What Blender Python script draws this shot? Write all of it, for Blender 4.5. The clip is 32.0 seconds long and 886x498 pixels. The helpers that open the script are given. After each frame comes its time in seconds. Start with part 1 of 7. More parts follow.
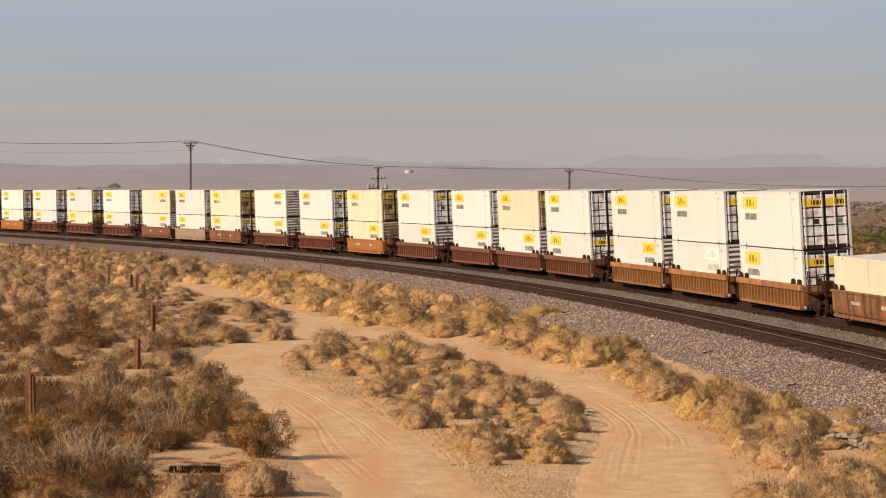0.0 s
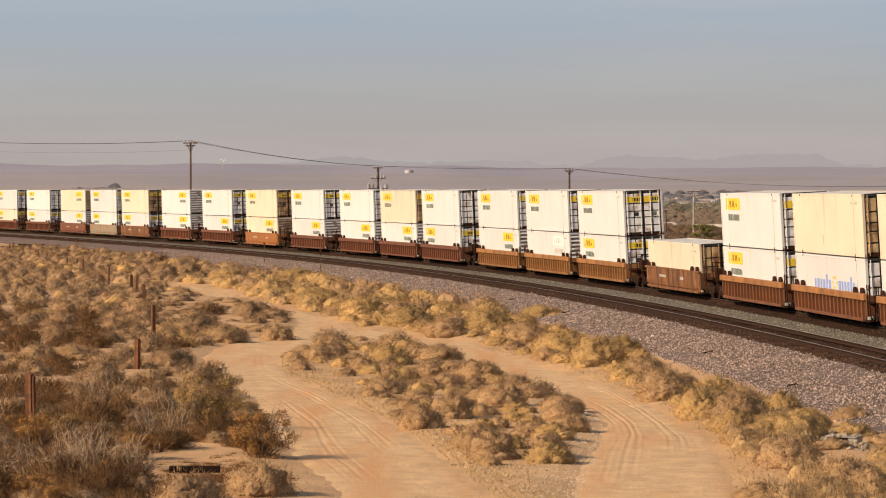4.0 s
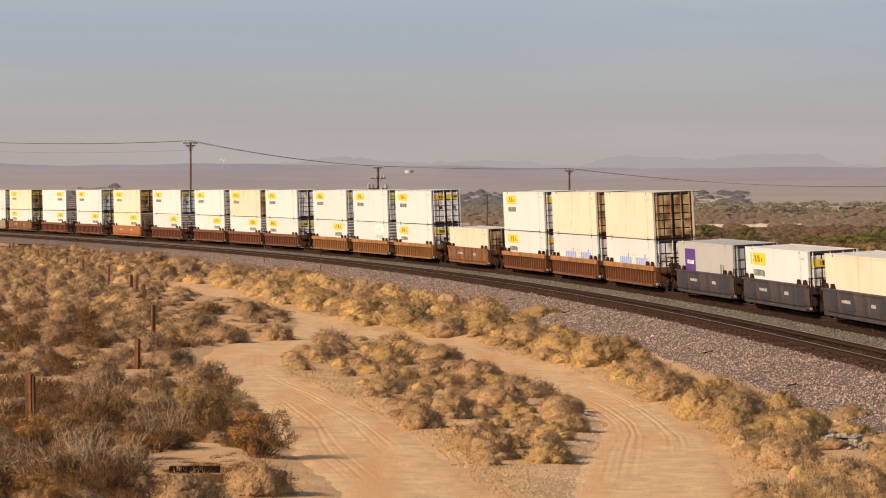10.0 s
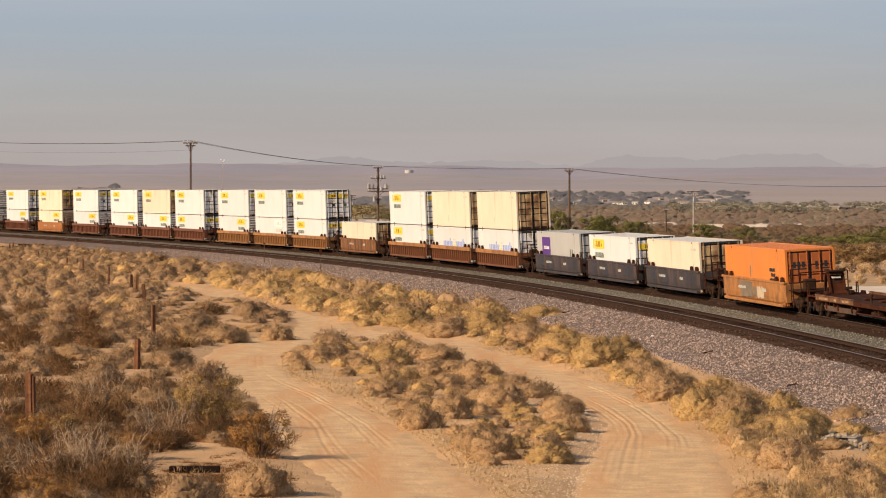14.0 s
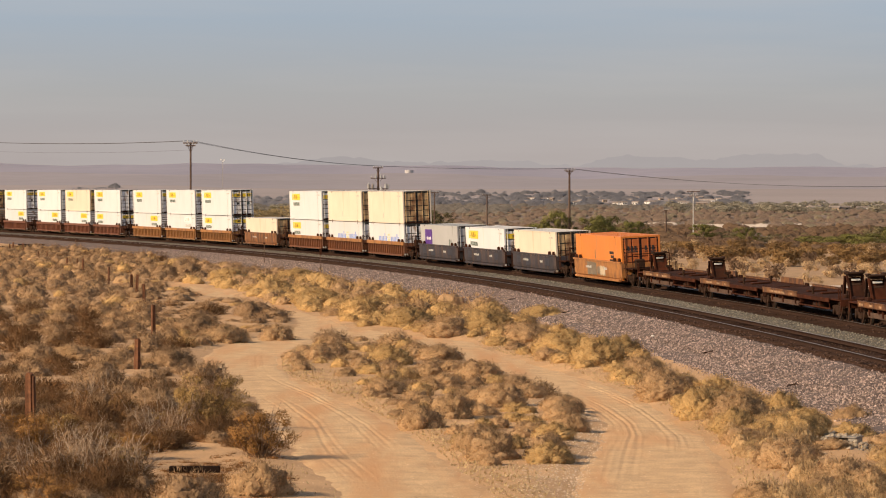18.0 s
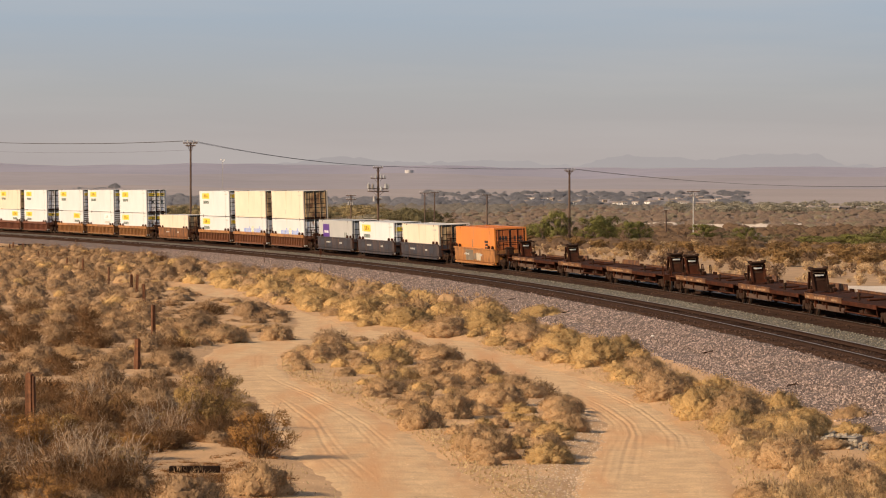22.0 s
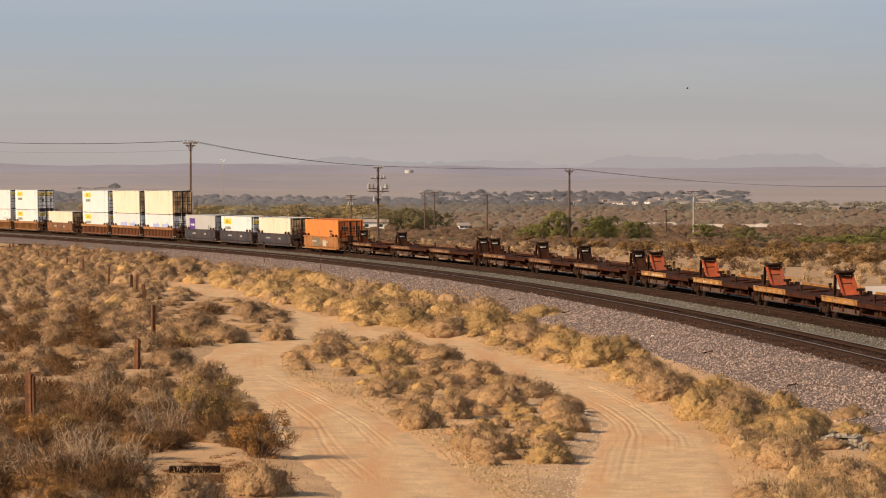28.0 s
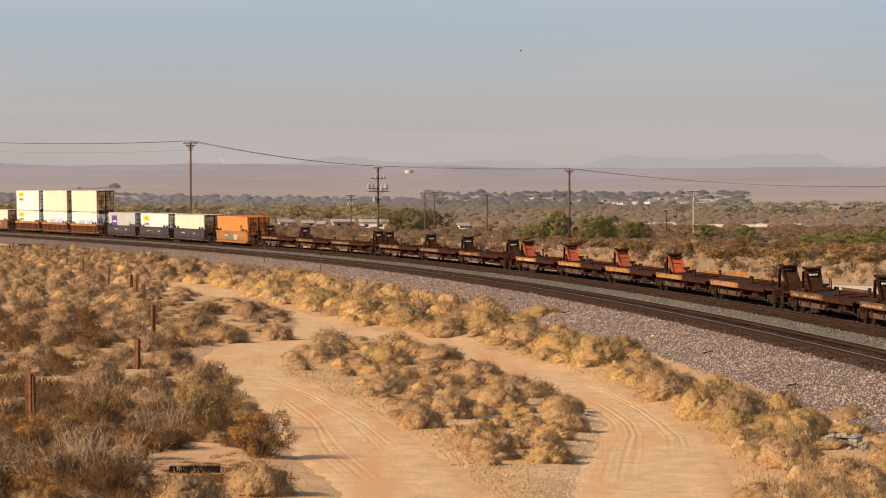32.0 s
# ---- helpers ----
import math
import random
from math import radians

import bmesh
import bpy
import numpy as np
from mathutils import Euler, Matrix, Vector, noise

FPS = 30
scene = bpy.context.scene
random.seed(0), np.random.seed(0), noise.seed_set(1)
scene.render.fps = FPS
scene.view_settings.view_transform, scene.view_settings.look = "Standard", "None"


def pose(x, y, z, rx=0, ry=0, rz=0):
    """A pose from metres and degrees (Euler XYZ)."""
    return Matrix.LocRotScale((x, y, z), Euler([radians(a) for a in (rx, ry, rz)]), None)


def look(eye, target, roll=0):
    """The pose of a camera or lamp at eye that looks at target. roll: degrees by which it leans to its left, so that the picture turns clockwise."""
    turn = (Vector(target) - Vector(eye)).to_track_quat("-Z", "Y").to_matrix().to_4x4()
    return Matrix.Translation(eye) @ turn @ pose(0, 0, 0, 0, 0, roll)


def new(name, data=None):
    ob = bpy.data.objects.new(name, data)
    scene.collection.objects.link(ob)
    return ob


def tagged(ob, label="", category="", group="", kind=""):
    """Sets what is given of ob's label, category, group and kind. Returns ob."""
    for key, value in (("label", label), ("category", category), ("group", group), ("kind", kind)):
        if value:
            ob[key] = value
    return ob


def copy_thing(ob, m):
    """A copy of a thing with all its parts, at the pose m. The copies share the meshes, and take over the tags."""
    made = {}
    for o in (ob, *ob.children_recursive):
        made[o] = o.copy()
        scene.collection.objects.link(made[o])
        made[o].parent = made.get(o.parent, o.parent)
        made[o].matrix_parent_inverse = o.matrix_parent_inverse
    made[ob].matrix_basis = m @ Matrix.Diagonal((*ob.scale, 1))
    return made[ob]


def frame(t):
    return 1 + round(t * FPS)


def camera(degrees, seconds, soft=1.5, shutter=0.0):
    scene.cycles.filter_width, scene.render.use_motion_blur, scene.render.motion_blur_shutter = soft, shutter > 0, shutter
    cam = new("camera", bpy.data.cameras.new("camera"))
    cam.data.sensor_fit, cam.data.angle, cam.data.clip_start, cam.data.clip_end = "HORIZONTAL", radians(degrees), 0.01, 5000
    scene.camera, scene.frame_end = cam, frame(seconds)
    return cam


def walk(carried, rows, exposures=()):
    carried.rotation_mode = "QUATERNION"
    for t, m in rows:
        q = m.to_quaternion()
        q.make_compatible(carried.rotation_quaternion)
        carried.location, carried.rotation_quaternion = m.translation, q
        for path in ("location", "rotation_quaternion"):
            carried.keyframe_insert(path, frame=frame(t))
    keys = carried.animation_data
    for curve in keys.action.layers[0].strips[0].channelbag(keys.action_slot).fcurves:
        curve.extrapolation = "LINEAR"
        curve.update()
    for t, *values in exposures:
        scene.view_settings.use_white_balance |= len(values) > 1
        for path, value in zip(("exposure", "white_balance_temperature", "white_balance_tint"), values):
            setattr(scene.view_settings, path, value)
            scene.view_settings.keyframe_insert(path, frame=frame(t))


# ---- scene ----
cam = camera(14.4735, 32.0, soft=1.05)
EYE = (0.0, 0.0, 6.174)
STILL = look(EYE, (0.0, 100.0, 6.174 - 1.7011))
walk(cam, [(0.0, STILL), (32.0, STILL)], [(0.0, 0.2), (28.8, 0.2), (29.8, 0.33), (32.0, 0.33)])

# ---- daylight ----
def ramp_node(nodes, stops):
    r = nodes.new("ShaderNodeValToRGB")
    while len(r.color_ramp.elements) < len(stops):
        r.color_ramp.elements.new(0.5)
    for e, (p, c) in zip(r.color_ramp.elements, stops):
        e.position, e.color = p, (*c, 1)
    return r


SUN_EL, SUN_AZ = radians(28.5), radians(205.0)   # azimuth from +x, counter-clockwise
SUN_DIR = Vector((math.cos(SUN_EL) * math.cos(SUN_AZ), math.cos(SUN_EL) * math.sin(SUN_AZ), math.sin(SUN_EL)))
world = bpy.data.worlds.new("desert_sky")
scene.world = world
world.use_nodes = True
wn, wl = world.node_tree.nodes, world.node_tree.links
sky = wn.new("ShaderNodeTexSky")
sky.sky_type = "NISHITA"
sky.sun_disc = False
sky.sun_elevation = SUN_EL
sky.sun_rotation = math.pi / 2 - SUN_AZ
sky.altitude, sky.air_density, sky.dust_density, sky.ozone_density = 700, 1.0, 4.0, 1.0
# desert haze lies over the lowest degrees of the sky and thins out upwards
where = wn.new("ShaderNodeTexCoord")
axes = wn.new("ShaderNodeSeparateXYZ")
wl.new(where.outputs["Generated"], axes.inputs[0])
haze = ramp_node(wn, [(0.0, (0.369, 0.322, 0.308)), (0.012, (0.383, 0.340, 0.325)), (0.028, (0.367, 0.363, 0.360)), (0.054, (0.323, 0.389, 0.462))])
wl.new(axes.outputs["Z"], haze.inputs[0])
thin = wn.new("ShaderNodeMapRange")
thin.inputs["From Min"].default_value, thin.inputs["From Max"].default_value = 0.055, 0.75
wl.new(axes.outputs["Z"], thin.inputs["Value"])
dim = wn.new("ShaderNodeMix")
dim.data_type, dim.blend_type = "RGBA", "MULTIPLY"
dim.inputs["Factor"].default_value = 1.0
dim.inputs["B"].default_value = (0.13, 0.122, 0.112, 1)
wl.new(sky.outputs[0], dim.inputs["A"])
blend = wn.new("ShaderNodeMix")
blend.data_type = "RGBA"
wl.new(thin.outputs[0], blend.inputs["Factor"])
wl.new(haze.outputs[0], blend.inputs["A"])
wl.new(dim.outputs["Result"], blend.inputs["B"])
stretch = wn.new("ShaderNodeMapping")
stretch.inputs["Scale"].default_value = (5.0, 5.0, 60.0)
stretch.inputs["Rotation"].default_value = (0.0, 0.03, 0.0)
wisps = wn.new("ShaderNodeTexNoise")
wisps.inputs["Scale"].default_value, wisps.inputs["Detail"].default_value = 1.0, 6
wl.new(where.outputs["Generated"], stretch.inputs["Vector"])
wl.new(stretch.outputs[0], wisps.inputs["Vector"])
veil = ramp_node(wn, [(0.46, (0, 0, 0)), (0.7, (0.34, 0.34, 0.34))])
wl.new(wisps.outputs["Fac"], veil.inputs[0])
cloud = wn.new("ShaderNodeMix")
cloud.data_type = "RGBA"
cloud.inputs["B"].default_value = (0.47, 0.44, 0.42, 1)
wl.new(veil.outputs[0], cloud.inputs["Factor"])
wl.new(blend.outputs["Result"], cloud.inputs["A"])
wl.new(cloud.outputs["Result"], wn["Background"].inputs[0])
wn["Background"].inputs[1].default_value = 1.0
sun_data = bpy.data.lights.new("sun", "SUN")
sun_data.energy, sun_data.angle, sun_data.color = 5.0, radians(0.55), (1.0, 0.772, 0.528)
sun = new("sun", sun_data)
sun.matrix_world = look(tuple(SUN_DIR * 300), (0, 0, 0))


# ---- materials ----
def shade(c, k):
    return tuple(min(1.0, max(0.0, v * k)) for v in c)


def mat(name, base, rough=0.7, metal=0.0, var=0.18, scale=1.5, grain=0.1, gscale=30.0, bump=0.2, stain=None, amount=0.0,
        stain_scale=0.8, rnd=0.0, streak=False, detail=6.0, spec=0.4, island=0.0):
    """A surface with large mottling, fine grain, relief and an optional second colour in stains or streaks."""
    m = bpy.data.materials.new(name)
    m.use_nodes = True
    n, l = m.node_tree.nodes, m.node_tree.links
    bsdf = n["Principled BSDF"]
    co = n.new("ShaderNodeTexCoord")
    big = n.new("ShaderNodeTexNoise")
    big.inputs["Scale"].default_value, big.inputs["Detail"].default_value = scale, detail
    fine = n.new("ShaderNodeTexNoise")
    fine.inputs["Scale"].default_value, fine.inputs["Detail"].default_value = gscale, 3
    for t in (big, fine):
        l.new(co.outputs["Object"], t.inputs["Vector"])
    r1 = ramp_node(n, [(0.3, shade(base, 1 - var)), (0.7, shade(base, 1 + var))])
    l.new(big.outputs["Fac"], r1.inputs[0])
    mix = n.new("ShaderNodeMix")
    mix.data_type, mix.blend_type = "RGBA", "MULTIPLY"
    mix.inputs["Factor"].default_value = 1.0
    r2 = ramp_node(n, [(0.25, (1 - grain,) * 3), (0.75, (1.0,) * 3)])
    l.new(fine.outputs["Fac"], r2.inputs[0])
    l.new(r1.outputs[0], mix.inputs["A"])
    l.new(r2.outputs[0], mix.inputs["B"])
    col = mix.outputs["Result"]
    if stain:
        st = n.new("ShaderNodeTexNoise")
        st.inputs["Scale"].default_value, st.inputs["Detail"].default_value = stain_scale, 8
        mp = n.new("ShaderNodeMapping")
        mp.inputs["Scale"].default_value = (1, 1, 0.15) if streak else (1, 1, 1)
        l.new(co.outputs["Object"], mp.inputs["Vector"])
        l.new(mp.outputs[0], st.inputs["Vector"])
        rs = ramp_node(n, [(max(0.0, 0.62 - amount * 0.35), (0, 0, 0)), (0.78 - amount * 0.2, (1, 1, 1))])
        l.new(st.outputs["Fac"], rs.inputs[0])
        m2 = n.new("ShaderNodeMix")
        m2.data_type = "RGBA"
        l.new(rs.outputs[0], m2.inputs["Factor"])
        l.new(col, m2.inputs["A"])
        m2.inputs["B"].default_value = (*stain, 1)
        col = m2.outputs["Result"]
    if rnd or island:
        hs = n.new("ShaderNodeHueSaturation")
        mr = n.new("ShaderNodeMapRange")
        k = rnd or island
        mr.inputs["To Min"].default_value, mr.inputs["To Max"].default_value = 1 - k, 1 + k
        if rnd:
            l.new(n.new("ShaderNodeObjectInfo").outputs["Random"], mr.inputs["Value"])
        else:
            l.new(n.new("ShaderNodeNewGeometry").outputs["Random Per Island"], mr.inputs["Value"])
        l.new(mr.outputs[0], hs.inputs["Value"])
        l.new(col, hs.inputs["Color"])
        col = hs.outputs[0]
    l.new(col, bsdf.inputs["Base Color"])
    bsdf.inputs["Roughness"].default_value = rough
    bsdf.inputs["Metallic"].default_value = metal
    bsdf.inputs["Specular IOR Level"].default_value = spec
    if bump:
        b = n.new("ShaderNodeBump")
        b.inputs["Strength"].default_value, b.inputs["Distance"].default_value = bump, 0.02
        l.new(fine.outputs["Fac"], b.inputs["Height"])
        l.new(b.outputs[0], bsdf.inputs["Normal"])
    return m


M = {}
M["white_paint"] = mat("white_container_paint", (0.635, 0.632, 0.632), 0.45, var=0.04, scale=0.5, grain=0.05, bump=0.05, stain=(0.6, 0.53, 0.44), amount=0.06, streak=True, rnd=0.06)
M["cream_paint"] = mat("cream_container_paint", (0.70, 0.59, 0.46), 0.5, var=0.05, scale=0.5, grain=0.06, bump=0.05, stain=(0.5, 0.38, 0.24), amount=0.15, streak=True, rnd=0.05)
M["joint"] = mat("dirty_grey_joint", (0.3, 0.26, 0.22), 0.8, var=0.3, scale=2)
# Sheets behind panels and ribs are coloured dark to draw the recess shade.
M["door_gap"] = mat("shaded_door_groove", (0.06, 0.042, 0.03), 0.8)
M["rib_gap"] = mat("shaded_end_sheet", (0.27, 0.22, 0.18), 0.7)
M["door_rod"] = mat("galvanised_lock_rod", (0.7, 0.69, 0.66), 0.45)
# silver-white doors, set lighter than the sides to brighten the shaded ends
M["door_paint"] = mat("brightened_silver_door_paint", (0.82, 0.80, 0.79), 0.45, var=0.14, scale=1.5, grain=0.08, stain=(0.22, 0.12, 0.06), amount=0.36, stain_scale=1.5)
M["door_cream"] = mat("rust_streaked_cream_door", (0.62, 0.43, 0.22), 0.55, var=0.25, scale=1.6, stain=(0.12, 0.045, 0.018), amount=0.62, stain_scale=1.1)
M["pale_roof"] = mat("bleached_roof_sheet", (0.6, 0.585, 0.57), 0.5, var=0.08, scale=0.8, grain=0.08, stain=(0.45, 0.36, 0.26), amount=0.2)
M["stencil"] = mat("worn_pale_stencil", (0.33, 0.2, 0.11), 0.8, var=0.35, scale=4)
M["grey_paint"] = mat("pale_grey_paint", (0.41, 0.405, 0.395), 0.5, var=0.05, scale=0.6, grain=0.06, bump=0.05)
M["orange_paint"] = mat("orange_container_paint", (0.62, 0.20, 0.035), 0.45, var=0.06, scale=0.6, grain=0.06, bump=0.05, stain=(0.5, 0.2, 0.08), amount=0.15, streak=True)
M["steel_grey"] = mat("bare_grey_steel", (0.42, 0.42, 0.42), 0.5, 0.0, var=0.15, scale=2, stain=(0.2, 0.13, 0.08), amount=0.35)
M["seal"] = mat("black_rubber_seal", (0.03, 0.028, 0.026), 0.8)
M["yellow"] = mat("yellow_decal", (0.80, 0.56, 0.035), 0.5, var=0.08, scale=3)
M["ink"] = mat("dark_green_lettering", (0.13, 0.16, 0.13), 0.6)
M["black_ink"] = mat("black_lettering", (0.02, 0.02, 0.02), 0.6)
M["amber_ink"] = mat("dark_amber_emblem", (0.26, 0.13, 0.015), 0.6)
M["blue_ink"] = mat("blue_lettering", (0.24, 0.33, 0.66), 0.6, var=0.25, scale=3)
M["purple"] = mat("purple_decal", (0.09, 0.03, 0.22), 0.5)
M["white_ink"] = mat("white_lettering", (0.8, 0.78, 0.74), 0.6)
M["faded_ink"] = mat("faded_grey_lettering", (0.5, 0.48, 0.44), 0.6)
M["car_brown"] = mat("oxide_brown_car_paint", (0.15, 0.052, 0.024), 0.7, var=0.2, scale=1.2, stain=(0.1, 0.05, 0.03), amount=0.35, streak=True, rnd=0.12)
M["car_tan"] = mat("faded_orange_car_paint", (0.25, 0.115, 0.036), 0.7, var=0.3, scale=1.6, stain=(0.10, 0.042, 0.018), amount=0.48, streak=True, rnd=0.1)
# car orange darkened for the sides that lie in the chord's shade
M["car_amber"] = mat("shaded_amber_car_paint", (0.155, 0.056, 0.021), 0.7, var=0.25, scale=1.2, stain=(0.09, 0.04, 0.02), amount=0.4, streak=True, rnd=0.1)
# brighter car orange that paints the sunlight caught by the top chord
M["chord_orange"] = mat("sunlit_orange_chord", (0.35, 0.155, 0.045), 0.65, var=0.25, scale=1.6, stain=(0.14, 0.06, 0.028), amount=0.5)
M["car_orange"] = mat("orange_car_paint", (0.31, 0.115, 0.03), 0.65, var=0.15, scale=1.2, stain=(0.2, 0.1, 0.05), amount=0.3, streak=True)
M["car_sprayed"] = mat("patchy_orange_car_paint", (0.36, 0.15, 0.04), 0.7, var=0.2, scale=1.5, stain=(0.2, 0.085, 0.03), amount=0.5, stain_scale=1.6)
M["slate_patch"] = mat("dark_painted_out_patch", (0.03, 0.028, 0.036), 0.6, var=0.2)
M["chalk"] = mat("worn_white_spray_paint", (0.6, 0.52, 0.42), 0.8, var=0.3, scale=4, stain=(0.3, 0.16, 0.07), amount=0.55, stain_scale=5)
M["whitewash"] = mat("thin_worn_white_paint", (0.46, 0.36, 0.25), 0.8, var=0.25, scale=2, stain=(0.3, 0.17, 0.08), amount=0.3, stain_scale=1.5)
M["primer"] = mat("grey_primer_patch", (0.17, 0.13, 0.09), 0.8, var=0.25, scale=2.5)
M["car_slate"] = mat("slate_grey_car_paint", (0.036, 0.030, 0.035), 0.7, var=0.35, scale=1.0, stain=(0.11, 0.06, 0.038), amount=0.38, streak=True)
M["car_graffiti"] = mat("painted_over_car_side", (0.34, 0.15, 0.07), 0.65, var=0.3, scale=2.2, stain=(0.2, 0.24, 0.2), amount=0.75, stain_scale=1.3)
M["car_weathered"] = mat("weathered_orange_car_side", (0.27, 0.11, 0.034), 0.7, var=0.4, scale=2.0, stain=(0.06, 0.028, 0.015), amount=0.7, stain_scale=2.0, streak=True)
M["rust"] = mat("rusty_dark_steel", (0.046, 0.018, 0.0105), 0.95, var=0.4, scale=2.5, bump=0.4, stain=(0.024, 0.012, 0.008), amount=0.5, spec=0.06)
M["spine_red"] = mat("spine_car_red_oxide", (0.063, 0.02, 0.01), 0.95, var=0.4, scale=1.8, stain=(0.03, 0.013, 0.008), amount=0.55, spec=0.06)
# weathered orange, darkened below the side paint because the end is less lit
M["orange_door"] = mat("weathered_shaded_orange_door", (0.40, 0.112, 0.025), 0.6, var=0.15, scale=1.2, stain=(0.22, 0.06, 0.02), amount=0.35)
# recess shade of the orange doors, painted as a deep red sheet
M["orange_groove"] = mat("shaded_red_door_groove", (0.10, 0.018, 0.008), 0.8, var=0.2, scale=3)
M["hitch_orange"] = mat("hitch_orange_paint", (0.33, 0.062, 0.017), 0.8, var=0.25, scale=2.0, stain=(0.15, 0.05, 0.03), amount=0.3)
M["stripe"] = mat("ochre_reflective_stripe", (0.42, 0.19, 0.036), 0.7, var=0.25, scale=3, stain=(0.1, 0.04, 0.02), amount=0.55, stain_scale=2.5)
M["truck"] = mat("greasy_cast_steel", (0.038, 0.02, 0.0125), 0.9, var=0.3, scale=4, bump=0.3, spec=0.1)
M["tread"] = mat("worn_wheel_steel", (0.3, 0.28, 0.26), 0.35, 0.9, var=0.1)
M["rail"] = mat("rusty_rail_steel", (0.036, 0.02, 0.014), 0.95, 0.0, var=0.2, scale=3, spec=0.05)
M["railhead"] = mat("polished_rail_head", (0.33, 0.28, 0.24), 0.48, 0.9, var=0.1)
M["tie"] = mat("creosoted_tie_timber", (0.05, 0.027, 0.018), 0.95, var=0.4, scale=2.0, grain=0.3, bump=0.5, island=0.35, spec=0.03)
# old timber coloured near black, with the shade on its front painted in
M["old_timber"] = mat("shade_black_old_timber", (0.024, 0.015, 0.011), 0.95, var=0.4, scale=3.0, grain=0.35, bump=0.6, spec=0.03)
M["post_wood"] = mat("weathered_red_brown_timber", (0.16, 0.064, 0.027), 0.9, var=0.35, scale=5, grain=0.35, gscale=18, bump=0.6, stain=(0.06, 0.035, 0.025), amount=0.5, streak=True)
M["pole_wood"] = mat("pole_timber", (0.105, 0.064, 0.044), 0.9, var=0.25, scale=3, bump=0.4)
M["ceramic"] = mat("pale_ceramic_insulator", (0.6, 0.58, 0.55), 0.3)
M["wire"] = mat("weathered_wire", (0.09, 0.085, 0.085), 0.6, 0.3)


# ---- mesh helpers ----
def finish(name, bm, material, parent=None, label="", smooth=False):
    me = bpy.data.meshes.new(name)
    bm.to_mesh(me)
    bm.free()
    for mm in (material if isinstance(material, (list, tuple)) else [material]):
        me.materials.append(mm)
    if smooth:
        me.shade_smooth()
    ob = new(name, me)
    if parent:
        ob.parent = parent
    if label:
        ob["label"] = label
    if name in ("lettering", "reporting_marks", "emblem", "marking", "sprayed_patch"):
        tagged(ob, kind="stuff")                                     # strokes too small to tell apart
    return ob


def part(name, bm, material, parent, label="", smooth=False):
    return finish(name, bm, material, parent, label, smooth)


def raw(name, verts, faces, material, parent=None, label="", smooth=False, normals=None):
    """A mesh from computed vertex and face arrays; faces all of one size. normals: soft shading normals of foliage."""
    me = bpy.data.meshes.new(name)
    v = np.asarray(verts, dtype=np.float32)
    f = np.asarray(faces, dtype=np.int32)
    k = f.shape[1]
    me.vertices.add(len(v))
    me.vertices.foreach_set("co", v.ravel())
    me.loops.add(f.size)
    me.loops.foreach_set("vertex_index", f.ravel())
    me.polygons.add(len(f))
    me.polygons.foreach_set("loop_start", np.arange(0, f.size, k, dtype=np.int32))
    me.polygons.foreach_set("loop_total", np.full(len(f), k, dtype=np.int32))
    me.update(calc_edges=True)
    me.materials.append(material)
    if smooth:
        me.shade_smooth()
    if normals is not None:
        at = me.attributes.new("custom_normal", "FLOAT_VECTOR", "POINT")
        at.data.foreach_set("vector", np.asarray(normals, dtype=np.float32).ravel())
    ob = new(name, me)
    if parent:
        ob.parent = parent
    if label:
        ob["label"] = label
    return ob


def box(bm, x0, x1, y0, y1, z0, z1, mi=0, bevel=0.0, top=None):
    """A box; top=(dx0, dx1) shifts the upper edges along x."""
    a, b = top or (0, 0)
    vs = [bm.verts.new(c) for c in ((x0, y0, z0), (x1, y0, z0), (x1, y1, z0), (x0, y1, z0),
                                    (x0 + a, y0, z1), (x1 + b, y0, z1), (x1 + b, y1, z1), (x0 + a, y1, z1))]
    fs = []
    for f in ((3, 2, 1, 0), (4, 5, 6, 7), (0, 1, 5, 4), (1, 2, 6, 5), (2, 3, 7, 6), (3, 0, 4, 7)):
        fa = bm.faces.new([vs[i] for i in f])
        fa.material_index = mi
        fs.append(fa)
    if bevel:
        bmesh.ops.bevel(bm, geom=list({e for f in fs for e in f.edges}), offset=bevel, segments=1, affect="EDGES", profile=0.5)


def rod(bm, p, q, r, seg=8, r2=None, mi=0):
    """A straight round bar from p to q."""
    p, q = Vector(p), Vector(q)
    d = (q - p)
    m = d.to_track_quat("Z", "Y").to_matrix()
    r2 = r if r2 is None else r2
    rings = []
    for c, rad in ((p, r), (q, r2)):
        rings.append([bm.verts.new(c + m @ Vector((rad * math.cos(2 * math.pi * i / seg), rad * math.sin(2 * math.pi * i / seg), 0))) for i in range(seg)])
    for i in range(seg):
        j = (i + 1) % seg
        bm.faces.new((rings[0][i], rings[0][j], rings[1][j], rings[1][i])).material_index = mi
    bm.faces.new(rings[0][::-1]).material_index = mi
    bm.faces.new(rings[1]).material_index = mi


def grid_faces(nr, nc):
    i = np.arange(nr - 1)[:, None] * nc + np.arange(nc - 1)[None, :]
    return np.stack([i, i + 1, i + nc + 1, i + nc], -1).reshape(-1, 4)


# ---- the line of the track ----
S_LO, S_HI = -60.0, 430.0
_s = np.arange(-560.0, 1000.0, 1.0)
_c = np.clip(_s, S_LO, S_HI)


def bend(c):
    return 0.676057e-3 + 2.513935e-6 * c - 1.201591e-8 * c * c


_th = 1.672603 + 0.676057e-3 * _c + 2.513935e-4 * _c ** 2 / 2e2 - 1.201591e-3 * _c ** 3 / 3e5
_mid = (_th[1:] + _th[:-1]) / 2
_tx = np.concatenate([[0], np.cumsum(np.cos(_mid))])
_ty = np.concatenate([[0], np.cumsum(np.sin(_mid))])
_tx += 18.7906 - np.interp(0, _s, _tx)
_ty += 177.0345 - np.interp(0, _s, _ty)


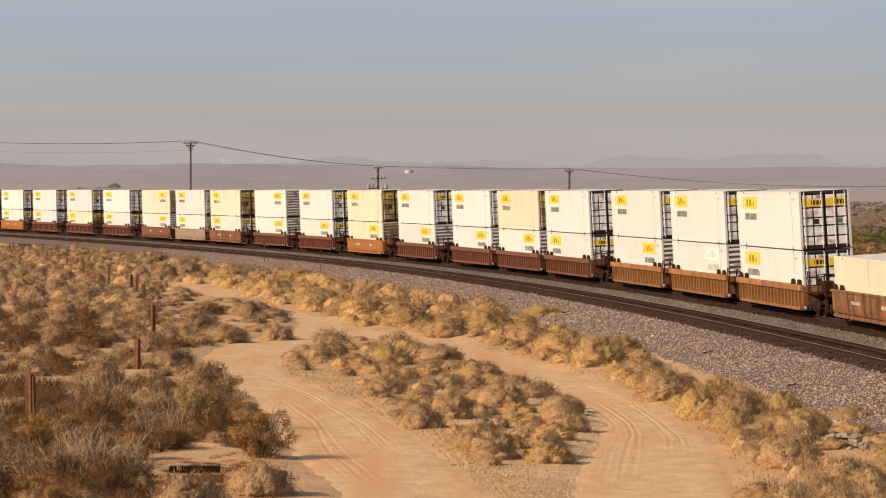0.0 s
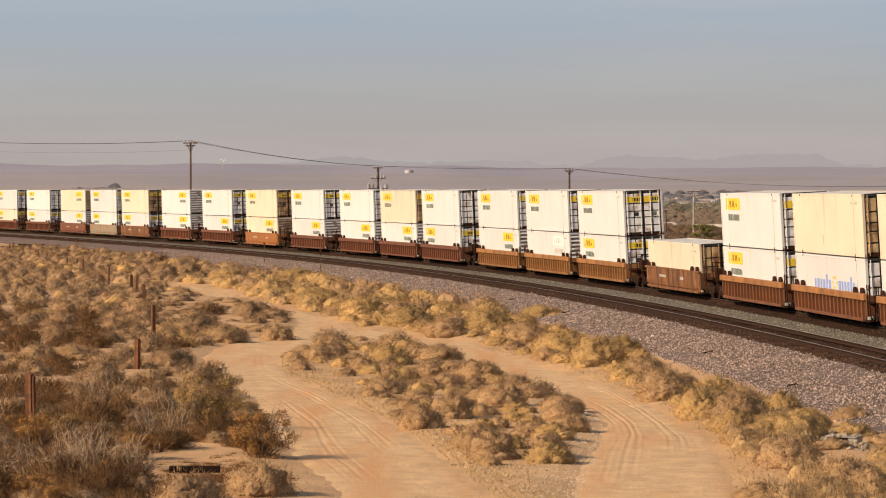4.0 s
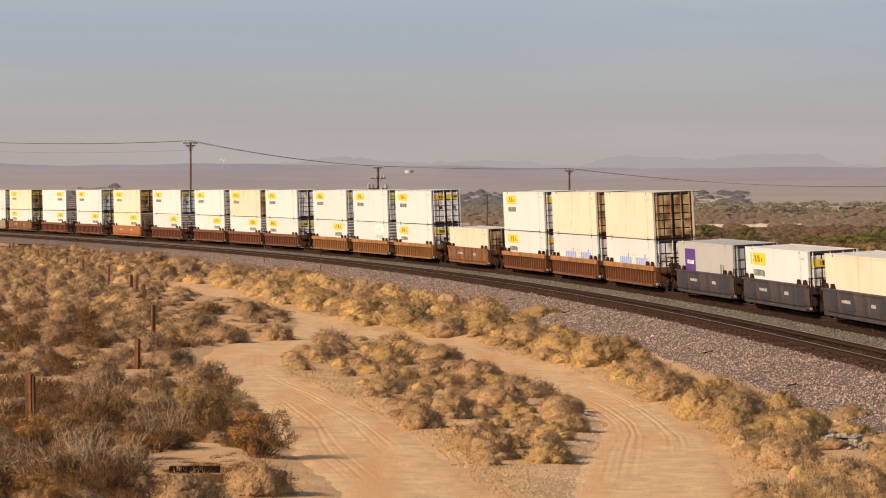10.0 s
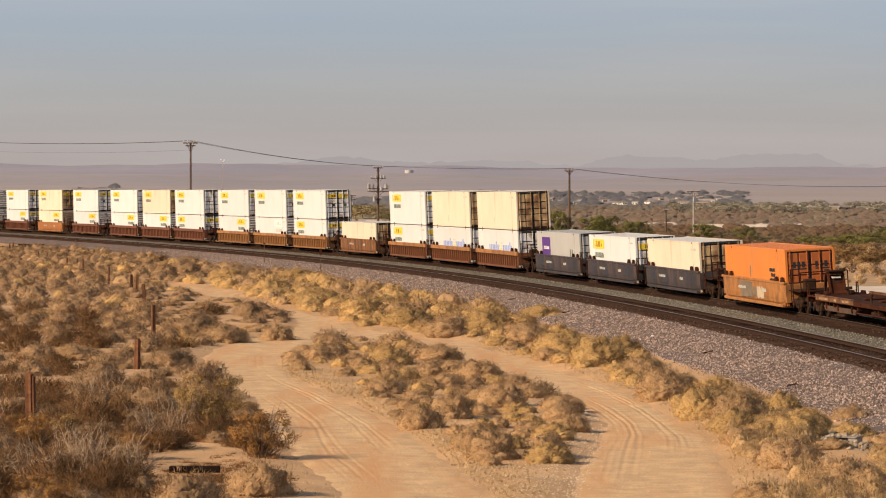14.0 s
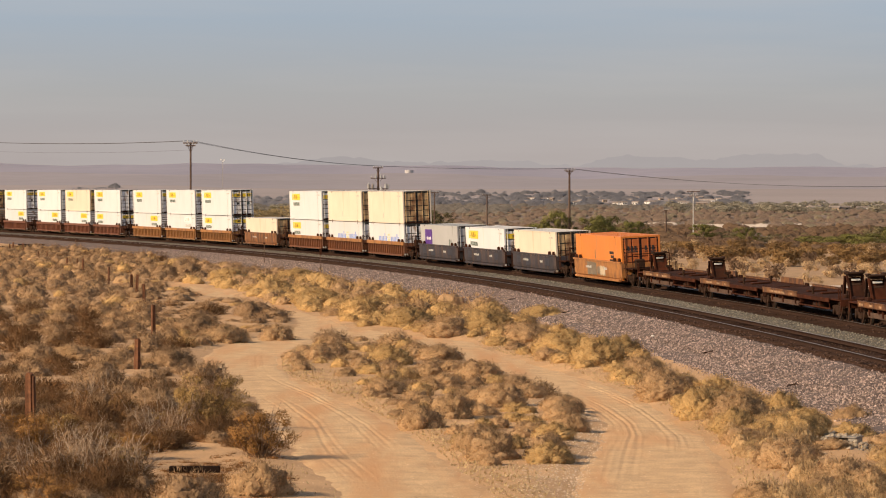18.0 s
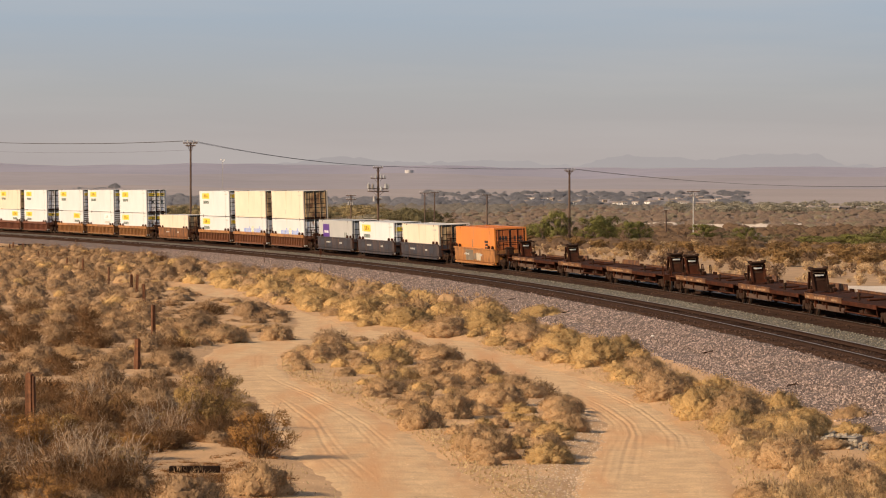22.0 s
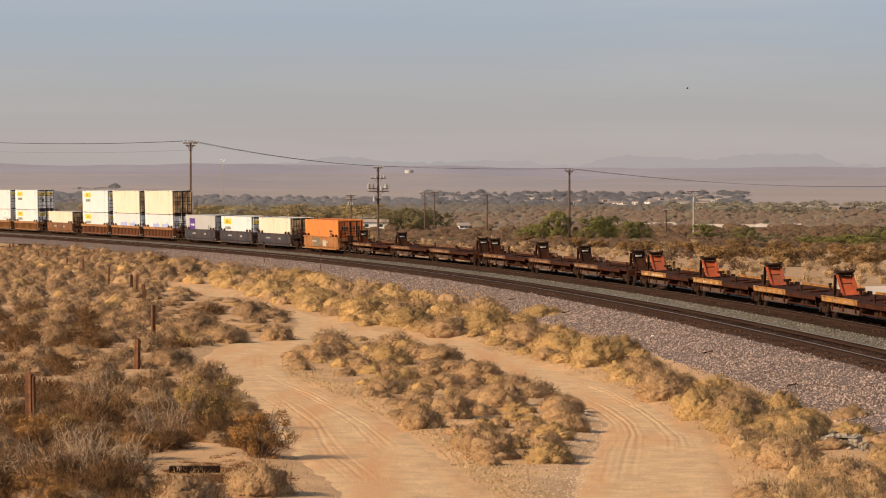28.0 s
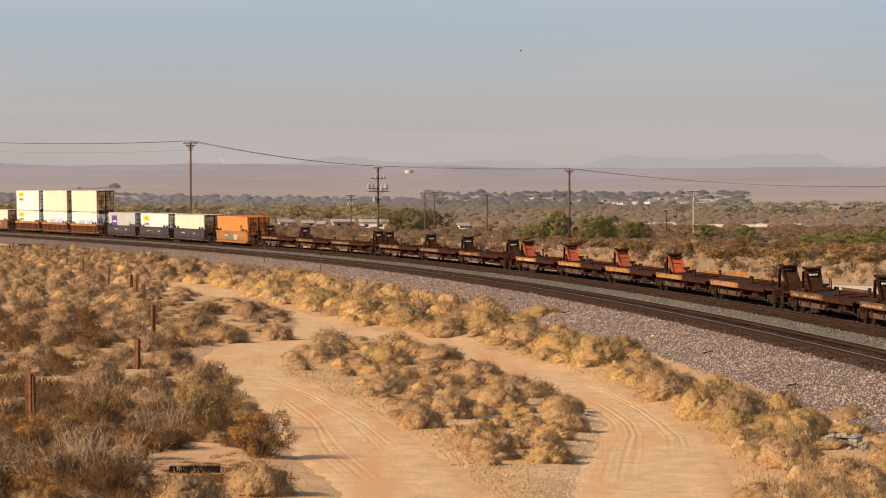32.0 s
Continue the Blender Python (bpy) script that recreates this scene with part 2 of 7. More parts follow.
def track_point(s):
    return np.interp(s, _s, _tx), np.interp(s, _s, _ty), np.interp(s, _s, _th)


def bank(s):
    return 0.0573 - 0.0115 * np.clip(s, -60, 400) / 100


def offset_from_track(x, y):
    """Distance towards the camera's side of the train's track."""
    xt = np.interp(y, _ty, _tx)
    th = np.interp(y, _ty, _th)
    return (xt - x) * np.sin(th)


def rail_pose(s, half=7.0):
    """The pose of a vehicle whose middle is at s: x forwards, y to the camera's side, z up from the rails."""
    x0, y0, _ = track_point(s - half)
    x1, y1, _ = track_point(s + half)
    return pose((x0 + x1) / 2, (y0 + y1) / 2, 0, -math.degrees(bank(s)), 0, math.degrees(math.atan2(y1 - y0, x1 - x0)))


# ---- ground ----
def smooth_noise(x, y, size, seed):
    """Soft value noise on arrays, about -1 to 1."""
    rs = np.random.RandomState(seed)
    tab = rs.rand(64, 64) * 2 - 1
    u, v = x / size, y / size
    i, j = np.floor(u).astype(int), np.floor(v).astype(int)
    fu, fv = u - i, v - j
    fu, fv = fu * fu * (3 - 2 * fu), fv * fv * (3 - 2 * fv)
    g = lambda a, b: tab[a % 64, b % 64]
    return (g(i, j) * (1 - fu) + g(i + 1, j) * fu) * (1 - fv) + (g(i, j + 1) * (1 - fu) + g(i + 1, j + 1) * fu) * fv


ROAD_A = [(83.7, -2.50, 1.64), (90.3, -3.28, 0.96), (100.0, -4.60, 0.10), (112.1, -5.70, -1.25), (127.5, -7.41, -3.59), (139.0, -8.98, -5.72),
          (147.8, -10.34, -6.68), (157.9, -11.23, -7.14), (166.4, -11.16, -6.85), (175.9, -10.37, -5.24), (182.8, -9.00, -4.26), (194.3, -8.31, -5.16),
          (207.3, -9.54, -7.19), (222.2, -11.30, -9.50), (233.4, -13.57, -11.87), (252.4, -18.15, -14.88), (266.9, -20.49, -17.46), (280.0, -23.0, -21.0)]
ROAD_B = [(83.7, 2.73, 7.47), (90.3, 3.16, 7.76), (100.0, 3.98, 8.20), (106.9, 4.61, 8.28), (112.1, 4.83, 8.01), (120.9, 4.42, 7.75), (127.5, 3.84, 7.35),
          (134.9, 3.08, 6.58), (143.3, 2.23, 5.48), (152.7, 1.14, 4.11), (163.5, -0.37, 2.54), (172.6, -2.63, 1.85), (177.2, -4.13, 0.75), (182.8, -5.74, -1.89), (188.0, -6.82, -3.78)]


def road_edges(rows, y):
    a = np.array(rows)
    # near the camera both roads run on as they are headed
    xl = np.interp(y, a[:, 0], a[:, 1])
    xr = np.interp(y, a[:, 0], a[:, 2])
    k = np.minimum(0, y - a[0, 0])
    xl = xl + k * (a[1, 1] - a[0, 1]) / (a[1, 0] - a[0, 0])
    xr = xr + k * (a[1, 2] - a[0, 2]) / (a[1, 0] - a[0, 0])
    return xl, xr


def on_road(x, y, margin=0.0):
    hit = np.zeros(np.shape(x), bool)
    for rows in (ROAD_A, ROAD_B):
        xl, xr = road_edges(rows, y)
        hit |= (x > xl - margin) & (x < xr + margin) & (y < rows[-1][0])
    return hit


NEAR_Z = -1.35


def ground_z(x, y):
    x, y = np.asarray(x, float), np.asarray(y, float)
    off = offset_from_track(x, y)
    near = NEAR_Z + 0.05 + 0.10 * smooth_noise(x, y, 6.0, 3) + 0.04 * smooth_noise(x, y, 1.7, 4)
    ease = sum(on_road(x, y, m).astype(float) for m in (-0.9, -0.6, -0.3, 0.0, 0.3)) / 5     # the roads lie a little below the field
    near = near * (1 - ease) + (NEAR_Z - 0.15) * ease
    d = np.clip(-off - 5, 0, None)
    far = -1.6 - 1.9 * np.clip(d / 120, 0, 1) + 0.12 * smooth_noise(x, y, 9.0, 5) - 1.5 * np.clip((y - 700) / 1800, 0, 1)
    z = np.where(off > 0, near, far)
    z = np.where((off > -6) & (off < 12.5), np.minimum(z, -1.5), z)
    rise = np.clip((y - 2100) / 2800, 0, None)
    far_roll = np.clip((y - 3500) / 1000, 0, 1) * (5.0 * smooth_noise(x, y, 170.0, 81) + 2.0 * smooth_noise(x, y, 60.0, 82))
    return z + 42 * rise ** 1.8 + far_roll


def spread(a, b, n, p):
    return a + (b - a) * np.linspace(0, 1, n) ** p


M["desert"] = mat("sandy_desert_soil", (0.53, 0.32, 0.158), 0.95, var=0.22, scale=0.35, grain=0.3, gscale=14, bump=0.5, stain=(0.42, 0.25, 0.12), amount=0.3, stain_scale=0.12)
M["flats"] = mat("brown_flats_soil", (0.215, 0.148, 0.102), 0.95, var=0.2, scale=0.02, grain=0.3, gscale=0.4, bump=0)
# slope, high_slope and far_plain carry the distance haze in their base colour
M["slope"] = mat("haze_tinted_slope", (0.282, 0.25, 0.264), 0.95, var=0.06, scale=0.003, grain=0.12, gscale=0.03, bump=0)
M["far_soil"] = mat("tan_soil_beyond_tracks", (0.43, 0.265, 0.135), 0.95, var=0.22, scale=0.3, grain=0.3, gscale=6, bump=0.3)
M["high_slope"] = mat("haze_tinted_high_slope", (0.272, 0.252, 0.30), 0.95, var=0.05, scale=0.003, grain=0.1, gscale=0.03, bump=0)
M["far_plain"] = mat("haze_tinted_plain", (0.298, 0.248, 0.236), 0.95, var=0.08, scale=0.004, grain=0.1, gscale=0.05, bump=0)
M["road"] = mat("packed_pale_dirt", (0.63, 0.41, 0.215), 0.95, var=0.16, scale=1.3, grain=0.36, gscale=13, bump=0.9, stain=(0.50, 0.265, 0.115), amount=0.45, stain_scale=0.5)
M["road"].node_tree.nodes["Mapping"].inputs["Scale"].default_value = (1.6, 0.14, 1)   # worn streaks along the way
M["ballast"] = mat("crushed_stone_ballast", (0.165, 0.115, 0.096), 0.95, var=0.2, scale=0.8, grain=0.65, gscale=9, bump=0.8)
M["ballast_dark"] = mat("oily_brown_track_bed", (0.056, 0.031, 0.021), 0.95, var=0.3, scale=0.8, grain=0.5, gscale=9, bump=0.8, spec=0.03)
M["stone"] = mat("ballast_stone", (0.325, 0.243, 0.205), 0.9, var=0.3, scale=6, island=0.75, spec=0.1)
M["pebble"] = mat("tan_pebble", (0.62, 0.45, 0.29), 0.95, var=0.2, scale=6, island=0.35)
M["grey_stone"] = mat("grey_green_ballast_stone", (0.185, 0.165, 0.13), 0.9, var=0.35, scale=6, island=0.6, spec=0.1)
M["grey_ballast"] = mat("grey_green_ballast", (0.12, 0.105, 0.083), 0.95, var=0.2, scale=0.8, grain=0.6, gscale=9, bump=0.8)
M["dark_stone"] = mat("oily_ballast_stone", (0.075, 0.046, 0.034), 0.95, var=0.35, scale=6, island=0.7, spec=0.03)

gx = np.unique(np.concatenate([-spread(60, 5200, 46, 2.6), np.arange(-60, 40.1, 0.6), spread(40, 5200, 46, 2.6)]))
gy = np.unique(np.concatenate([-spread(0, 600, 14, 2)[1:], np.arange(0, 70, 4.0), np.arange(70, 210, 0.6), np.arange(210, 500, 2.0), spread(500, 4980, 90, 1.8)]))
GX, GY = np.meshgrid(gx, gy)
GZ = ground_z(GX, GY)
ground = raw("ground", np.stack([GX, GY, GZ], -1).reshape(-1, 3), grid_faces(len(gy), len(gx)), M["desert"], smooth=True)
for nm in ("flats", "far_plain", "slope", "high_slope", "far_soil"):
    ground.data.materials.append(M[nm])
fy = (gy[1:] + gy[:-1]) / 2
fx = (gx[1:] + gx[:-1]) / 2
FX, FY = np.meshgrid(fx, fy)
# bands by distance; the three farthest take the haze-tinted soils
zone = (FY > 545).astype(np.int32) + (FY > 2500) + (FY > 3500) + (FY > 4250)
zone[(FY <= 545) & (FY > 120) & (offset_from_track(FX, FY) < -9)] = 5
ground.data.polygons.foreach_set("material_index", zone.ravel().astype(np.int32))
tagged(ground, "sandy tan desert ground with dry stubble", "ground", kind="structure")


def dirt_road(name, rows, label, y0=40.0):
    """A ribbon with worn wheel ruts and ragged edges that sink into the ground."""
    ys = np.arange(y0, rows[-1][0], 0.5)
    us = np.linspace(-0.12, 1.12, 171)
    xl, xr = road_edges(rows, ys)
    w = xr - xl
    U, Y = np.meshgrid(us, ys)
    X = xl[:, None] + U * w[:, None]
    edge = np.clip((np.abs(U - 0.5) - 0.36) / 0.26, 0, 1)
    rut = np.zeros_like(U)
    for c, dep in ((0.2, 0.007), (0.29, 0.011), (0.34, 0.007), (0.58, 0.007), (0.66, 0.011), (0.73, 0.006)):
        cc = c + 0.11 * smooth_noise(Y * 0 + c * 50, Y, 24.0, 11) + 0.015 * smooth_noise(Y * 0 + c * 90, Y, 5.0, 13)
        dist = np.abs(U - cc) * w[:, None]
        fade = np.clip(0.3 + 1.0 * smooth_noise(Y * 0 + c * 31, Y, 12.0, 14), 0, 1)
        rut += 1.9 * np.clip((158 - Y) / 30, 0.2, 1) * fade * dep * (-np.exp(-(dist / 0.055) ** 2) + 0.7 * np.exp(-((dist - 0.11) / 0.05) ** 2))
    Z = NEAR_Z - 0.045 + rut + 0.02 * smooth_noise(X, Y, 1.1, 12) + 0.012 * smooth_noise(X, Y, 0.35, 15) - 0.16 * edge ** 1.5
    ob = raw(name, np.stack([X, Y, Z], -1).reshape(-1, 3), grid_faces(len(ys), len(us)), M["road"], smooth=True)
    return tagged(ob, label, "road", kind="structure")


dirt_road("road_west", ROAD_A, "pale rutted dirt track winding through dry brush")
dirt_road("road_east", ROAD_B, "pale packed dirt service road beside the railway")

# ---- ballast bed, rails and ties ----
BED = [(-6.5, -1.75), (-4.8, -1.35), (-2.6, -0.12), (-1.5, -0.09), (0.0, -0.17), (1.5, -0.27), (2.3, -0.36), (3.1, -0.58), (4.5, -0.60), (6.0, -0.66), (6.9, -0.74),
       (9.2, -1.12), (11.4, -1.40), (12.6, -1.62)]


def bed_height(o):
    b = np.array(BED)
    return np.interp(o, b[:, 0], b[:, 1])


def along(s, o, z):
    x, y, th = track_point(s)
    return np.stack([x - np.sin(th) * o, y + np.cos(th) * o, z + 0 * x], -1)


sb = np.concatenate([np.arange(-540, -100, 6.0), np.arange(-100, 160, 0.5), np.arange(160, 560, 2.0)])
ob_ = np.unique(np.concatenate([np.array([b[0] for b in BED]), np.arange(-6.4, 12.6, 0.4)]))
SB, OB = np.meshgrid(sb, ob_, indexing="ij")
BZ = bed_height(OB) + 0.035 * smooth_noise(SB, OB, 0.9, 21) * (np.abs(OB - 0) > 0.1) + 0.02 * smooth_noise(SB, OB, 0.45, 22)
edge_wobble = 0.5 * smooth_noise(SB, OB * 0, 5.0, 23) * np.clip((OB - 9) / 3, 0, 1)
ballast = raw("ballast_bed", along(SB.ravel(), (OB + edge_wobble).ravel(), BZ.ravel()), grid_faces(len(sb), len(ob_)), M["ballast"], smooth=True)
ballast.data.materials.append(M["ballast_dark"])
om = (ob_[1:] + ob_[:-1]) / 2
dark = (((om > -1.6) & (om < 2.05)) | ((om > 3.0) & (om < 6.6))).astype(np.int32) + 2 * ((om >= 2.05) & (om <= 3.0)) + 3 * (om > 10.9)
ballast.data.materials.append(M["grey_ballast"])
ballast.data.materials.append(M["desert"])
ballast.data.polygons.foreach_set("material_index", np.tile(dark.astype(np.int32), len(sb) - 1))
tagged(ballast, "grey-brown crushed stone ballast bed under two tracks", "ballast", kind="structure")

# loose stones over the bed
def stone_field(name, st_s, st_o, size, material, label, seed):
    rs = np.random.RandomState(seed)
    n = len(st_s)
    base = along(st_s, st_o, bed_height(st_o) + 0.02)
    octa = np.array([(1, 0, 0), (-1, 0, 0), (0, 1, 0), (0, -1, 0), (0, 0, 0.8), (0, 0, -0.8)], float)
    jit = octa[None] * (0.7 + 0.6 * rs.rand(n, 6, 1)) * size * (0.7 + 1.3 * rs.rand(n, 1, 1) ** 2.5)
    an = rs.rand(n) * 6.28
    ca, sa = np.cos(an)[:, None], np.sin(an)[:, None]
    vx, vy = jit[..., 0] * ca - jit[..., 1] * sa, jit[..., 0] * sa + jit[..., 1] * ca
    sv = np.stack([vx, vy, jit[..., 2]], -1) + base[:, None, :]
    of = np.array([(0, 2, 4), (2, 1, 4), (1, 3, 4), (3, 0, 4), (2, 0, 5), (0, 3, 5)])
    ob = raw(name, sv.reshape(-1, 3), (of[None] + 6 * np.arange(n)[:, None, None]).reshape(-1, 3), material)
    return tagged(ob, label, "stones", kind="stuff")


rs = np.random.RandomState(31)
NST = 66000
st_s = -95 + 330 * rs.rand(NST) ** 1.7
st_o = 6.6 + 4.6 * rs.rand(NST) + np.clip(0.5 * rs.randn(NST), -0.3, 1.6) * rs.rand(NST)
gs_s = -95 + 300 * rs.rand(14000) ** 1.6
stone_field("ballast_stones", gs_s, 2.0 + 1.1 * rs.rand(14000), 0.031, M["grey_stone"], "grey-green ballast stones between the two tracks", 34)
stone_field("ballast_stones", st_s, st_o, 0.031, M["stone"], "loose angular grey and tan ballast stones", 32)
NDS = 16000
ds_s = -95 + 280 * rs.rand(NDS) ** 1.5
ds_o = np.where(rs.rand(NDS) < 0.7, 3.2 + 3.1 * rs.rand(NDS), -1.4 + 3.0 * rs.rand(NDS))
stone_field("track_stones", ds_s, ds_o, 0.034, M["dark_stone"], "dark oily ballast stones between the ties", 33)

def clods(n, seed):
    """Pebbles and clods strewn over the dirt roads and their verges."""
    r = np.random.RandomState(seed)
    y = 78 + 130 * r.rand(n) ** 1.5
    which = r.rand(n) < 0.5
    a, b = road_edges(ROAD_A, y), road_edges(ROAD_B, y)
    xl, xr = np.where(which, a[0], b[0]), np.where(which, a[1], b[1])
    u = np.where(r.rand(n) < 0.55, r.rand(n), np.where(r.rand(n) < 0.5, 0.12 * r.randn(n), 1 + 0.12 * r.randn(n)))
    x = xl + (xr - xl) * u
    size = 0.008 + 0.022 * r.rand(n) ** 4
    c = np.stack([x, y, np.maximum(ground_z(x, y), np.where((u > 0.1) & (u < 0.9), NEAR_Z - 0.045, -9)) + size * 0.3], 1)
    octa = np.array([(1, 0, 0), (-0.5, 0.85, 0), (-0.5, -0.85, 0), (0.1, 0, 0.45)], float)
    v = c[:, None] + octa[None] * (0.7 + 0.6 * r.rand(n, 4, 1)) * size[:, None, None]
    f = np.array([(0, 1, 3), (1, 2, 3), (2, 0, 3)])
    ob = raw("road_pebbles", v.reshape(-1, 3), (f[None] + 4 * np.arange(n)[:, None, None]).reshape(-1, 3), M["pebble"])
    tagged(ob, "small tan pebbles and dirt clods on the road", "pebbles", kind="stuff")


clods(20000, 35)
M["gravel"] = mat("pale_grey_gravel", (0.64, 0.48, 0.33), 0.95, var=0.2, scale=6, island=0.35)


def gravel_patch(n, seed):
    """Pale gravel washed out along the inner edge of the service road."""
    r = np.random.RandomState(seed)
    y = 84 + 46 * r.rand(n)
    x = road_edges(ROAD_B, y)[0] + 0.5 - np.abs(r.randn(n)) * 1.1
    size = 0.012 + 0.028 * r.rand(n) ** 3
    c = np.stack([x, y, np.maximum(ground_z(x, y), np.where(on_road(x, y), NEAR_Z - 0.06, -9)) + size * 0.2], 1)
    octa = np.array([(1, 0, 0), (-0.5, 0.85, 0), (-0.5, -0.85, 0), (0.1, 0, 0.6)], float)
    v = c[:, None] + octa[None] * (0.7 + 0.6 * r.rand(n, 4, 1)) * size[:, None, None]
    f = np.array([(0, 1, 3), (1, 2, 3), (2, 0, 3)])
    ob = raw("verge_gravel", v.reshape(-1, 3), (f[None] + 4 * np.arange(n)[:, None, None]).reshape(-1, 3), M["gravel"])
    tagged(ob, "pale grey gravel strewn along the road's edge", "gravel", kind="stuff")


gravel_patch(9000, 36)
RAIL_SEC = [(-0.07, -0.18), (0.07, -0.18), (0.07, -0.165), (0.012, -0.14), (0.012, -0.04), (0.037, -0.03), (0.037, -0.004), (0.03, 0.0), (-0.03, 0.0), (-0.037, -0.004), (-0.037, -0.03), (-0.012, -0.04), (-0.012, -0.14), (-0.07, -0.165)]


def rail(o0, zc, b_scale, name="rail"):
    s_ = np.concatenate([np.arange(-540, -100, 6.0), np.arange(-100, 560, 1.5)])
    n = len(RAIL_SEC)
    rows = []
    for (dy, dz) in RAIL_SEC:
        b = bank(s_) * b_scale
        rows.append(along(s_, o0[0] + (o0[1] + dy) * np.cos(b), zc + dz - (o0[1] + dy) * np.sin(b)))
    v = np.stack(rows, 1).reshape(-1, 3)
    i = np.arange(len(s_) - 1)[:, None] * n
    j = np.arange(n)[None]
    f = np.stack([i + j, i + (j + 1) % n, i + n + (j + 1) % n, i + n + j], -1).reshape(-1, 4)
    ob = raw(name, v, f, M["rail"])
    ob.data.materials.append(M["railhead"])
    top = np.tile(np.array([k in (6, 7, 8) for k in range(n)], dtype=np.int32), len(s_) - 1)
    ob.data.polygons.foreach_set("material_index", top)
    return tagged(ob, "rusty steel rail with a polished running head", "rail", kind="structure")


NEAR_TRACK, NEAR_TRACK_Z = 4.55, -0.40
for o0, zc in (((0.0, 0.75), 0.0), ((0.0, -0.75), 0.0), ((NEAR_TRACK, 0.75), NEAR_TRACK_Z), ((NEAR_TRACK, -0.75), NEAR_TRACK_Z)):
    rail(o0, zc, 1.0)


def ties(o0, zc, label):
    s_ = np.arange(-130, 540, 0.53)
    rs = np.random.RandomState(int(41 + o0))
    n = len(s_)
    cor = np.array([(a, b, c) for c in (0, 1) for b in (-1, 1) for a in (-1, 1)], float)
    ds = cor[None, :, 0] * (0.115 + 0.01 * rs.rand(n, 1))
    do = cor[None, :, 1] * 1.29 + 0.05 * rs.randn(n, 1)
    b = bank(s_)[:, None]
    dz = zc - 0.19 - do * np.sin(b) + (cor[None, :, 2] - 1) * 0.17 + 0.008 * rs.randn(n, 1)
    v = along((s_[:, None] + ds).ravel(), (o0 + do).ravel(), dz.ravel())
    f = np.array([(0, 1, 3, 2), (4, 6, 7, 5), (0, 4, 5, 1), (2, 3, 7, 6), (0, 2, 6, 4), (1, 5, 7, 3)])
    ob = raw("railway_ties", v, (f[None] + 8 * np.arange(n)[:, None, None]).reshape(-1, 4), M["tie"])
    return tagged(ob, label, "railway ties", kind="stuff")


ties(0.0, 0.0, "dark creosoted timber ties under the train")
ties(NEAR_TRACK, NEAR_TRACK_Z, "dark creosoted timber ties of the empty track")


# ---- the train ----
CL, CW, CH = 16.154, 2.59, 2.896      # a 53-foot box
TRAIN = []                             # (thing, place along the track at 0 s, height above the rails)


def empty(name):
    ob = new(name)
    ob.empty_display_size = 0.3
    return ob


def bars(bm, x0, x1, z0, z1, y, rs, gap=0.3, mi=0, t=0.006, hard=0.85):
    """Unreadable lettering: upright strokes of uneven width standing in a line on the side at y."""
    x = x0
    while x < x1:
        w = (z1 - z0) * (0.45 + 0.45 * rs.random())
        zz = z1 if rs.random() < hard else z0 + (z1 - z0) * 0.8
        box(bm, x, min(x + w, x1), y, y + t, z0, zz, mi)
        x += w + (z1 - z0) * gap * (0.5 + rs.random() * 0.5)


def end_bars(bm, y0, y1, z0, z1, x, rs):
    y = y0
    while y < y1:
        w = (z1 - z0) * (0.3 + 0.3 * rs.random())
        box(bm, x - 0.006, x, y, min(y + w, y1), z0, z1)
        y += w + (z1 - z0) * 0.28


_boxes = {}


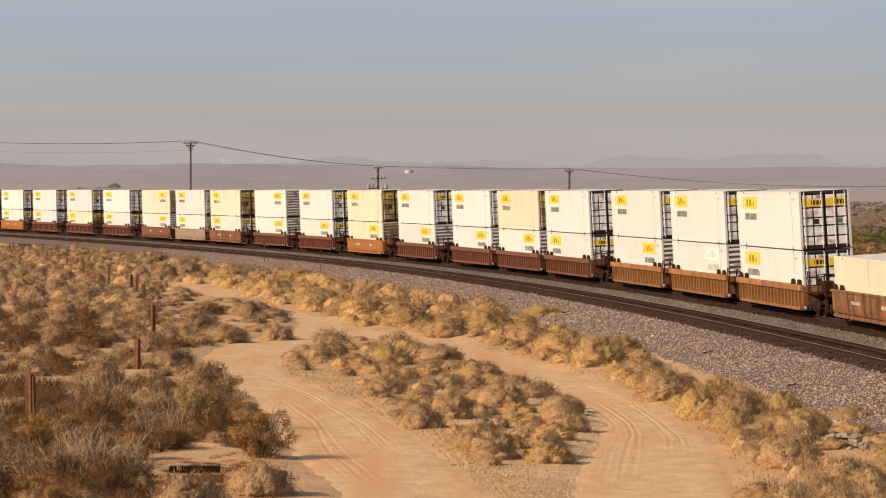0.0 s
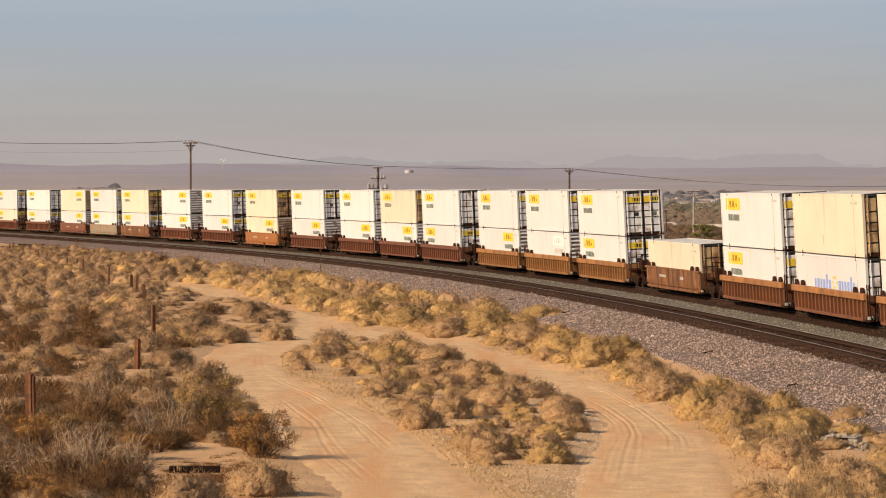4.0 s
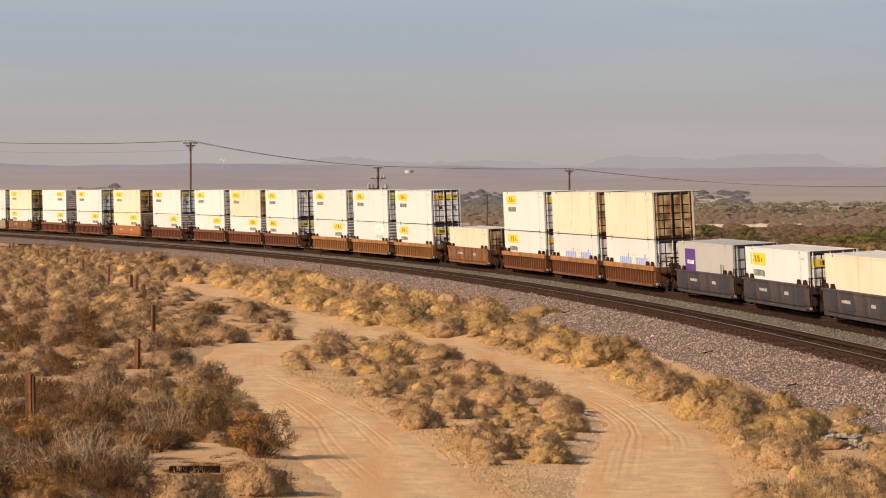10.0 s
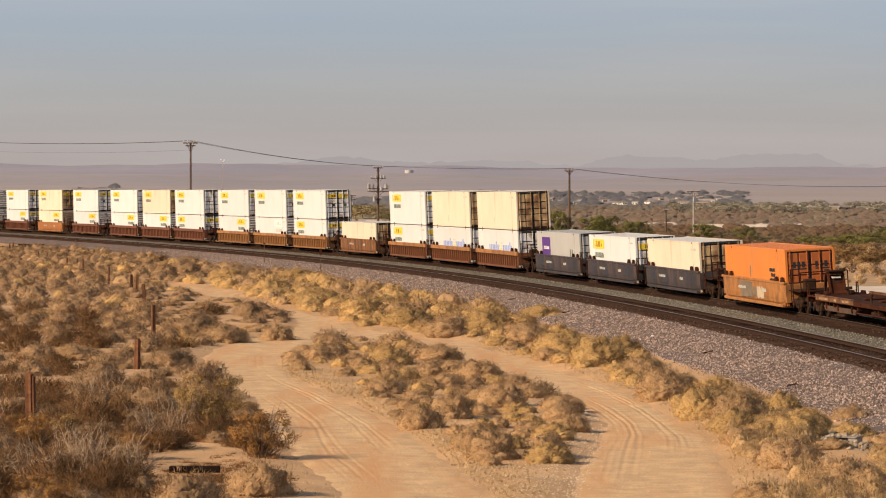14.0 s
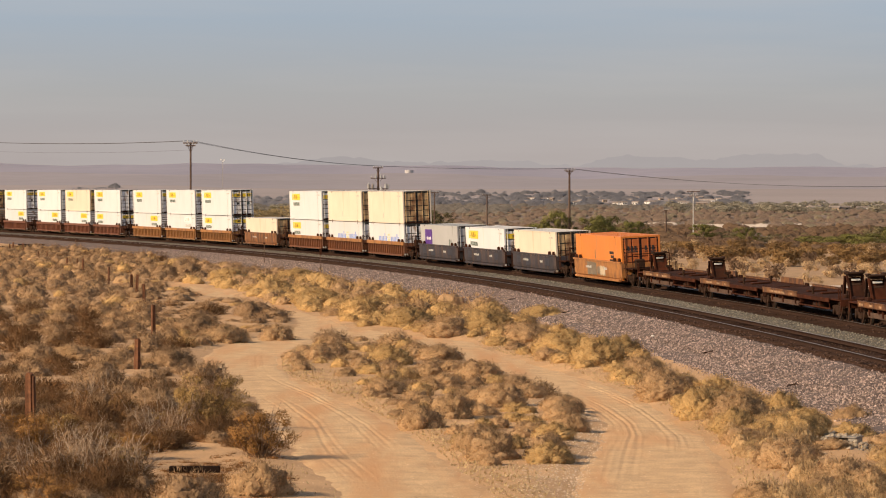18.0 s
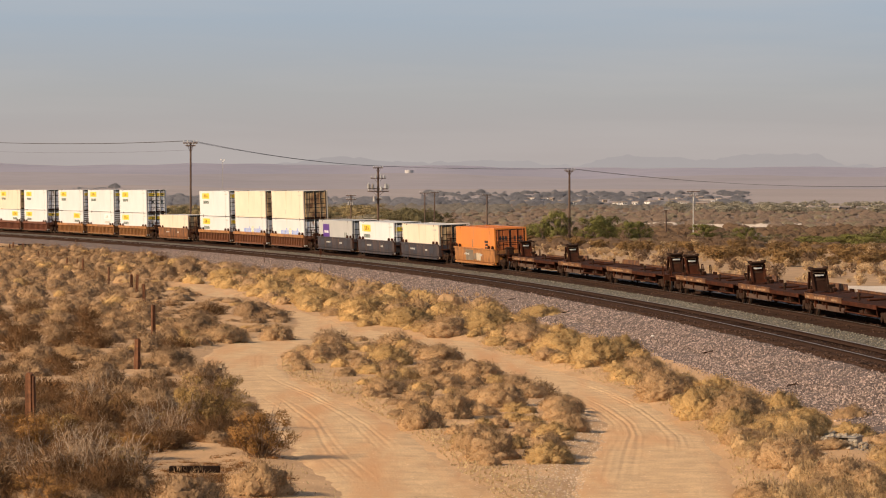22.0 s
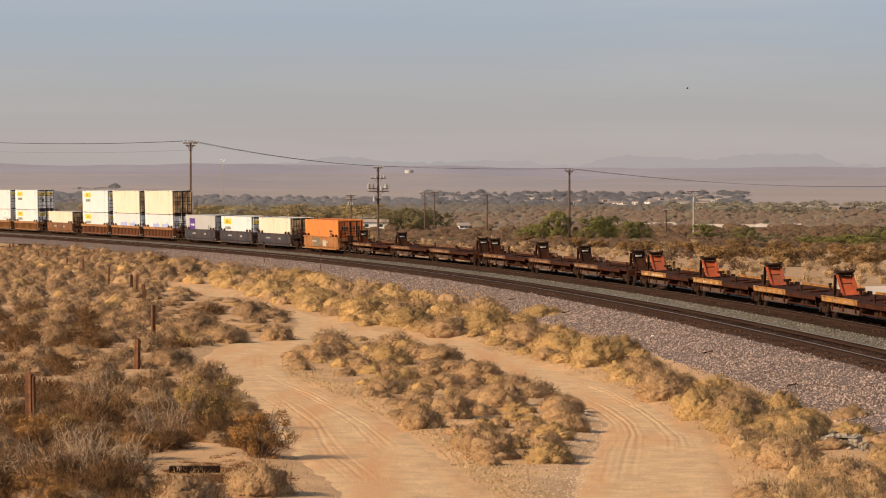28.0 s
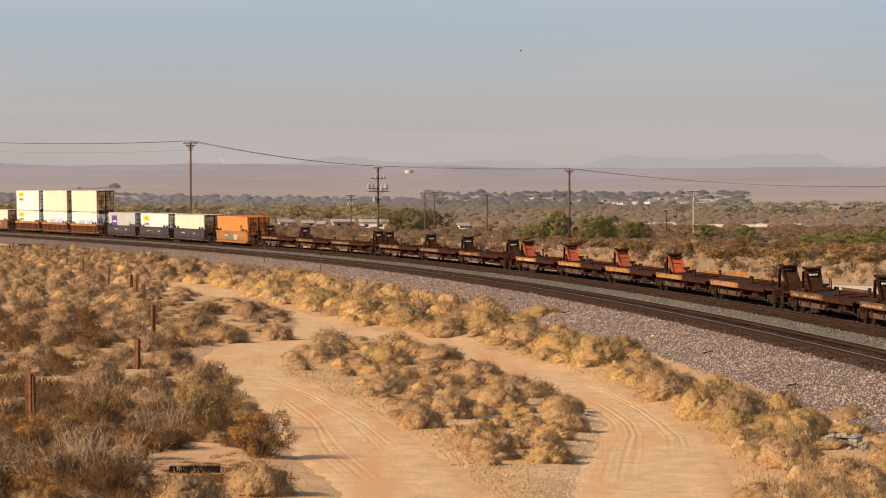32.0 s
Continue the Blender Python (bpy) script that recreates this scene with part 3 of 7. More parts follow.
def container(paint, logo, end, label, category="shipping container", dark_rail=False):
    """A 53-foot box: origin at the middle of its underside, x forwards, y to the camera's side."""
    key = (paint, logo, end, label)
    if key in _boxes:
        return copy_thing(_boxes[key], Matrix())
    rs = random.Random(len(_boxes) + 5)
    h, w = CL / 2, CW / 2
    root = tagged(empty("shipping_container"), label, category, "boxes on the train")
    pm = M[paint]
    dm = M[{"white_paint": "door_paint", "cream_paint": "door_cream"}.get(paint, paint)]
    gm = M["door_gap"]
    if paint == "orange_paint":
        dm, gm = M["orange_door"], M["orange_groove"]
    for sgn in (1, -1):
        bm = bmesh.new()
        box(bm, -h + 0.1, h - 0.1, *sorted((sgn * (w - 0.035), sgn * (w - 0.012))), 0.14, CH - 0.09)
        for k in range(12):                                          # flat posts over the sheet joints
            x = -h + 1.35 + k * (CL - 2.7) / 11
            box(bm, x - 0.03, x + 0.03, *sorted((sgn * (w - 0.012), sgn * (w - 0.0105))), 0.15, CH - 0.1)
        for x in (-6.19, 6.19, -h + 0.18, h - 0.18):                 # dark joints beside the lifting and corner posts
            box(bm, x - 0.014, x + 0.014, *sorted((sgn * (w - 0.012), sgn * (w - 0.009))), 0.16, CH - 0.11, mi=1)
        part("side_panel", bm, [pm, M["joint"]], root)
        bm = bmesh.new()
        box(bm, -h, h, *sorted((sgn * (w - 0.10), sgn * w)), CH - 0.11, CH - 0.006, bevel=0.012)
        part("top_rail", bm, pm, root)
        bm = bmesh.new()
        box(bm, -h, h, *sorted((sgn * (w - 0.10), sgn * w)), 0.0, 0.16, bevel=0.012)
        part("bottom_rail", bm, pm, root)
        for x in (-h, h - 0.16):
            bm = bmesh.new()
            box(bm, x, x + 0.16, *sorted((sgn * (w - 0.14), sgn * (w + 0.002))), 0.0, CH - 0.002, bevel=0.015)
            part("corner_post", bm, pm, root)
        for x in (-6.1, 6.1):
            bm = bmesh.new()
            box(bm, x - 0.075, x + 0.075, *sorted((sgn * (w - 0.1), sgn * (w + 0.004))), 0.12, CH - 0.1, bevel=0.01)
            part("lifting_post", bm, pm, root)
            bm = bmesh.new()
            box(bm, x - 0.09, x + 0.09, *sorted((sgn * (w - 0.16), sgn * (w + 0.008))), -0.05, 0.13, bevel=0.012)
            part("corner_casting", bm, M["rust"], root, "dark worn steel casting")
            bm = bmesh.new()
            box(bm, x - 0.07, x + 0.07, *sorted((sgn * (w - 0.16), sgn * (w + 0.012))), CH - 0.14, CH - 0.02, bevel=0.012)
            part("corner_casting", bm, M["rust"], root, "dark worn steel casting")
    bm = bmesh.new()
    box(bm, -h + 0.03, h - 0.03, -w + 0.09, w - 0.09, CH - 0.05, CH - 0.02)
    for k in range(26):
        x = -h + 0.5 + k * (CL - 1.0) / 25
        box(bm, x - 0.06, x + 0.06, -w + 0.14, w - 0.14, CH - 0.022, CH - 0.012)
    part("roof", bm, M["pale_roof"] if paint in ("white_paint", "cream_paint") else pm, root, "sun-bleached pale roof" if paint == "cream_paint" else "")
    bm = bmesh.new()
    box(bm, -h + 0.03, h - 0.03, -w + 0.05, w - 0.05, 0.1, 0.14)
    part("underframe", bm, M["rust"], root)
    bm = bmesh.new()
    box(bm, h - 0.06, h - 0.03, -w + 0.1, w - 0.1, 0.1, CH - 0.05)
    for k in range(9):
        z = 0.3 + k * 0.28
        box(bm, h - 0.03, h - 0.005, -w + 0.14, w - 0.14, z, z + 0.1)
    part("front_wall", bm, pm, root)
    # rear end
    bm = bmesh.new()
    box(bm, -h + 0.01, -h + 0.1, -w + 0.1, w - 0.1, CH - 0.13, CH - 0.006, bevel=0.01)
    part("door_header", bm, M["seal"] if dark_rail else pm, root)
    bm = bmesh.new()
    box(bm, -h + 0.0, -h + 0.1, -w + 0.1, w - 0.1, 0.0, 0.13, bevel=0.01)
    part("door_sill", bm, M["rust"], root)
    if end == "ribs":
        bm = bmesh.new()
        box(bm, -h + 0.07, -h + 0.1, -w + 0.12, w - 0.12, 0.12, CH - 0.12)
        part("end_wall", bm, M["rib_gap"], root)
        for k in range(9):
            bm = bmesh.new()
            z = 0.3 + k * 0.28
            box(bm, -h + 0.0, -h + 0.07, -w + 0.16, w - 0.16, z, z + 0.12, bevel=0.015)
            part("end_rib", bm, dm, root)
    else:
        for sgn in (1, -1):
            y0, y1 = sorted((sgn * 0.012, sgn * (w - 0.13)))
            bm = bmesh.new()
            box(bm, -h + 0.055, -h + 0.085, y0, y1, 0.14, CH - 0.14)
            door = part("door", bm, gm, root)
            ym = (y0 + y1) / 2
            for z0, z1 in ((0.2, 0.6), (0.67, 1.12), (1.19, 1.52), (1.59, 2.02), (2.09, 2.68)):   # pressed door panels
                for ya, yb in ((y0 + 0.06, ym - 0.035), (ym + 0.035, y1 - 0.06)):
                    bm = bmesh.new()
                    box(bm, -h + 0.018, -h + 0.055, ya, yb, z0, z1, bevel=0.016)
                    part("door_panel", bm, dm, door)
            bm = bmesh.new()
            for a, b, c, d in ((y0, y0 + 0.04, 0.14, CH - 0.14), (y1 - 0.04, y1, 0.14, CH - 0.14), (y0, y1, 0.14, 0.18), (y0, y1, CH - 0.19, CH - 0.14)):
                box(bm, -h + 0.045, -h + 0.053, a, b, c, d)
            part("seal", bm, M["seal"], door, "black rubber door seal")
            for yy in (y0 + 0.14, y1 - 0.14) if sgn > 0 else (y0 + 0.14, ym + 0.1):
                bm = bmesh.new()
                rod(bm, (-h - 0.012, yy, 0.06), (-h - 0.012, yy, CH - 0.06), 0.026, 6)
                for z in (0.25, 0.9, 1.5, 2.1, CH - 0.25):
                    box(bm, -h - 0.03, -h + 0.04, yy - 0.05, yy + 0.05, z - 0.035, z + 0.035)
                box(bm, -h - 0.005, -h + 0.015, yy - 0.01, yy + 0.3 * (1 if yy < (y0 + y1) / 2 else -1), 1.08, 1.13)
                part("lock_rod", bm, M["door_rod"] if paint == "white_paint" else dm, door, "pale steel locking rod")
            for z in (0.35, 1.1, 1.8, 2.5):
                bm = bmesh.new()
                yh = sgn * (w - 0.16)
                box(bm, -h + 0.02, -h + 0.06, yh - 0.09, yh + 0.06, z, z + 0.09, bevel=0.01)
                part("hinge", bm, M["rust"], door)
            if end == "yellow":
                bm = bmesh.new()
                box(bm, -h + 0.004, -h + 0.014, y0 + 0.06, y1 - 0.06, 2.12, 2.50)
                band = part("decal", bm, M["yellow"], door, "yellow band decal")
                bm = bmesh.new()
                end_bars(bm, y0 + 0.16 if sgn < 0 else y0 + 0.1, y1 - 0.5, 2.2, 2.42, -h + 0.004, rs)
                part("lettering", bm, M["black_ink"], band)
                bm = bmesh.new()
                box(bm, -h + 0.010, -h + 0.018, y0 + 0.3, y0 + 0.62, 1.25, 1.5)
                part("placard", bm, M["black_ink" if sgn > 0 else "ink"], door)
            elif end == "text":
                bm = bmesh.new()
                end_bars(bm, y0 + 0.08, y1 - 0.25, 1.94, 2.24, -h + 0.014, rs)
                box(bm, -h + 0.006, -h + 0.014, y0 + 0.08, y1 - 0.25, 1.84, 1.9)
                part("lettering", bm, M["black_ink"], door)
    # side decals, on the camera's side
    if logo in ("left", "right", "faded_right"):
        c = h - 3.4 if logo == "left" else -h + 4.1
        ym = "yellow" if logo != "faded_right" else "white_ink"
        bm = bmesh.new()
        box(bm, c - 2.0, c + 2.0, w - 0.008, w - 0.003, 1.98, 2.62)
        decal = part("decal", bm, M[ym], root, "yellow rectangular decal" if ym == "yellow" else "bleached rectangular decal")
        bm = bmesh.new()
        im = "amber_ink" if ym == "yellow" else "faded_ink"
        for a, b, z0, z1 in ((-1.25, -0.95, 2.14, 2.34), (-0.55, -0.3, 2.12, 2.48), (-0.2, 0.05, 2.12, 2.48), (0.35, 0.6, 2.12, 2.48), (0.7, 0.8, 2.12, 2.48), (1.15, 1.4, 2.14, 2.26)):
            box(bm, c + a, c + b, w - 0.003, w + 0.002, z0, z1, top=(0.1, 0.1))      # plain slanting blocks
        part("emblem", bm, M[im], decal)
        bm = bmesh.new()
        bars(bm, c - 1.7, c + 1.5, 1.40, 1.74, w - 0.008, rs, 0.35)
        part("lettering", bm, M["ink" if ym == "yellow" else "faded_ink"], root)
        bm = bmesh.new()
        bars(bm, -h + 0.9, -h + 2.2, 2.45, 2.56, w - 0.008, rs)
        part("reporting_marks", bm, M["faded_ink"], root)
    elif logo == "blue":
        bm = bmesh.new()
        x = -5.6
        while x < 3.6:                                               # plain blocks in a row
            wd = 0.3 + 0.3 * rs.random()
            if not -2.4 < x < -0.4:
                box(bm, x, x + wd, w - 0.008, w - 0.002, 1.32, 1.98 if rs.random() < 0.25 else 1.74)
            x += wd + 0.22
        part("lettering", bm, M["blue_ink"], root, "large blue lettering shapes")
        bm = bmesh.new()
        for k in range(6):
            a = k * math.pi / 3
            box(bm, -1.1 + 0.5 * math.cos(a) - 0.14, -1.1 + 0.5 * math.cos(a) + 0.14, w - 0.008, w - 0.003, 1.64 + 0.27 * math.sin(a) - 0.06, 1.64 + 0.27 * math.sin(a) + 0.06)
        part("emblem", bm, M["yellow"], root, "yellow spark of short strokes")
    elif logo == "purple":
        bm = bmesh.new()
        box(bm, h - 5.2, h - 2.0, w - 0.008, w - 0.003, 1.05, 2.5)
        decal = part("decal", bm, M["purple"], root, "deep purple square decal")
        bm = bmesh.new()
        bars(bm, h - 4.7, h - 2.7, 1.62, 1.86, w - 0.003, rs, 0.5)
        part("lettering", bm, M["white_ink"], decal)
        bm = bmesh.new()
        for x in (-h + 2.6, -h + 3.3):
            box(bm, x, x + 0.35, w - 0.008, w - 0.003, 1.2, 1.75)
        part("marking", bm, M["ink"], root)
        bm = bmesh.new()
        box(bm, -h + 0.024, -h + 0.03, -0.9, 0.2, 1.3, 2.2)
        part("rear_decal", bm, M["purple"], root, "purple decal on the rear end")
    elif logo == "small":
        bm = bmesh.new()
        for k in range(3):
            bars(bm, -h + 2.7, -h + 4.1 - 0.3 * (k == 1), 1.7 - k * 0.26, 1.88 - k * 0.26, w - 0.008, rs, 0.35)
        part("lettering", bm, M["black_ink"], root)
        bm = bmesh.new()
        box(bm, 1.0, 1.2, w - 0.008, w - 0.003, 1.3, 1.9)
        part("marking", bm, M["ink"], root)
    elif logo == "plain":
        bm = bmesh.new()
        bars(bm, -h + 1.0, -h + 2.4, 2.4, 2.52, w - 0.008, rs)
        box(bm, 0.9, 1.05, w - 0.008, w - 0.003, 0.45, 0.95)
        part("reporting_marks", bm, M["faded_ink"], root)
    _boxes[key] = root
    return root


def truck_mesh(parent, x):
    """A two-axle truck at x under its car: frames, bolster and four wheels."""
    t = []
    for sgn in (1, -1):
        bm = bmesh.new()
        y0, y1 = sorted((sgn * 0.92, sgn * 1.08))
        box(bm, x - 1.1, x + 1.1, y0, y1, 0.56, 0.72, bevel=0.03)
        box(bm, x - 0.36, x + 0.36, y0, y1, 0.26, 0.6, bevel=0.04, top=(-0.25, 0.25))
        for dx in (-0.89, 0.89):
            rod(bm, (x + dx, y0 - 0.02, 0.42), (x + dx, y1 + 0.02, 0.42), 0.15, 10)
            box(bm, x + dx - 0.15, x + dx + 0.15, y0, y1, 0.44, 0.6, bevel=0.02)
        for k in range(4):
            rod(bm, (x - 0.3 + 0.2 * k, sgn * 1.0, 0.3), (x - 0.3 + 0.2 * k, sgn * 1.0, 0.62), 0.07, 6)
        t.append(part("truck_frame", bm, M["truck"], parent))
    bm = bmesh.new()
    box(bm, x - 0.25, x + 0.25, -1.1, 1.1, 0.45, 0.75, bevel=0.03)
    bol = part("bolster", bm, M["truck"], parent)
    for dx in (-0.89, 0.89):
        bm = bmesh.new()
        rod(bm, (x + dx, -0.95, 0.42), (x + dx, 0.95, 0.42), 0.08, 8)
        part("axle", bm, M["truck"], bol)
        for sgn in (1, -1):
            bm = bmesh.new()
            y = sgn * 0.72
            rod(bm, (x + dx, y - 0.055 * sgn, 0.42), (x + dx, y - 0.03 * sgn, 0.42), 0.455, 20)
            rod(bm, (x + dx, y - 0.03 * sgn, 0.42), (x + dx, y + 0.08 * sgn, 0.42), 0.42, 20)
            rod(bm, (x + dx, y - 0.02 * sgn, 0.42), (x + dx, y + 0.06 * sgn, 0.42), 0.424, 20, mi=1)      # polished tread
            rod(bm, (x + dx, y + 0.08 * sgn, 0.42), (x + dx, y + 0.14 * sgn, 0.42), 0.16, 10)
            part("wheel", bm, [M["truck"], M["tread"]], bol)


_cars = {}


def well_car(paint, style, front, rear, label):
    """One well of a double-stack car. front, rear: 'shared', 'none' (the neighbour carries it) or 'end' (own truck and coupler)."""
    key = (paint, style, front, rear, label)
    if key in _cars:
        return copy_thing(_cars[key], Matrix())
    root = tagged(empty("well_car"), label, "rail car", "well cars of the train")
    pm = M[paint]
    h = 8.3
    for sgn in (1, -1):
        bm = bmesh.new()
        ya, yb = sgn * 1.345, sgn * 1.375
        y0, y1 = sorted((ya, yb))
        box(bm, -h + 0.25, h - 0.25, y0, y1, 0.36, 1.36)            # web plate, cut back at both ends
        side = part("side_sheet", bm, pm, root)
        bm = bmesh.new()
        y0, y1 = sorted((sgn * 1.33, sgn * 1.5))
        if style == "ribbed":
            box(bm, -h - 0.1, h + 0.1, *sorted((sgn * 1.33, sgn * 1.53)), 1.24, 1.54, bevel=0.02)
        else:
            box(bm, -h - 0.1, h + 0.1, y0, y1, 1.44, 1.56, bevel=0.02)
        part("top_chord", bm, M["chord_orange"] if paint in ("car_amber", "car_tan") else pm, side)
        bm = bmesh.new()
        box(bm, -h + 0.4, h - 0.4, y0, y1 - 0.0, 0.27, 0.42, bevel=0.015)
        part("side_sill", bm, pm, side)
        if style == "ribbed":
            if "rib" not in _cars:
                bm = bmesh.new()
                box(bm, -0.05, 0.05, 0, 0.12, 0.41, 1.25)
                tmp = bpy.data.meshes.new("rib")
                bm.to_mesh(tmp)
                bm.free()
                _cars["rib"] = tmp
            me = _cars["rib"].copy()
            me.materials.append(pm)
            for k in range(19):
                ob = new("rib", me)
                ob.parent = side
                ob.location = (-h + 0.5 + k * (2 * h - 1.0) / 18, sgn * 1.375, 0)
                if sgn < 0:
                    ob.rotation_euler = (0, 0, math.pi)
        else:                                                        # a smooth bulged side
            bm = bmesh.new()
            prof = [(1.375, 0.42), (1.45, 0.5), (1.49, 0.75), (1.5, 1.05), (1.5, 1.44)]
            rows = []
            for x in (-h - 0.12, -h + 0.15, -h + 0.6, -h + 1.2, -4, 0, 4, h - 1.2, h - 0.6, h - 0.15, h + 0.12):
                k = min(1.0, max(0.0, (h + 0.12 - abs(x)) / 1.2)) ** 0.5
                rows.append([bm.verts.new((x, sgn * (1.372 + (y - 1.372) * (0.12 + 0.88 * k)), z + (0.22 * (1 - k) if z < 0.6 else 0))) for y, z in prof])
            for a, b in zip(rows, rows[1:]):
                for k in range(len(prof) - 1):
                    f = (a[k], b[k], b[k + 1], a[k + 1])
                    bm.faces.new(f if sgn < 0 else f[::-1])
            for r in (rows[0], rows[-1]):
                q = [bm.verts.new((r[0].co.x, sgn * 1.36, r[k].co.z)) for k in (-1, 0)]
                bm.faces.new(r + q)
            part("side_skin", bm, pm, side)
            if sgn > 0 and paint in ("car_orange", "car_sprayed", "car_slate", "car_brown", "car_weathered"):
                rl = random.Random(len(_cars) + 3)
                bm = bmesh.new()
                bars(bm, 1.6, 3.6, 0.98, 1.13, 1.503, rl, 0.6)
                part("lettering", bm, M["faded_ink"], side)
                bm = bmesh.new()
                bars(bm, -3.9, -2.9, 0.95, 1.12, 1.503, rl, 0.4)
                part("lettering", bm, M["faded_ink"], side)
                if paint == "car_slate":
                    for a, b, z0, z1 in ((0.6, 2.6, 0.62, 1.22), (4.6, 6.2, 0.7, 1.3), (-6.4, -4.9, 0.72, 1.3)):
                        bm = bmesh.new()
                        box(bm, a, b, 1.5, 1.502, z0 + 0.1 * rl.random(), z1)
                        part("painted_patch", bm, M["slate_patch"], side, "dark painted-out patch")
                if paint == "car_sprayed":
                    bm = bmesh.new()
                    for k in range(6):
                        a = -0.3 + 0.55 * k
                        box(bm, a, a + 0.56, 1.5, 1.5022, 0.52 + 0.06 * rl.random(), 1.36 + 0.06 * rl.random(), top=(0.1, 0.1))
                    part("sprayed_patch", bm, M["primer"], side, "dull grey painted-over patch")
                    for a, b, z0, z1, m_, words in ((-3.3, -1.5, 0.52, 1.32, "whitewash", "faded white smear"), (-1.5, -0.5, 0.6, 1.2, "primer", "dull grey smear")):
                        bm = bmesh.new()
                        n = int((b - a) / 0.12)
                        lo = [bm.verts.new((a + (b - a) * i / n, 1.5035, z0 + 0.14 * rl.random())) for i in range(n + 1)]
                        hi = [bm.verts.new((a + (b - a) * i / n + 0.1, 1.5035, z1 - 0.22 * rl.random())) for i in range(n + 1)]
                        for i in range(n):
                            bm.faces.new((lo[i], hi[i], hi[i + 1], lo[i + 1]))
                        part("sprayed_smear", bm, M[m_], side, words)
        for x in (-h + 0.7, -6.1, 6.1, h - 0.7):                     # guides that hold the box
            bm = bmesh.new()
            y0, y1 = sorted((sgn * 1.33, sgn * 1.46))
            box(bm, x - 0.3, x + 0.3, y0, y1, 1.52, 1.8, bevel=0.02, top=(0.16, -0.2))
            part("box_guide", bm, M["rust"], side)
    for x in (-7.9, -6.1, -2.5, 0, 2.5, 6.1, 7.9):
        bm = bmesh.new()
        box(bm, x - 0.3, x + 0.3, -1.36, 1.36, 0.25, 0.33)
        part("floor_beam", bm, M["rust"], root)
    for e, kind in ((1, front), (-1, rear)):
        bm = bmesh.new()
        x0, x1 = sorted((e * (h - 0.1), e * (h + 0.12)))
        box(bm, x0, x1, -1.4, 1.4, 0.5, 1.45, bevel=0.02)
        part("end_bulkhead", bm, pm, root)
        tip = 9.75 if kind in ("shared", "none") else 11.3
        bm = bmesh.new()
        x0, x1 = sorted((e * (h + 0.1), e * (tip - 0.1)))
        box(bm, x0, x1, -0.42, 0.42, 0.75, 1.12, bevel=0.02)
        box(bm, x0, x0 + (x1 - x0), -1.25, 1.25, 1.12, 1.18) if kind == "end" else box(bm, *sorted((e * (h + 0.1), e * (h + 0.9))), -1.35, 1.35, 1.12, 1.18)
        part("end_platform", bm, M["rust"], root)
        bm = bmesh.new()
        xa = e * (h + (0.5 if kind != "end" else 1.6))
        for dx in (-0.22, 0.22):
            rod(bm, (xa + dx, 1.38, 0.55), (xa + dx, 1.38, 2.25 if kind == "end" else 1.95), 0.03, 6)
        for k in range(5):
            rod(bm, (xa - 0.22, 1.38, 0.65 + 0.27 * k), (xa + 0.22, 1.38, 0.65 + 0.27 * k), 0.025, 6)
        part("ladder", bm, M["rust"], root)
        if kind == "end":
            bm = bmesh.new()
            rod(bm, (e * 9.6, 0, 0.88), (e * 11.9, 0, 0.88), 0.11, 8)
            box(bm, *sorted((e * 11.55, e * 11.95)), -0.16, 0.16, 0.72, 1.04, bevel=0.04)
            part("coupler", bm, M["truck"], root)
            bm = bmesh.new()
            for y in (-1.2, 1.2):
                rod(bm, (e * 11.2, y, 1.15), (e * 11.2, y, 2.1), 0.03, 6)
            rod(bm, (e * 11.2, -1.2, 2.1), (e * 11.2, 1.2, 2.1), 0.03, 6)
            rod(bm, (e * 11.2, -1.2, 1.65), (e * 11.2, 1.2, 1.65), 0.03, 6)
            part("end_railing", bm, M["rust"], root)
            bm = bmesh.new()
            box(bm, *sorted((e * 10.2, e * 10.7)), 0.3, 0.9, 1.18, 1.75, bevel=0.05)
            part("brake_gear", bm, M["truck"], root)
        if kind in ("shared", "end"):
            truck_mesh(root, e * (9.75 if kind == "shared" else 9.6))
    _cars[key] = root
    return root


def put(ob, s, z=0.0):
    ob.matrix_basis = rail_pose(s) @ Matrix.Translation((0, 0, z))
    TRAIN.append((ob, s, z))
    return ob


W, C_ = "white_paint", "cream_paint"
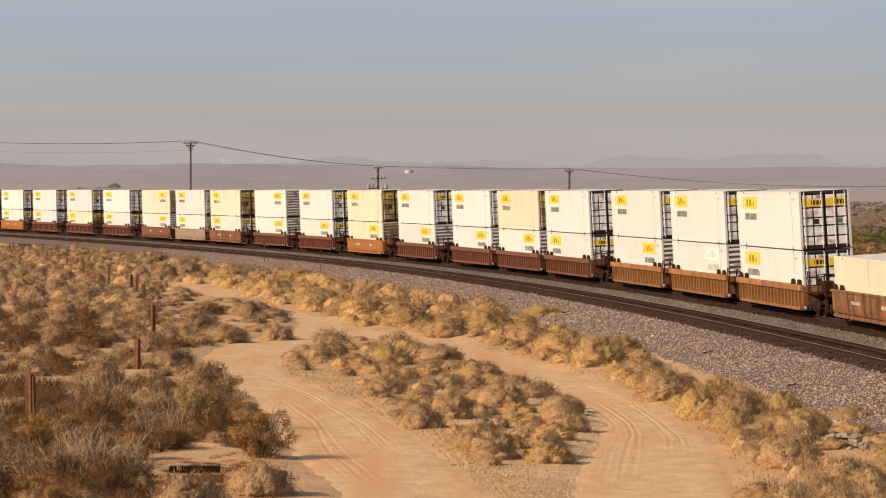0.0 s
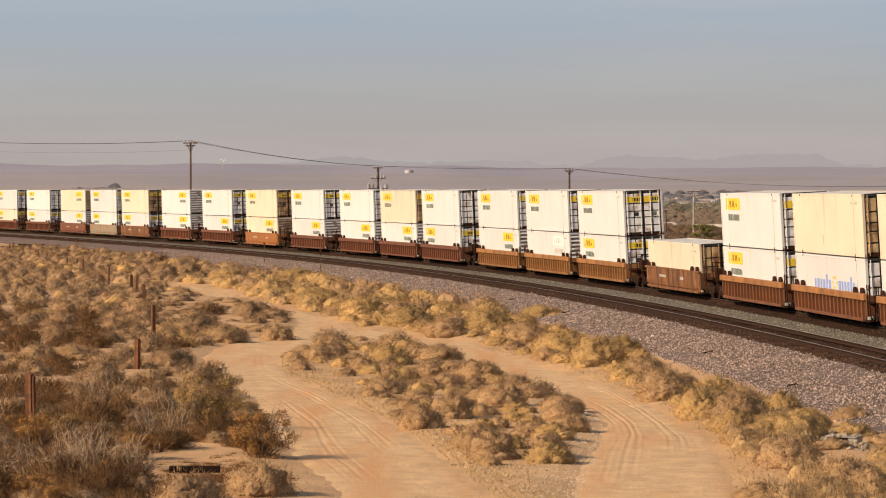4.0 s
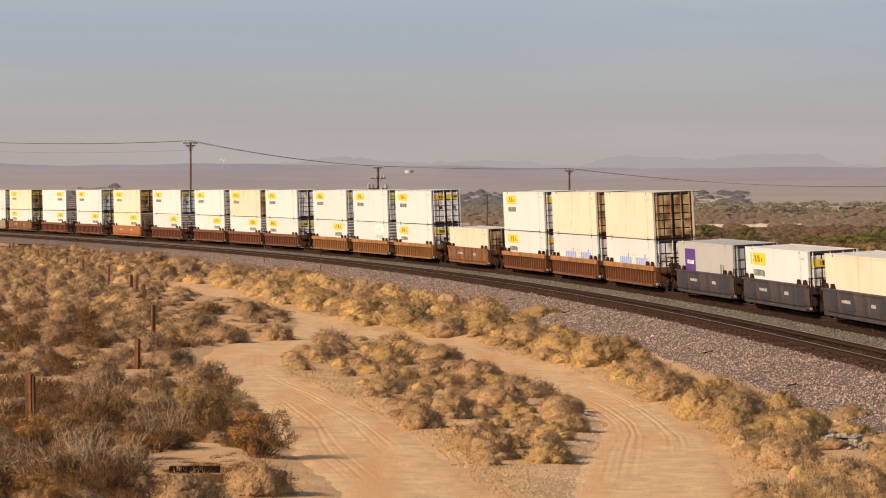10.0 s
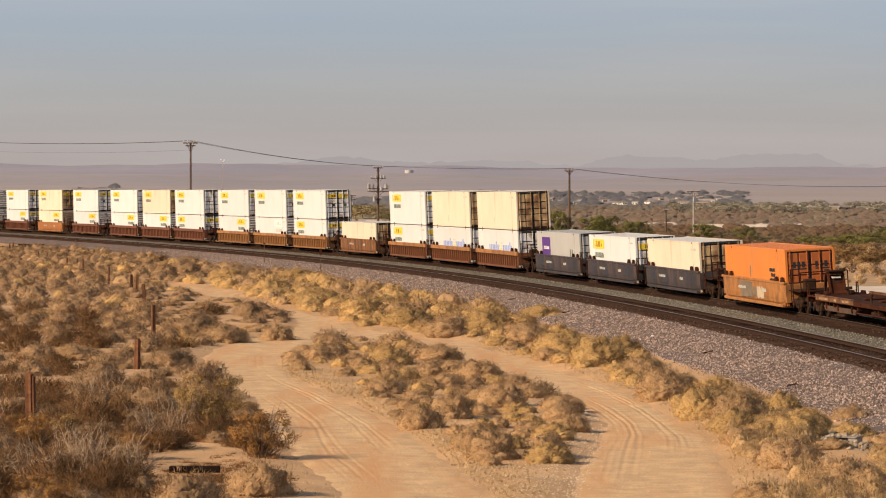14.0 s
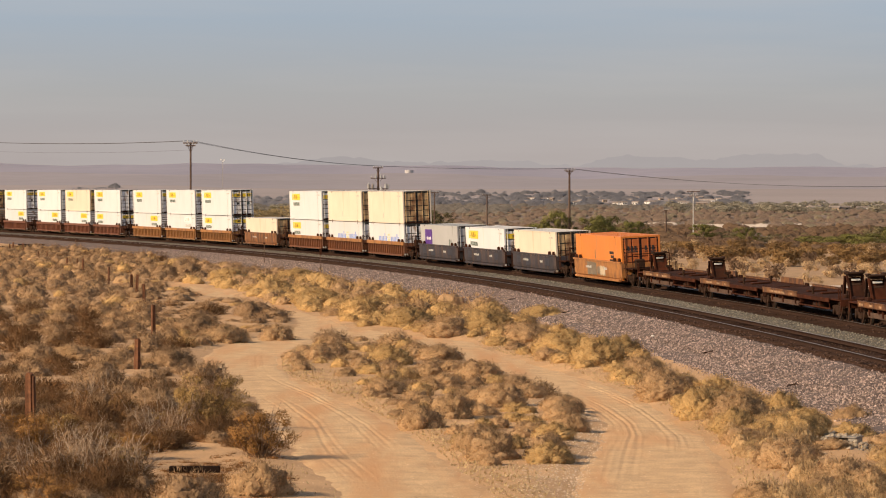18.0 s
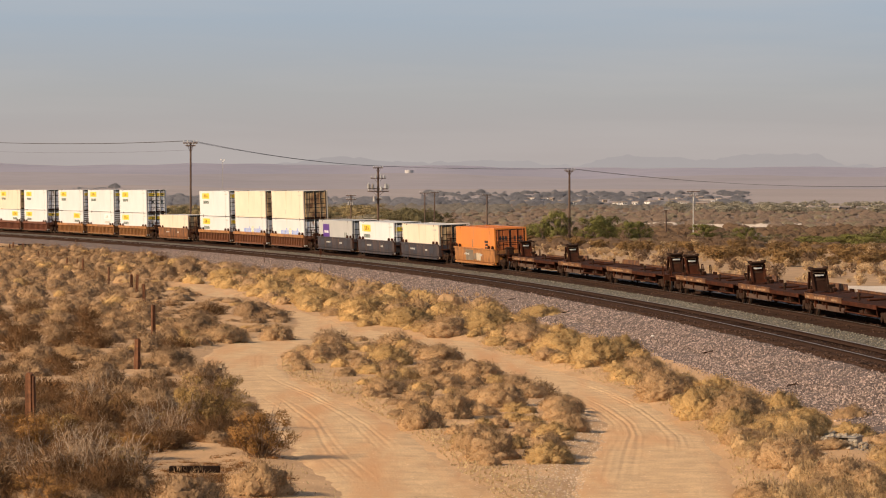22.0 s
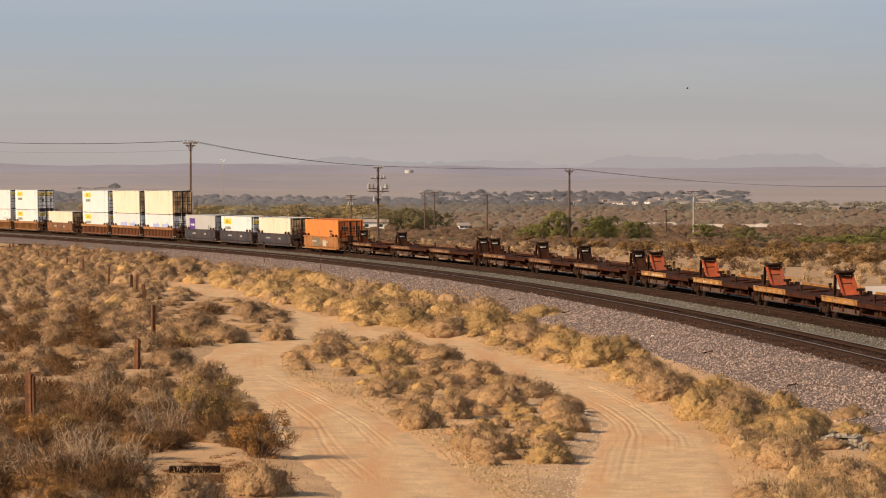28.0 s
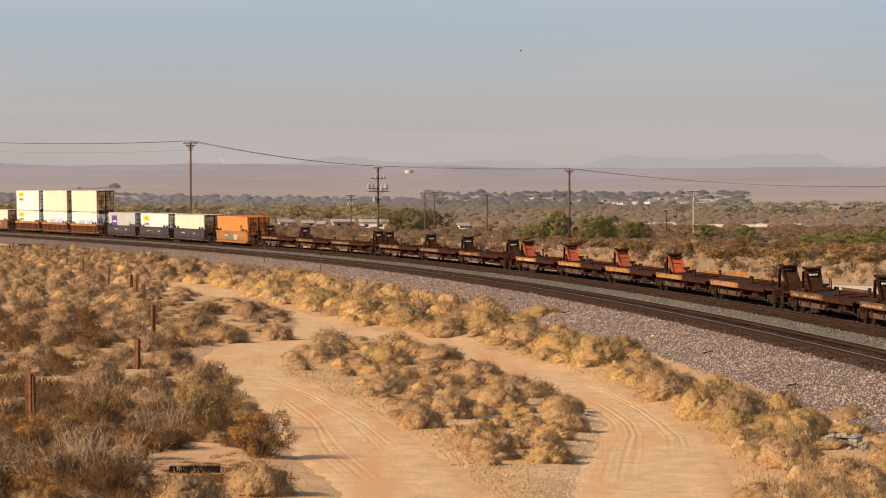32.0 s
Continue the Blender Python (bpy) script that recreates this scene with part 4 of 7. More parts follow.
# s of the leading end, set of wells, car paint and style, upper (paint, decal, end), lower (paint, decal, end)
STACKS = [
    (12.0, "rear", "car_tan", "ribbed", (W, "left", "yellow"), (W, "left", "yellow")),
    (32.1, "mid", "car_tan", "ribbed", (W, "left", "yellow"), (W, "faded_right", "ribs")),
    (51.8, "front", "car_tan", "ribbed", (W, "left", "yellow"), (W, "right", "ribs")),
    (76.3, "rear", "car_brown", "ribbed", (W, "left", "doors"), (W, "left", "yellow")),
    (95.5, "mid", "car_brown", "ribbed", (C_, "left", "yellow"), (W, "right", "ribs")),
    (115.0, "front", "car_brown", "ribbed", (W, "left", "doors"), (W, "right", "ribs")),
    (139.3, "single", "car_brown", "ribbed", (W, "left", "yellow"), (W, "right", "ribs")),
    (163.2, "single", "car_orange", "smooth", (C_, "left", "yellow"), (C_, "right", "ribs")),
    (187.1, "single", "car_brown", "ribbed", (W, "left", "yellow"), (W, "right", "yellow")),
    (210.4, "single", "car_brown", "ribbed", (W, "right", "ribs"), (W, "right", "ribs")),
    (234.6, "rear", "car_weathered", "smooth", (C_, "left", "yellow"), (W, "left", "yellow")),
    (254.2, "mid", "car_graffiti", "smooth", (W, "left", "yellow"), (W, "left", "yellow")),
    (274.0, "front", "car_brown", "smooth", (C_, "right", "ribs"), (W, "right", "ribs")),
    (298.0, "single", "car_brown", "ribbed", (W, "left", "doors"), (W, "left", "yellow")),
    (321.7, "single", "car_brown", "ribbed", (W, "left", "yellow"), (C_, "left", "yellow")),
    (345.5, "single", "car_brown", "ribbed", (W, "left", "yellow"), (W, "left", "doors")),
    (369.2, "single", "car_orange", "smooth", (W, "left", "yellow"), (W, "left", "yellow")),
    (393.0, "single", "car_brown", "ribbed", (W, "left", "yellow"), (W, "left", "doors")),
    (-11.9, "single", "car_weathered", "smooth", None, (C_, "plain", "doors")),
    (-35.2, "front", "car_amber", "ribbed", (W, "left", "yellow"), (W, "left", "yellow")),
    (-54.6, "mid", "car_amber", "ribbed", (C_, "plain", "doors"), (W, "blue", "doors")),
    (-74.2, "rear", "car_amber", "ribbed", (C_, "plain", "doors"), (W, "blue", "doors")),
    (-98.0, "front", "car_slate", "smooth", None, ("grey_paint", "purple", "doors")),
    (-117.8, "mid", "car_slate", "smooth", None, (W, "left", "yellow")),
    (-138.1, "rear", "car_slate", "smooth", None, (C_, "plain", "doors")),
    (-162.0, "single", "car_sprayed", "smooth", None, ("orange_paint", "small", "text")),
]
CAR_WORDS = {"car_sprayed": "patchy sprayed orange", "car_amber": "orange-brown", "car_tan": "faded orange-brown", "car_brown": "red-brown", "car_orange": "orange", "car_weathered": "weathered streaky orange", "car_graffiti": "sprayed-over green and brown", "car_slate": "dark slate grey"}
BOX_WORDS = {(W, "left"): "white freight container with a yellow decal", (W, "right"): "white freight container with yellow decal near its rear",
             (W, "faded_right"): "white freight container with a bleached decal", (C_, "left"): "cream freight container with a yellow decal",
             (C_, "right"): "cream freight container with yellow decal near its rear", (C_, "plain"): "plain cream freight container without markings",
             (W, "blue"): "white freight container with large blue lettering", ("grey_paint", "purple"): "pale grey freight container with a purple decal",
             ("orange_paint", "small"): "bright orange freight container with black marks"}
FLOOR_Z = 0.31


def build_stacks():
    for lead, kind, paint, style, upper, lower in STACKS:
        mid = lead - CL / 2
        fr = {"front": "end", "single": "end", "mid": "shared", "rear": "shared"}[kind]
        re_ = {"rear": "end", "single": "end", "mid": "none", "front": "none"}[kind]
        put(well_car(paint, style, fr, re_, f"{CAR_WORDS[paint]} steel well car with {style} sides carrying boxes"), mid)
        dz = -0.09 if -95 < lead < 0 else 0.0
        for spec, z in ((lower, FLOOR_Z), (upper, FLOOR_Z + CH + 0.055)):
            if spec:
                put(container(*spec, BOX_WORDS[spec[:2]] + (", stacked atop" if z > 1 else ""), dark_rail=spec[2] == "doors" or spec[2] == "yellow"), mid, z + dz)


build_stacks()


def wedge(bm, x0, w0, z0, x1, w1, z1, t=0.08, y=0.0):
    """A sloping plate from (x0, z0), w0 to each side, up to (x1, z1), w1 to each side."""
    ring = []
    for x, w, z in ((x0, w0, z0), (x1, w1, z1)):
        ring.append([bm.verts.new(c) for c in ((x - t, y - w, z), (x - t, y + w, z), (x + t, y + w, z), (x + t, y - w, z))])
    for i in range(4):
        bm.faces.new((ring[0][i], ring[0][(i + 1) % 4], ring[1][(i + 1) % 4], ring[1][i]))
    bm.faces.new(ring[0][::-1])
    bm.faces.new(ring[1])


def hitch(parent, x, paint, lean=0.0):
    """A trailer hitch stand: a broad sloping plate, two legs behind it, struts and a dark head plate."""
    pm = M[paint]
    back = 1.2 if lean else 0.6
    bm = bmesh.new()
    wedge(bm, x - back, 0.46, 1.1, x + 0.02, 0.27, 2.0, 0.05)
    plate = part("hitch_plate", bm, pm, parent)
    # solid dark slab that stands in for the shaded hole in the plate
    bm = bmesh.new()
    wedge(bm, x - back * 0.42, 0.25, 1.62, x - back * 0.16, 0.22, 1.80, 0.06)
    part("hitch_recess", bm, M["truck"], plate, "dark patch for the shaded opening in the plate")
    for sgn in (1, -1):
        bm = bmesh.new()
        wedge(bm, x - back - 0.05, 0.05, 1.1, x - 0.02, 0.05, 2.08, 0.08, sgn * 0.37)
        part("hitch_rib", bm, pm, plate)
        bm = bmesh.new()
        wedge(bm, x + 0.62, 0.06, 1.06, x + 0.12, 0.06, 2.08, 0.1, sgn * 0.42)
        part("hitch_leg", bm, M["rust"], parent)
        bm = bmesh.new()
        box(bm, x - back - 0.5, x - back + 0.1, *sorted((sgn * 0.5, sgn * 0.7)), 1.06, 1.24, bevel=0.03)
        part("hitch_shoe", bm, M["rust"], parent)
    bm = bmesh.new()
    box(bm, x - 0.42, x + 0.42, -0.42, 0.42, 2.14, 2.24, bevel=0.03)
    wedge(bm, x - 0.2, 0.3, 2.02, x - 0.2, 0.38, 2.15, 0.1)
    wedge(bm, x + 0.2, 0.3, 2.02, x + 0.2, 0.38, 2.15, 0.1)
    for sgn in (1, -1):
        box(bm, x - 0.3, x + 0.36, *sorted((sgn * 0.3, sgn * 0.46)), 2.22, 2.30, bevel=0.02)
    part("hitch_head", bm, M["truck"], parent, "dark greasy hitch head plate")
    if not lean:
        bm = bmesh.new()
        wedge(bm, x - 0.27, 0.22, 1.84, x - 0.19, 0.22, 1.93, 0.03)
        part("plate_label", bm, M["faded_ink"], plate, "pale worn label")
    bm = bmesh.new()
    rod(bm, (x - back - 0.9, -0.3, 1.06), (x - back - 0.9, -0.3, 1.42), 0.07, 7)
    box(bm, x - back - 1.0, x - back - 0.8, -0.5, -0.1, 1.3, 1.44, bevel=0.02)
    part("hitch_latch", bm, M["truck"], parent)
    bm = bmesh.new()
    rod(bm, (x - back - 0.4, 0.62, 1.1), (x - back - 0.4, 0.62, 1.42), 0.05, 6)
    part("hitch_pin", bm, M["truck"], parent)


def spine_unit(s_front, s_rear, hitch_s, hitch_paint, body, bright, front_end, rear_end):
    """One platform of an empty articulated spine car between two trucks."""
    half = (s_front - s_rear) / 2
    mid = (s_front + s_rear) / 2
    root = tagged(empty("spine_car"), "empty rusty spine car platform with %s hitch stands" % ("orange" if bright else "dark"), "rail car", "empty spine cars")
    pm = M[body]
    rs = random.Random(int(-s_front * 10))
    bm = bmesh.new()
    over_f, over_r = (1.5 if front_end else 0.0), (1.5 if rear_end else 0.0)
    box(bm, -half - over_r, half + over_f, -0.4, 0.4, 0.70, 1.0, bevel=0.03)
    box(bm, -half + 2.2, half - 2.2, -0.34, 0.34, 0.32, 0.72, top=(-0.8, 0.8))
    part("spine_beam", bm, pm, root)
    # the deck on which the trailer's wheels stand, on cross-beams
    bm = bmesh.new()
    box(bm, -half + 0.9, half - 1.2, -1.24, 1.24, 0.98, 1.04, bevel=0.01)
    deck = part("wheel_deck", bm, M["rust"], root)
    for k in range(6):
        x = -half + 1.3 + k * (2 * half - 3.2) / 5
        bm = bmesh.new()
        box(bm, x - 0.05, x + 0.05, -1.2, 1.2, 0.80, 0.98)
        part("deck_beam", bm, M["rust"], deck)
    for sgn in (1, -1):
        y = sgn * 1.25
        bm = bmesh.new()
        box(bm, -half + 0.9, half - 1.0, *sorted((y, y + sgn * 0.06)), 0.86, 1.06, bevel=0.01)
        e = part("deck_edge", bm, pm, root)
        # bright board along the front half, its upper lip bent outwards
        a, b = -0.08 * half, half - 1.0
        bm = bmesh.new()
        box(bm, a, b, *sorted((y + sgn * 0.06, y + sgn * 0.10)), 0.90, 1.14, bevel=0.008)
        box(bm, a, b, *sorted((y + sgn * 0.02, y + sgn * 0.13)), 1.14, 1.17, bevel=0.008)
        board = part("side_board", bm, M["stripe" if bright else "stripe_dull"], e, "worn ochre side board")
        bm = bmesh.new()
        yb = y + sgn * 0.10
        x = a + 1.0
        while x < b - 1.0:
            w = rs.uniform(0.25, 0.9)
            box(bm, x, x + w, *sorted((yb, yb + sgn * 0.008)), 0.96, 1.06)
            x += w + rs.choice((0.15, 0.2, 1.4))
        part("lettering", bm, M["chalk" if rs.random() < 0.35 else "stencil"], board, "worn pale lettering bars")
        # low sill under the front half and stanchions that carry it
        bm = bmesh.new()
        box(bm, a + 0.6, b - 1.2, *sorted((sgn * 1.06, sgn * 1.14)), 0.42, 0.66, bevel=0.01, top=(-0.3, 0.3))
        sill = part("side_sill", bm, M["sill"], root, "dusty grey-brown side sill")
        for x in (a + 1.2, (a + b) / 2, b - 1.6):
            bm = bmesh.new()
            box(bm, x - 0.07, x + 0.07, *sorted((sgn * 1.03, sgn * 1.2)), 0.5, 0.9, bevel=0.01)
            part("stanchion", bm, pm, sill)
        bm = bmesh.new()
        rod(bm, (-half + 1.4, sgn * 1.12, 0.52), (a + 0.6, sgn * 1.12, 0.52), 0.04, 6)
        for x in (-half + 1.5, -half * 0.5, a):
            rod(bm, (x, sgn * 1.12, 0.52), (x, sgn * 1.15, 0.9), 0.03, 6)
        part("grab_rail", bm, pm, root)
        for x in (-half * 0.6, -half * 0.1, half * 0.5):
            bm = bmesh.new()
            box(bm, x - 0.1, x + 0.1, *sorted((sgn * 0.36, sgn * 1.2)), 0.66, 0.9)
            part("outrigger", bm, pm, root)
        # corner frame over the trucks
        bm = bmesh.new()
        for x in (half - 0.75, half - 0.25):
            box(bm, x - 0.06, x + 0.06, *sorted((sgn * 1.06, sgn * 1.2)), 0.62, 1.2, bevel=0.015)
        box(bm, half - 0.9, half + 0.5, *sorted((sgn * 0.4, sgn * 1.22)), 0.98, 1.05, bevel=0.01)
        part("corner_frame", bm, M["rust"], root)
    # raised guide board on the far side, over the rear half
    bm = bmesh.new()
    box(bm, -half + 1.0, -half * 0.25, -1.3, -1.24, 1.06, 1.36, bevel=0.01, top=(0.2, -0.2))
    part("guide_board", bm, M["stripe" if bright else "stripe_dull"], root, "worn ochre guide board")
    for x in (half * 0.08, -half * 0.3):
        bm = bmesh.new()
        box(bm, x - 0.25, x + 0.25, -0.5, 0.5, 1.04, 1.14, bevel=0.03)
        part("pedestal", bm, pm, root)
    for x, y in ((-half * 0.22, -0.75), (-half * 0.22, 0.75)):
        bm = bmesh.new()
        rod(bm, (x, y, 1.02), (x, y, 1.3), 0.06, 7)
        rod(bm, (x, y, 1.3), (x, y, 1.42), 0.11, 8, 0.08)
        part("tie_down", bm, M["truck"], root)
    bm = bmesh.new()
    rod(bm, (-half * 0.9, 0.62, 0.80), (half * 0.9, 0.62, 0.80), 0.05, 6)
    part("brake_pipe", bm, M["truck"], root)
    bm = bmesh.new()
    rod(bm, (-half * 0.55, 0.85, 0.58), (-half * 0.35, 0.85, 0.58), 0.2, 12)
    part("air_tank", bm, M["truck"], root)
    for hs, paint in zip(hitch_s, hitch_paint):
        hitch(root, hs - mid, paint, 0.25 if bright else 0.0)
    truck_mesh(root, half)
    if rear_end:
        truck_mesh(root, -half)
    for e, on in ((1, front_end), (-1, rear_end)):
        if on:
            bm = bmesh.new()
            rod(bm, (e * (half + 1.2), 0, 0.88), (e * (half + 2.3), 0, 0.88), 0.11, 8)
            box(bm, *sorted((e * (half + 2.0), e * (half + 2.32))), -0.16, 0.16, 0.72, 1.04, bevel=0.04)
            part("coupler", bm, M["truck"], root)
            bm = bmesh.new()
            box(bm, *sorted((e * (half - 0.6), e * (half + 1.6))), -1.26, 1.26, 0.98, 1.05, bevel=0.01)
            box(bm, *sorted((e * (half + 1.5), e * (half + 1.6))), -1.26, 1.26, 0.72, 1.0, bevel=0.01)
            part("end_platform", bm, pm, root)
            for y in (-1.22, 1.22):
                bm = bmesh.new()
                rod(bm, (e * (half + 1.5), y, 0.5), (e * (half + 1.5), y, 1.55), 0.03, 6)
                rod(bm, (e * (half + 1.1), y, 1.0), (e * (half + 1.1), y, 1.55), 0.03, 6)
                rod(bm, (e * (half + 1.1), y, 1.55), (e * (half + 1.5), y, 1.55), 0.03, 6)
                part("hand_rail", bm, pm, root)
    return put(root, mid)


M["stripe_dull"] = mat("rusty_ochre_stripe", (0.20, 0.085, 0.026), 0.75, var=0.3, scale=3, stain=(0.06, 0.025, 0.014), amount=0.75, stain_scale=2.2)
M["sill"] = mat("dusty_brown_sill", (0.085, 0.047, 0.029), 0.9, var=0.3, scale=2.0, stain=(0.06, 0.03, 0.02), amount=0.5)
D, R, O = "rust", "spine_red", "hitch_orange"
SPINE = [
    (-184.6, -202.6, (-184.0,), (R,), R, 0, 1, 0), (-202.6, -220.3, (-202.0,), (D,), R, 0, 0, 0), (-220.3, -238.4, (-237.6,), (D,), R, 0, 0, 1),
    (-243.4, -262.0, (-242.4,), (R,), R, 0, 1, 0), (-262.0, -279.4, (-261.6,), (R,), R, 0, 0, 0), (-279.4, -297.3, (-277.4, -296.3), (D, D), R, 0, 0, 1),
    (-303.2, -319.7, (-302.2,), (O,), R, 1, 1, 0), (-319.7, -337.1, (-318.7,), (O,), R, 1, 0, 0), (-337.1, -354.4, (-337.0,), (O,), R, 1, 0, 0),
    (-354.4, -371.2, (-354.6,), (O,), R, 1, 0, 0), (-371.2, -387.6, (-387.2,), (D,), R, 1, 0, 1),
    (-393.0, -409.4, (-393.2,), (D,), R, 0, 1, 0), (-409.4, -427.0, (-409.8,), (D,), R, 0, 0, 0), (-427.0, -444.6, (-443.6,), (D,), R, 0, 0, 1),
]
for row in SPINE:
    spine_unit(*row)


# ---- brush ----
def leafy(name, base, var=0.16, island=0.12, rnd=0.12, trans=0.25):
    """Dry or green foliage: colour varies leaf by leaf, bush by bush and over the crown."""
    m = bpy.data.materials.new(name)
    m.use_nodes = True
    n, l = m.node_tree.nodes, m.node_tree.links
    bsdf = n["Principled BSDF"]
    co = n.new("ShaderNodeTexCoord")
    no = n.new("ShaderNodeTexNoise")
    no.inputs["Scale"].default_value, no.inputs["Detail"].default_value = 2.2, 3
    l.new(co.outputs["Object"], no.inputs["Vector"])
    r = ramp_node(n, [(0.3, shade(base, 1 - var)), (0.7, shade(base, 1 + var))])
    l.new(no.outputs["Fac"], r.inputs[0])
    fine = n.new("ShaderNodeTexNoise")
    fine.inputs["Scale"].default_value, fine.inputs["Detail"].default_value = 16.0, 4
    l.new(co.outputs["Object"], fine.inputs["Vector"])
    tone = ramp_node(n, [(0.32, (0.80, 0.79, 0.78)), (0.62, (1.08, 1.08, 1.08))])
    l.new(fine.outputs["Fac"], tone.inputs[0])
    mul = n.new("ShaderNodeMix")
    mul.data_type, mul.blend_type = "RGBA", "MULTIPLY"
    mul.inputs["Factor"].default_value = 1.0
    l.new(r.outputs[0], mul.inputs["A"])
    l.new(tone.outputs[0], mul.inputs["B"])
    hs = n.new("ShaderNodeHueSaturation")
    add = n.new("ShaderNodeMath")
    add.operation = "ADD"
    m1, m2 = n.new("ShaderNodeMapRange"), n.new("ShaderNodeMapRange")
    m1.inputs["To Min"].default_value, m1.inputs["To Max"].default_value = 1 - island, 1 + island
    m2.inputs["To Min"].default_value, m2.inputs["To Max"].default_value = -rnd, rnd
    l.new(n.new("ShaderNodeNewGeometry").outputs["Random Per Island"], m1.inputs["Value"])
    l.new(n.new("ShaderNodeObjectInfo").outputs["Random"], m2.inputs["Value"])
    l.new(m1.outputs[0], add.inputs[0])
    l.new(m2.outputs[0], add.inputs[1])
    l.new(add.outputs[0], hs.inputs["Value"])
    l.new(mul.outputs["Result"], hs.inputs["Color"])
    l.new(hs.outputs[0], bsdf.inputs["Base Color"])
    bsdf.inputs["Roughness"].default_value = 0.9
    bsdf.inputs["Specular IOR Level"].default_value = 0.1
    tr = n.new("ShaderNodeBsdfTranslucent")
    mx = n.new("ShaderNodeMixShader")
    mx.inputs[0].default_value = trans
    l.new(hs.outputs[0], tr.inputs["Color"])
    l.new(bsdf.outputs[0], mx.inputs[1])
    l.new(tr.outputs[0], mx.inputs[2])
    l.new(mx.outputs[0], n["Material Output"].inputs[0])
    return m


M["leaf_A"] = leafy("dry_tan_brush", (0.595, 0.39, 0.212), trans=0.4)
M["leaf_B"] = leafy("golden_brush", (0.63, 0.418, 0.188), trans=0.4)
M["leaf_C"] = leafy("grey_twiggy_brush", (0.24, 0.132, 0.063), trans=0.3)
M["leaf_D"] = leafy("olive_brown_brush", (0.40, 0.262, 0.105), island=0.3, trans=0.35)
M["leaf_E"] = leafy("orange_brown_brush", (0.31, 0.165, 0.058), island=0.3)
M["twig"] = mat("grey_brown_twig", (0.25, 0.16, 0.095), 0.9, var=0.2, bump=0)
M["leaf_F"] = leafy("bleached_dead_twigs", (0.29, 0.195, 0.122))
M["bleached"] = mat("bleached_branch", (0.47, 0.35, 0.245), 0.9, var=0.2, bump=0)
M["leaf_G"] = leafy("pale_grey_twiggy_brush", (0.405, 0.264, 0.15), trans=0.3)
M["leaf_H"] = leafy("dark_brown_brush", (0.285, 0.175, 0.075), island=0.2, trans=0.35)
KINDS = {"H": ("leaf_H", "dark brown spreading bush on pale sand"), "G": ("leaf_G", "pale grey twiggy desert shrub without leaves"), "F": ("leaf_F", "bare shrub of pale dead branches"), "A": ("leaf_A", "dry tan rounded desert shrub on sandy ground"), "B": ("leaf_B", "golden yellow-green dry desert shrub"),
         "C": ("leaf_C", "grey twiggy leafless desert shrub"), "D": ("leaf_D", "olive-brown creosote bush with fine leaves"), "E": ("leaf_E", "orange-brown creosote bush with fine leaves")}


def leaf_cloud(rs, n, clumps, spread_r, size, flat=0.75, thin=0.22, fluff=0.0, centre=(0, 0, 0)):
    """n small leaf blades strewn over the shells of clumps: vertices, faces and soft normals."""
    k = rs.randint(0, len(clumps), n)
    c = np.asarray(clumps)[k]
    d = rs.randn(n, 3)
    d /= np.linalg.norm(d, axis=1)[:, None]
    rad = spread_r[k] * (0.45 + 0.6 * rs.rand(n) ** 0.6)
    p = c + d * rad[:, None] * np.array([1, 1, flat])
    p[:, 2] = np.abs(p[:, 2])
    out = p - np.array(centre)
    out /= np.linalg.norm(out, axis=1)[:, None] + 1e-6
    nrm = d * 0.7 + out * 0.7 + 0.28 * rs.randn(n, 3)
    nrm /= np.linalg.norm(nrm, axis=1)[:, None]
    ax = (1 - 0.5 * fluff) * rs.randn(n, 3) + d * (0.5 + fluff) + np.array([0, 0, 0.6])
    ax -= nrm * (ax * nrm).sum(1)[:, None]
    ax /= np.linalg.norm(ax, axis=1)[:, None]
    ax = ax + fluff * 0.6 * nrm
    sd = np.cross(nrm, ax)
    ln = size * (0.6 + 0.9 * rs.rand(n))[:, None]
    wd = ln * (thin * (0.7 + 0.6 * rs.rand(n)))[:, None]
    v = np.stack([p + sd * wd, p - sd * wd, p + ax * ln], 1)
    soft = d * 0.5 + out * 0.8 + 0.1 * rs.randn(n, 3)
    soft /= np.linalg.norm(soft, axis=1)[:, None]
    return v.reshape(-1, 3), np.arange(3 * n).reshape(-1, 3), np.repeat(soft, 3, axis=0)


def stems(rs, ends, r0=0.02):
    """Crooked stems from the root to each end: three-sided tubes."""
    V, F = [], []
    for e in ends:
        a = np.array([rs.randn() * 0.05, rs.randn() * 0.05, -0.06])
        b = a + (e - a) * 0.5 + rs.randn(3) * 0.06
        pts = [a, b, np.asarray(e)]
        base = len(V)
        for i, p in enumerate(pts):
            r = r0 * (1 - 0.35 * i)
            for k in range(3):
                an = k * 2.094
                V.append(p + np.array([math.cos(an) * r, math.sin(an) * r, 0]))
        for i in range(2):
            for k in range(3):
                F.append((base + 3 * i + k, base + 3 * i + (k + 1) % 3, base + 3 * i + 3 + (k + 1) % 3, base + 3 * i + 3 + k))
    return np.array(V), np.array(F)


def lobe_reach(d, lobes, radii, floor=0.3):
    """How far the outermost lobe reaches along each direction d, and which lobe it is."""
    b = d @ lobes.T
    disc = b * b - (lobes ** 2).sum(1)[None] + radii[None] ** 2
    reach = np.where(disc > 0, b + np.sqrt(np.maximum(disc, 0)), 0.0)
    k = reach.argmax(1)
    return np.maximum(reach[np.arange(len(d)), k], floor), k


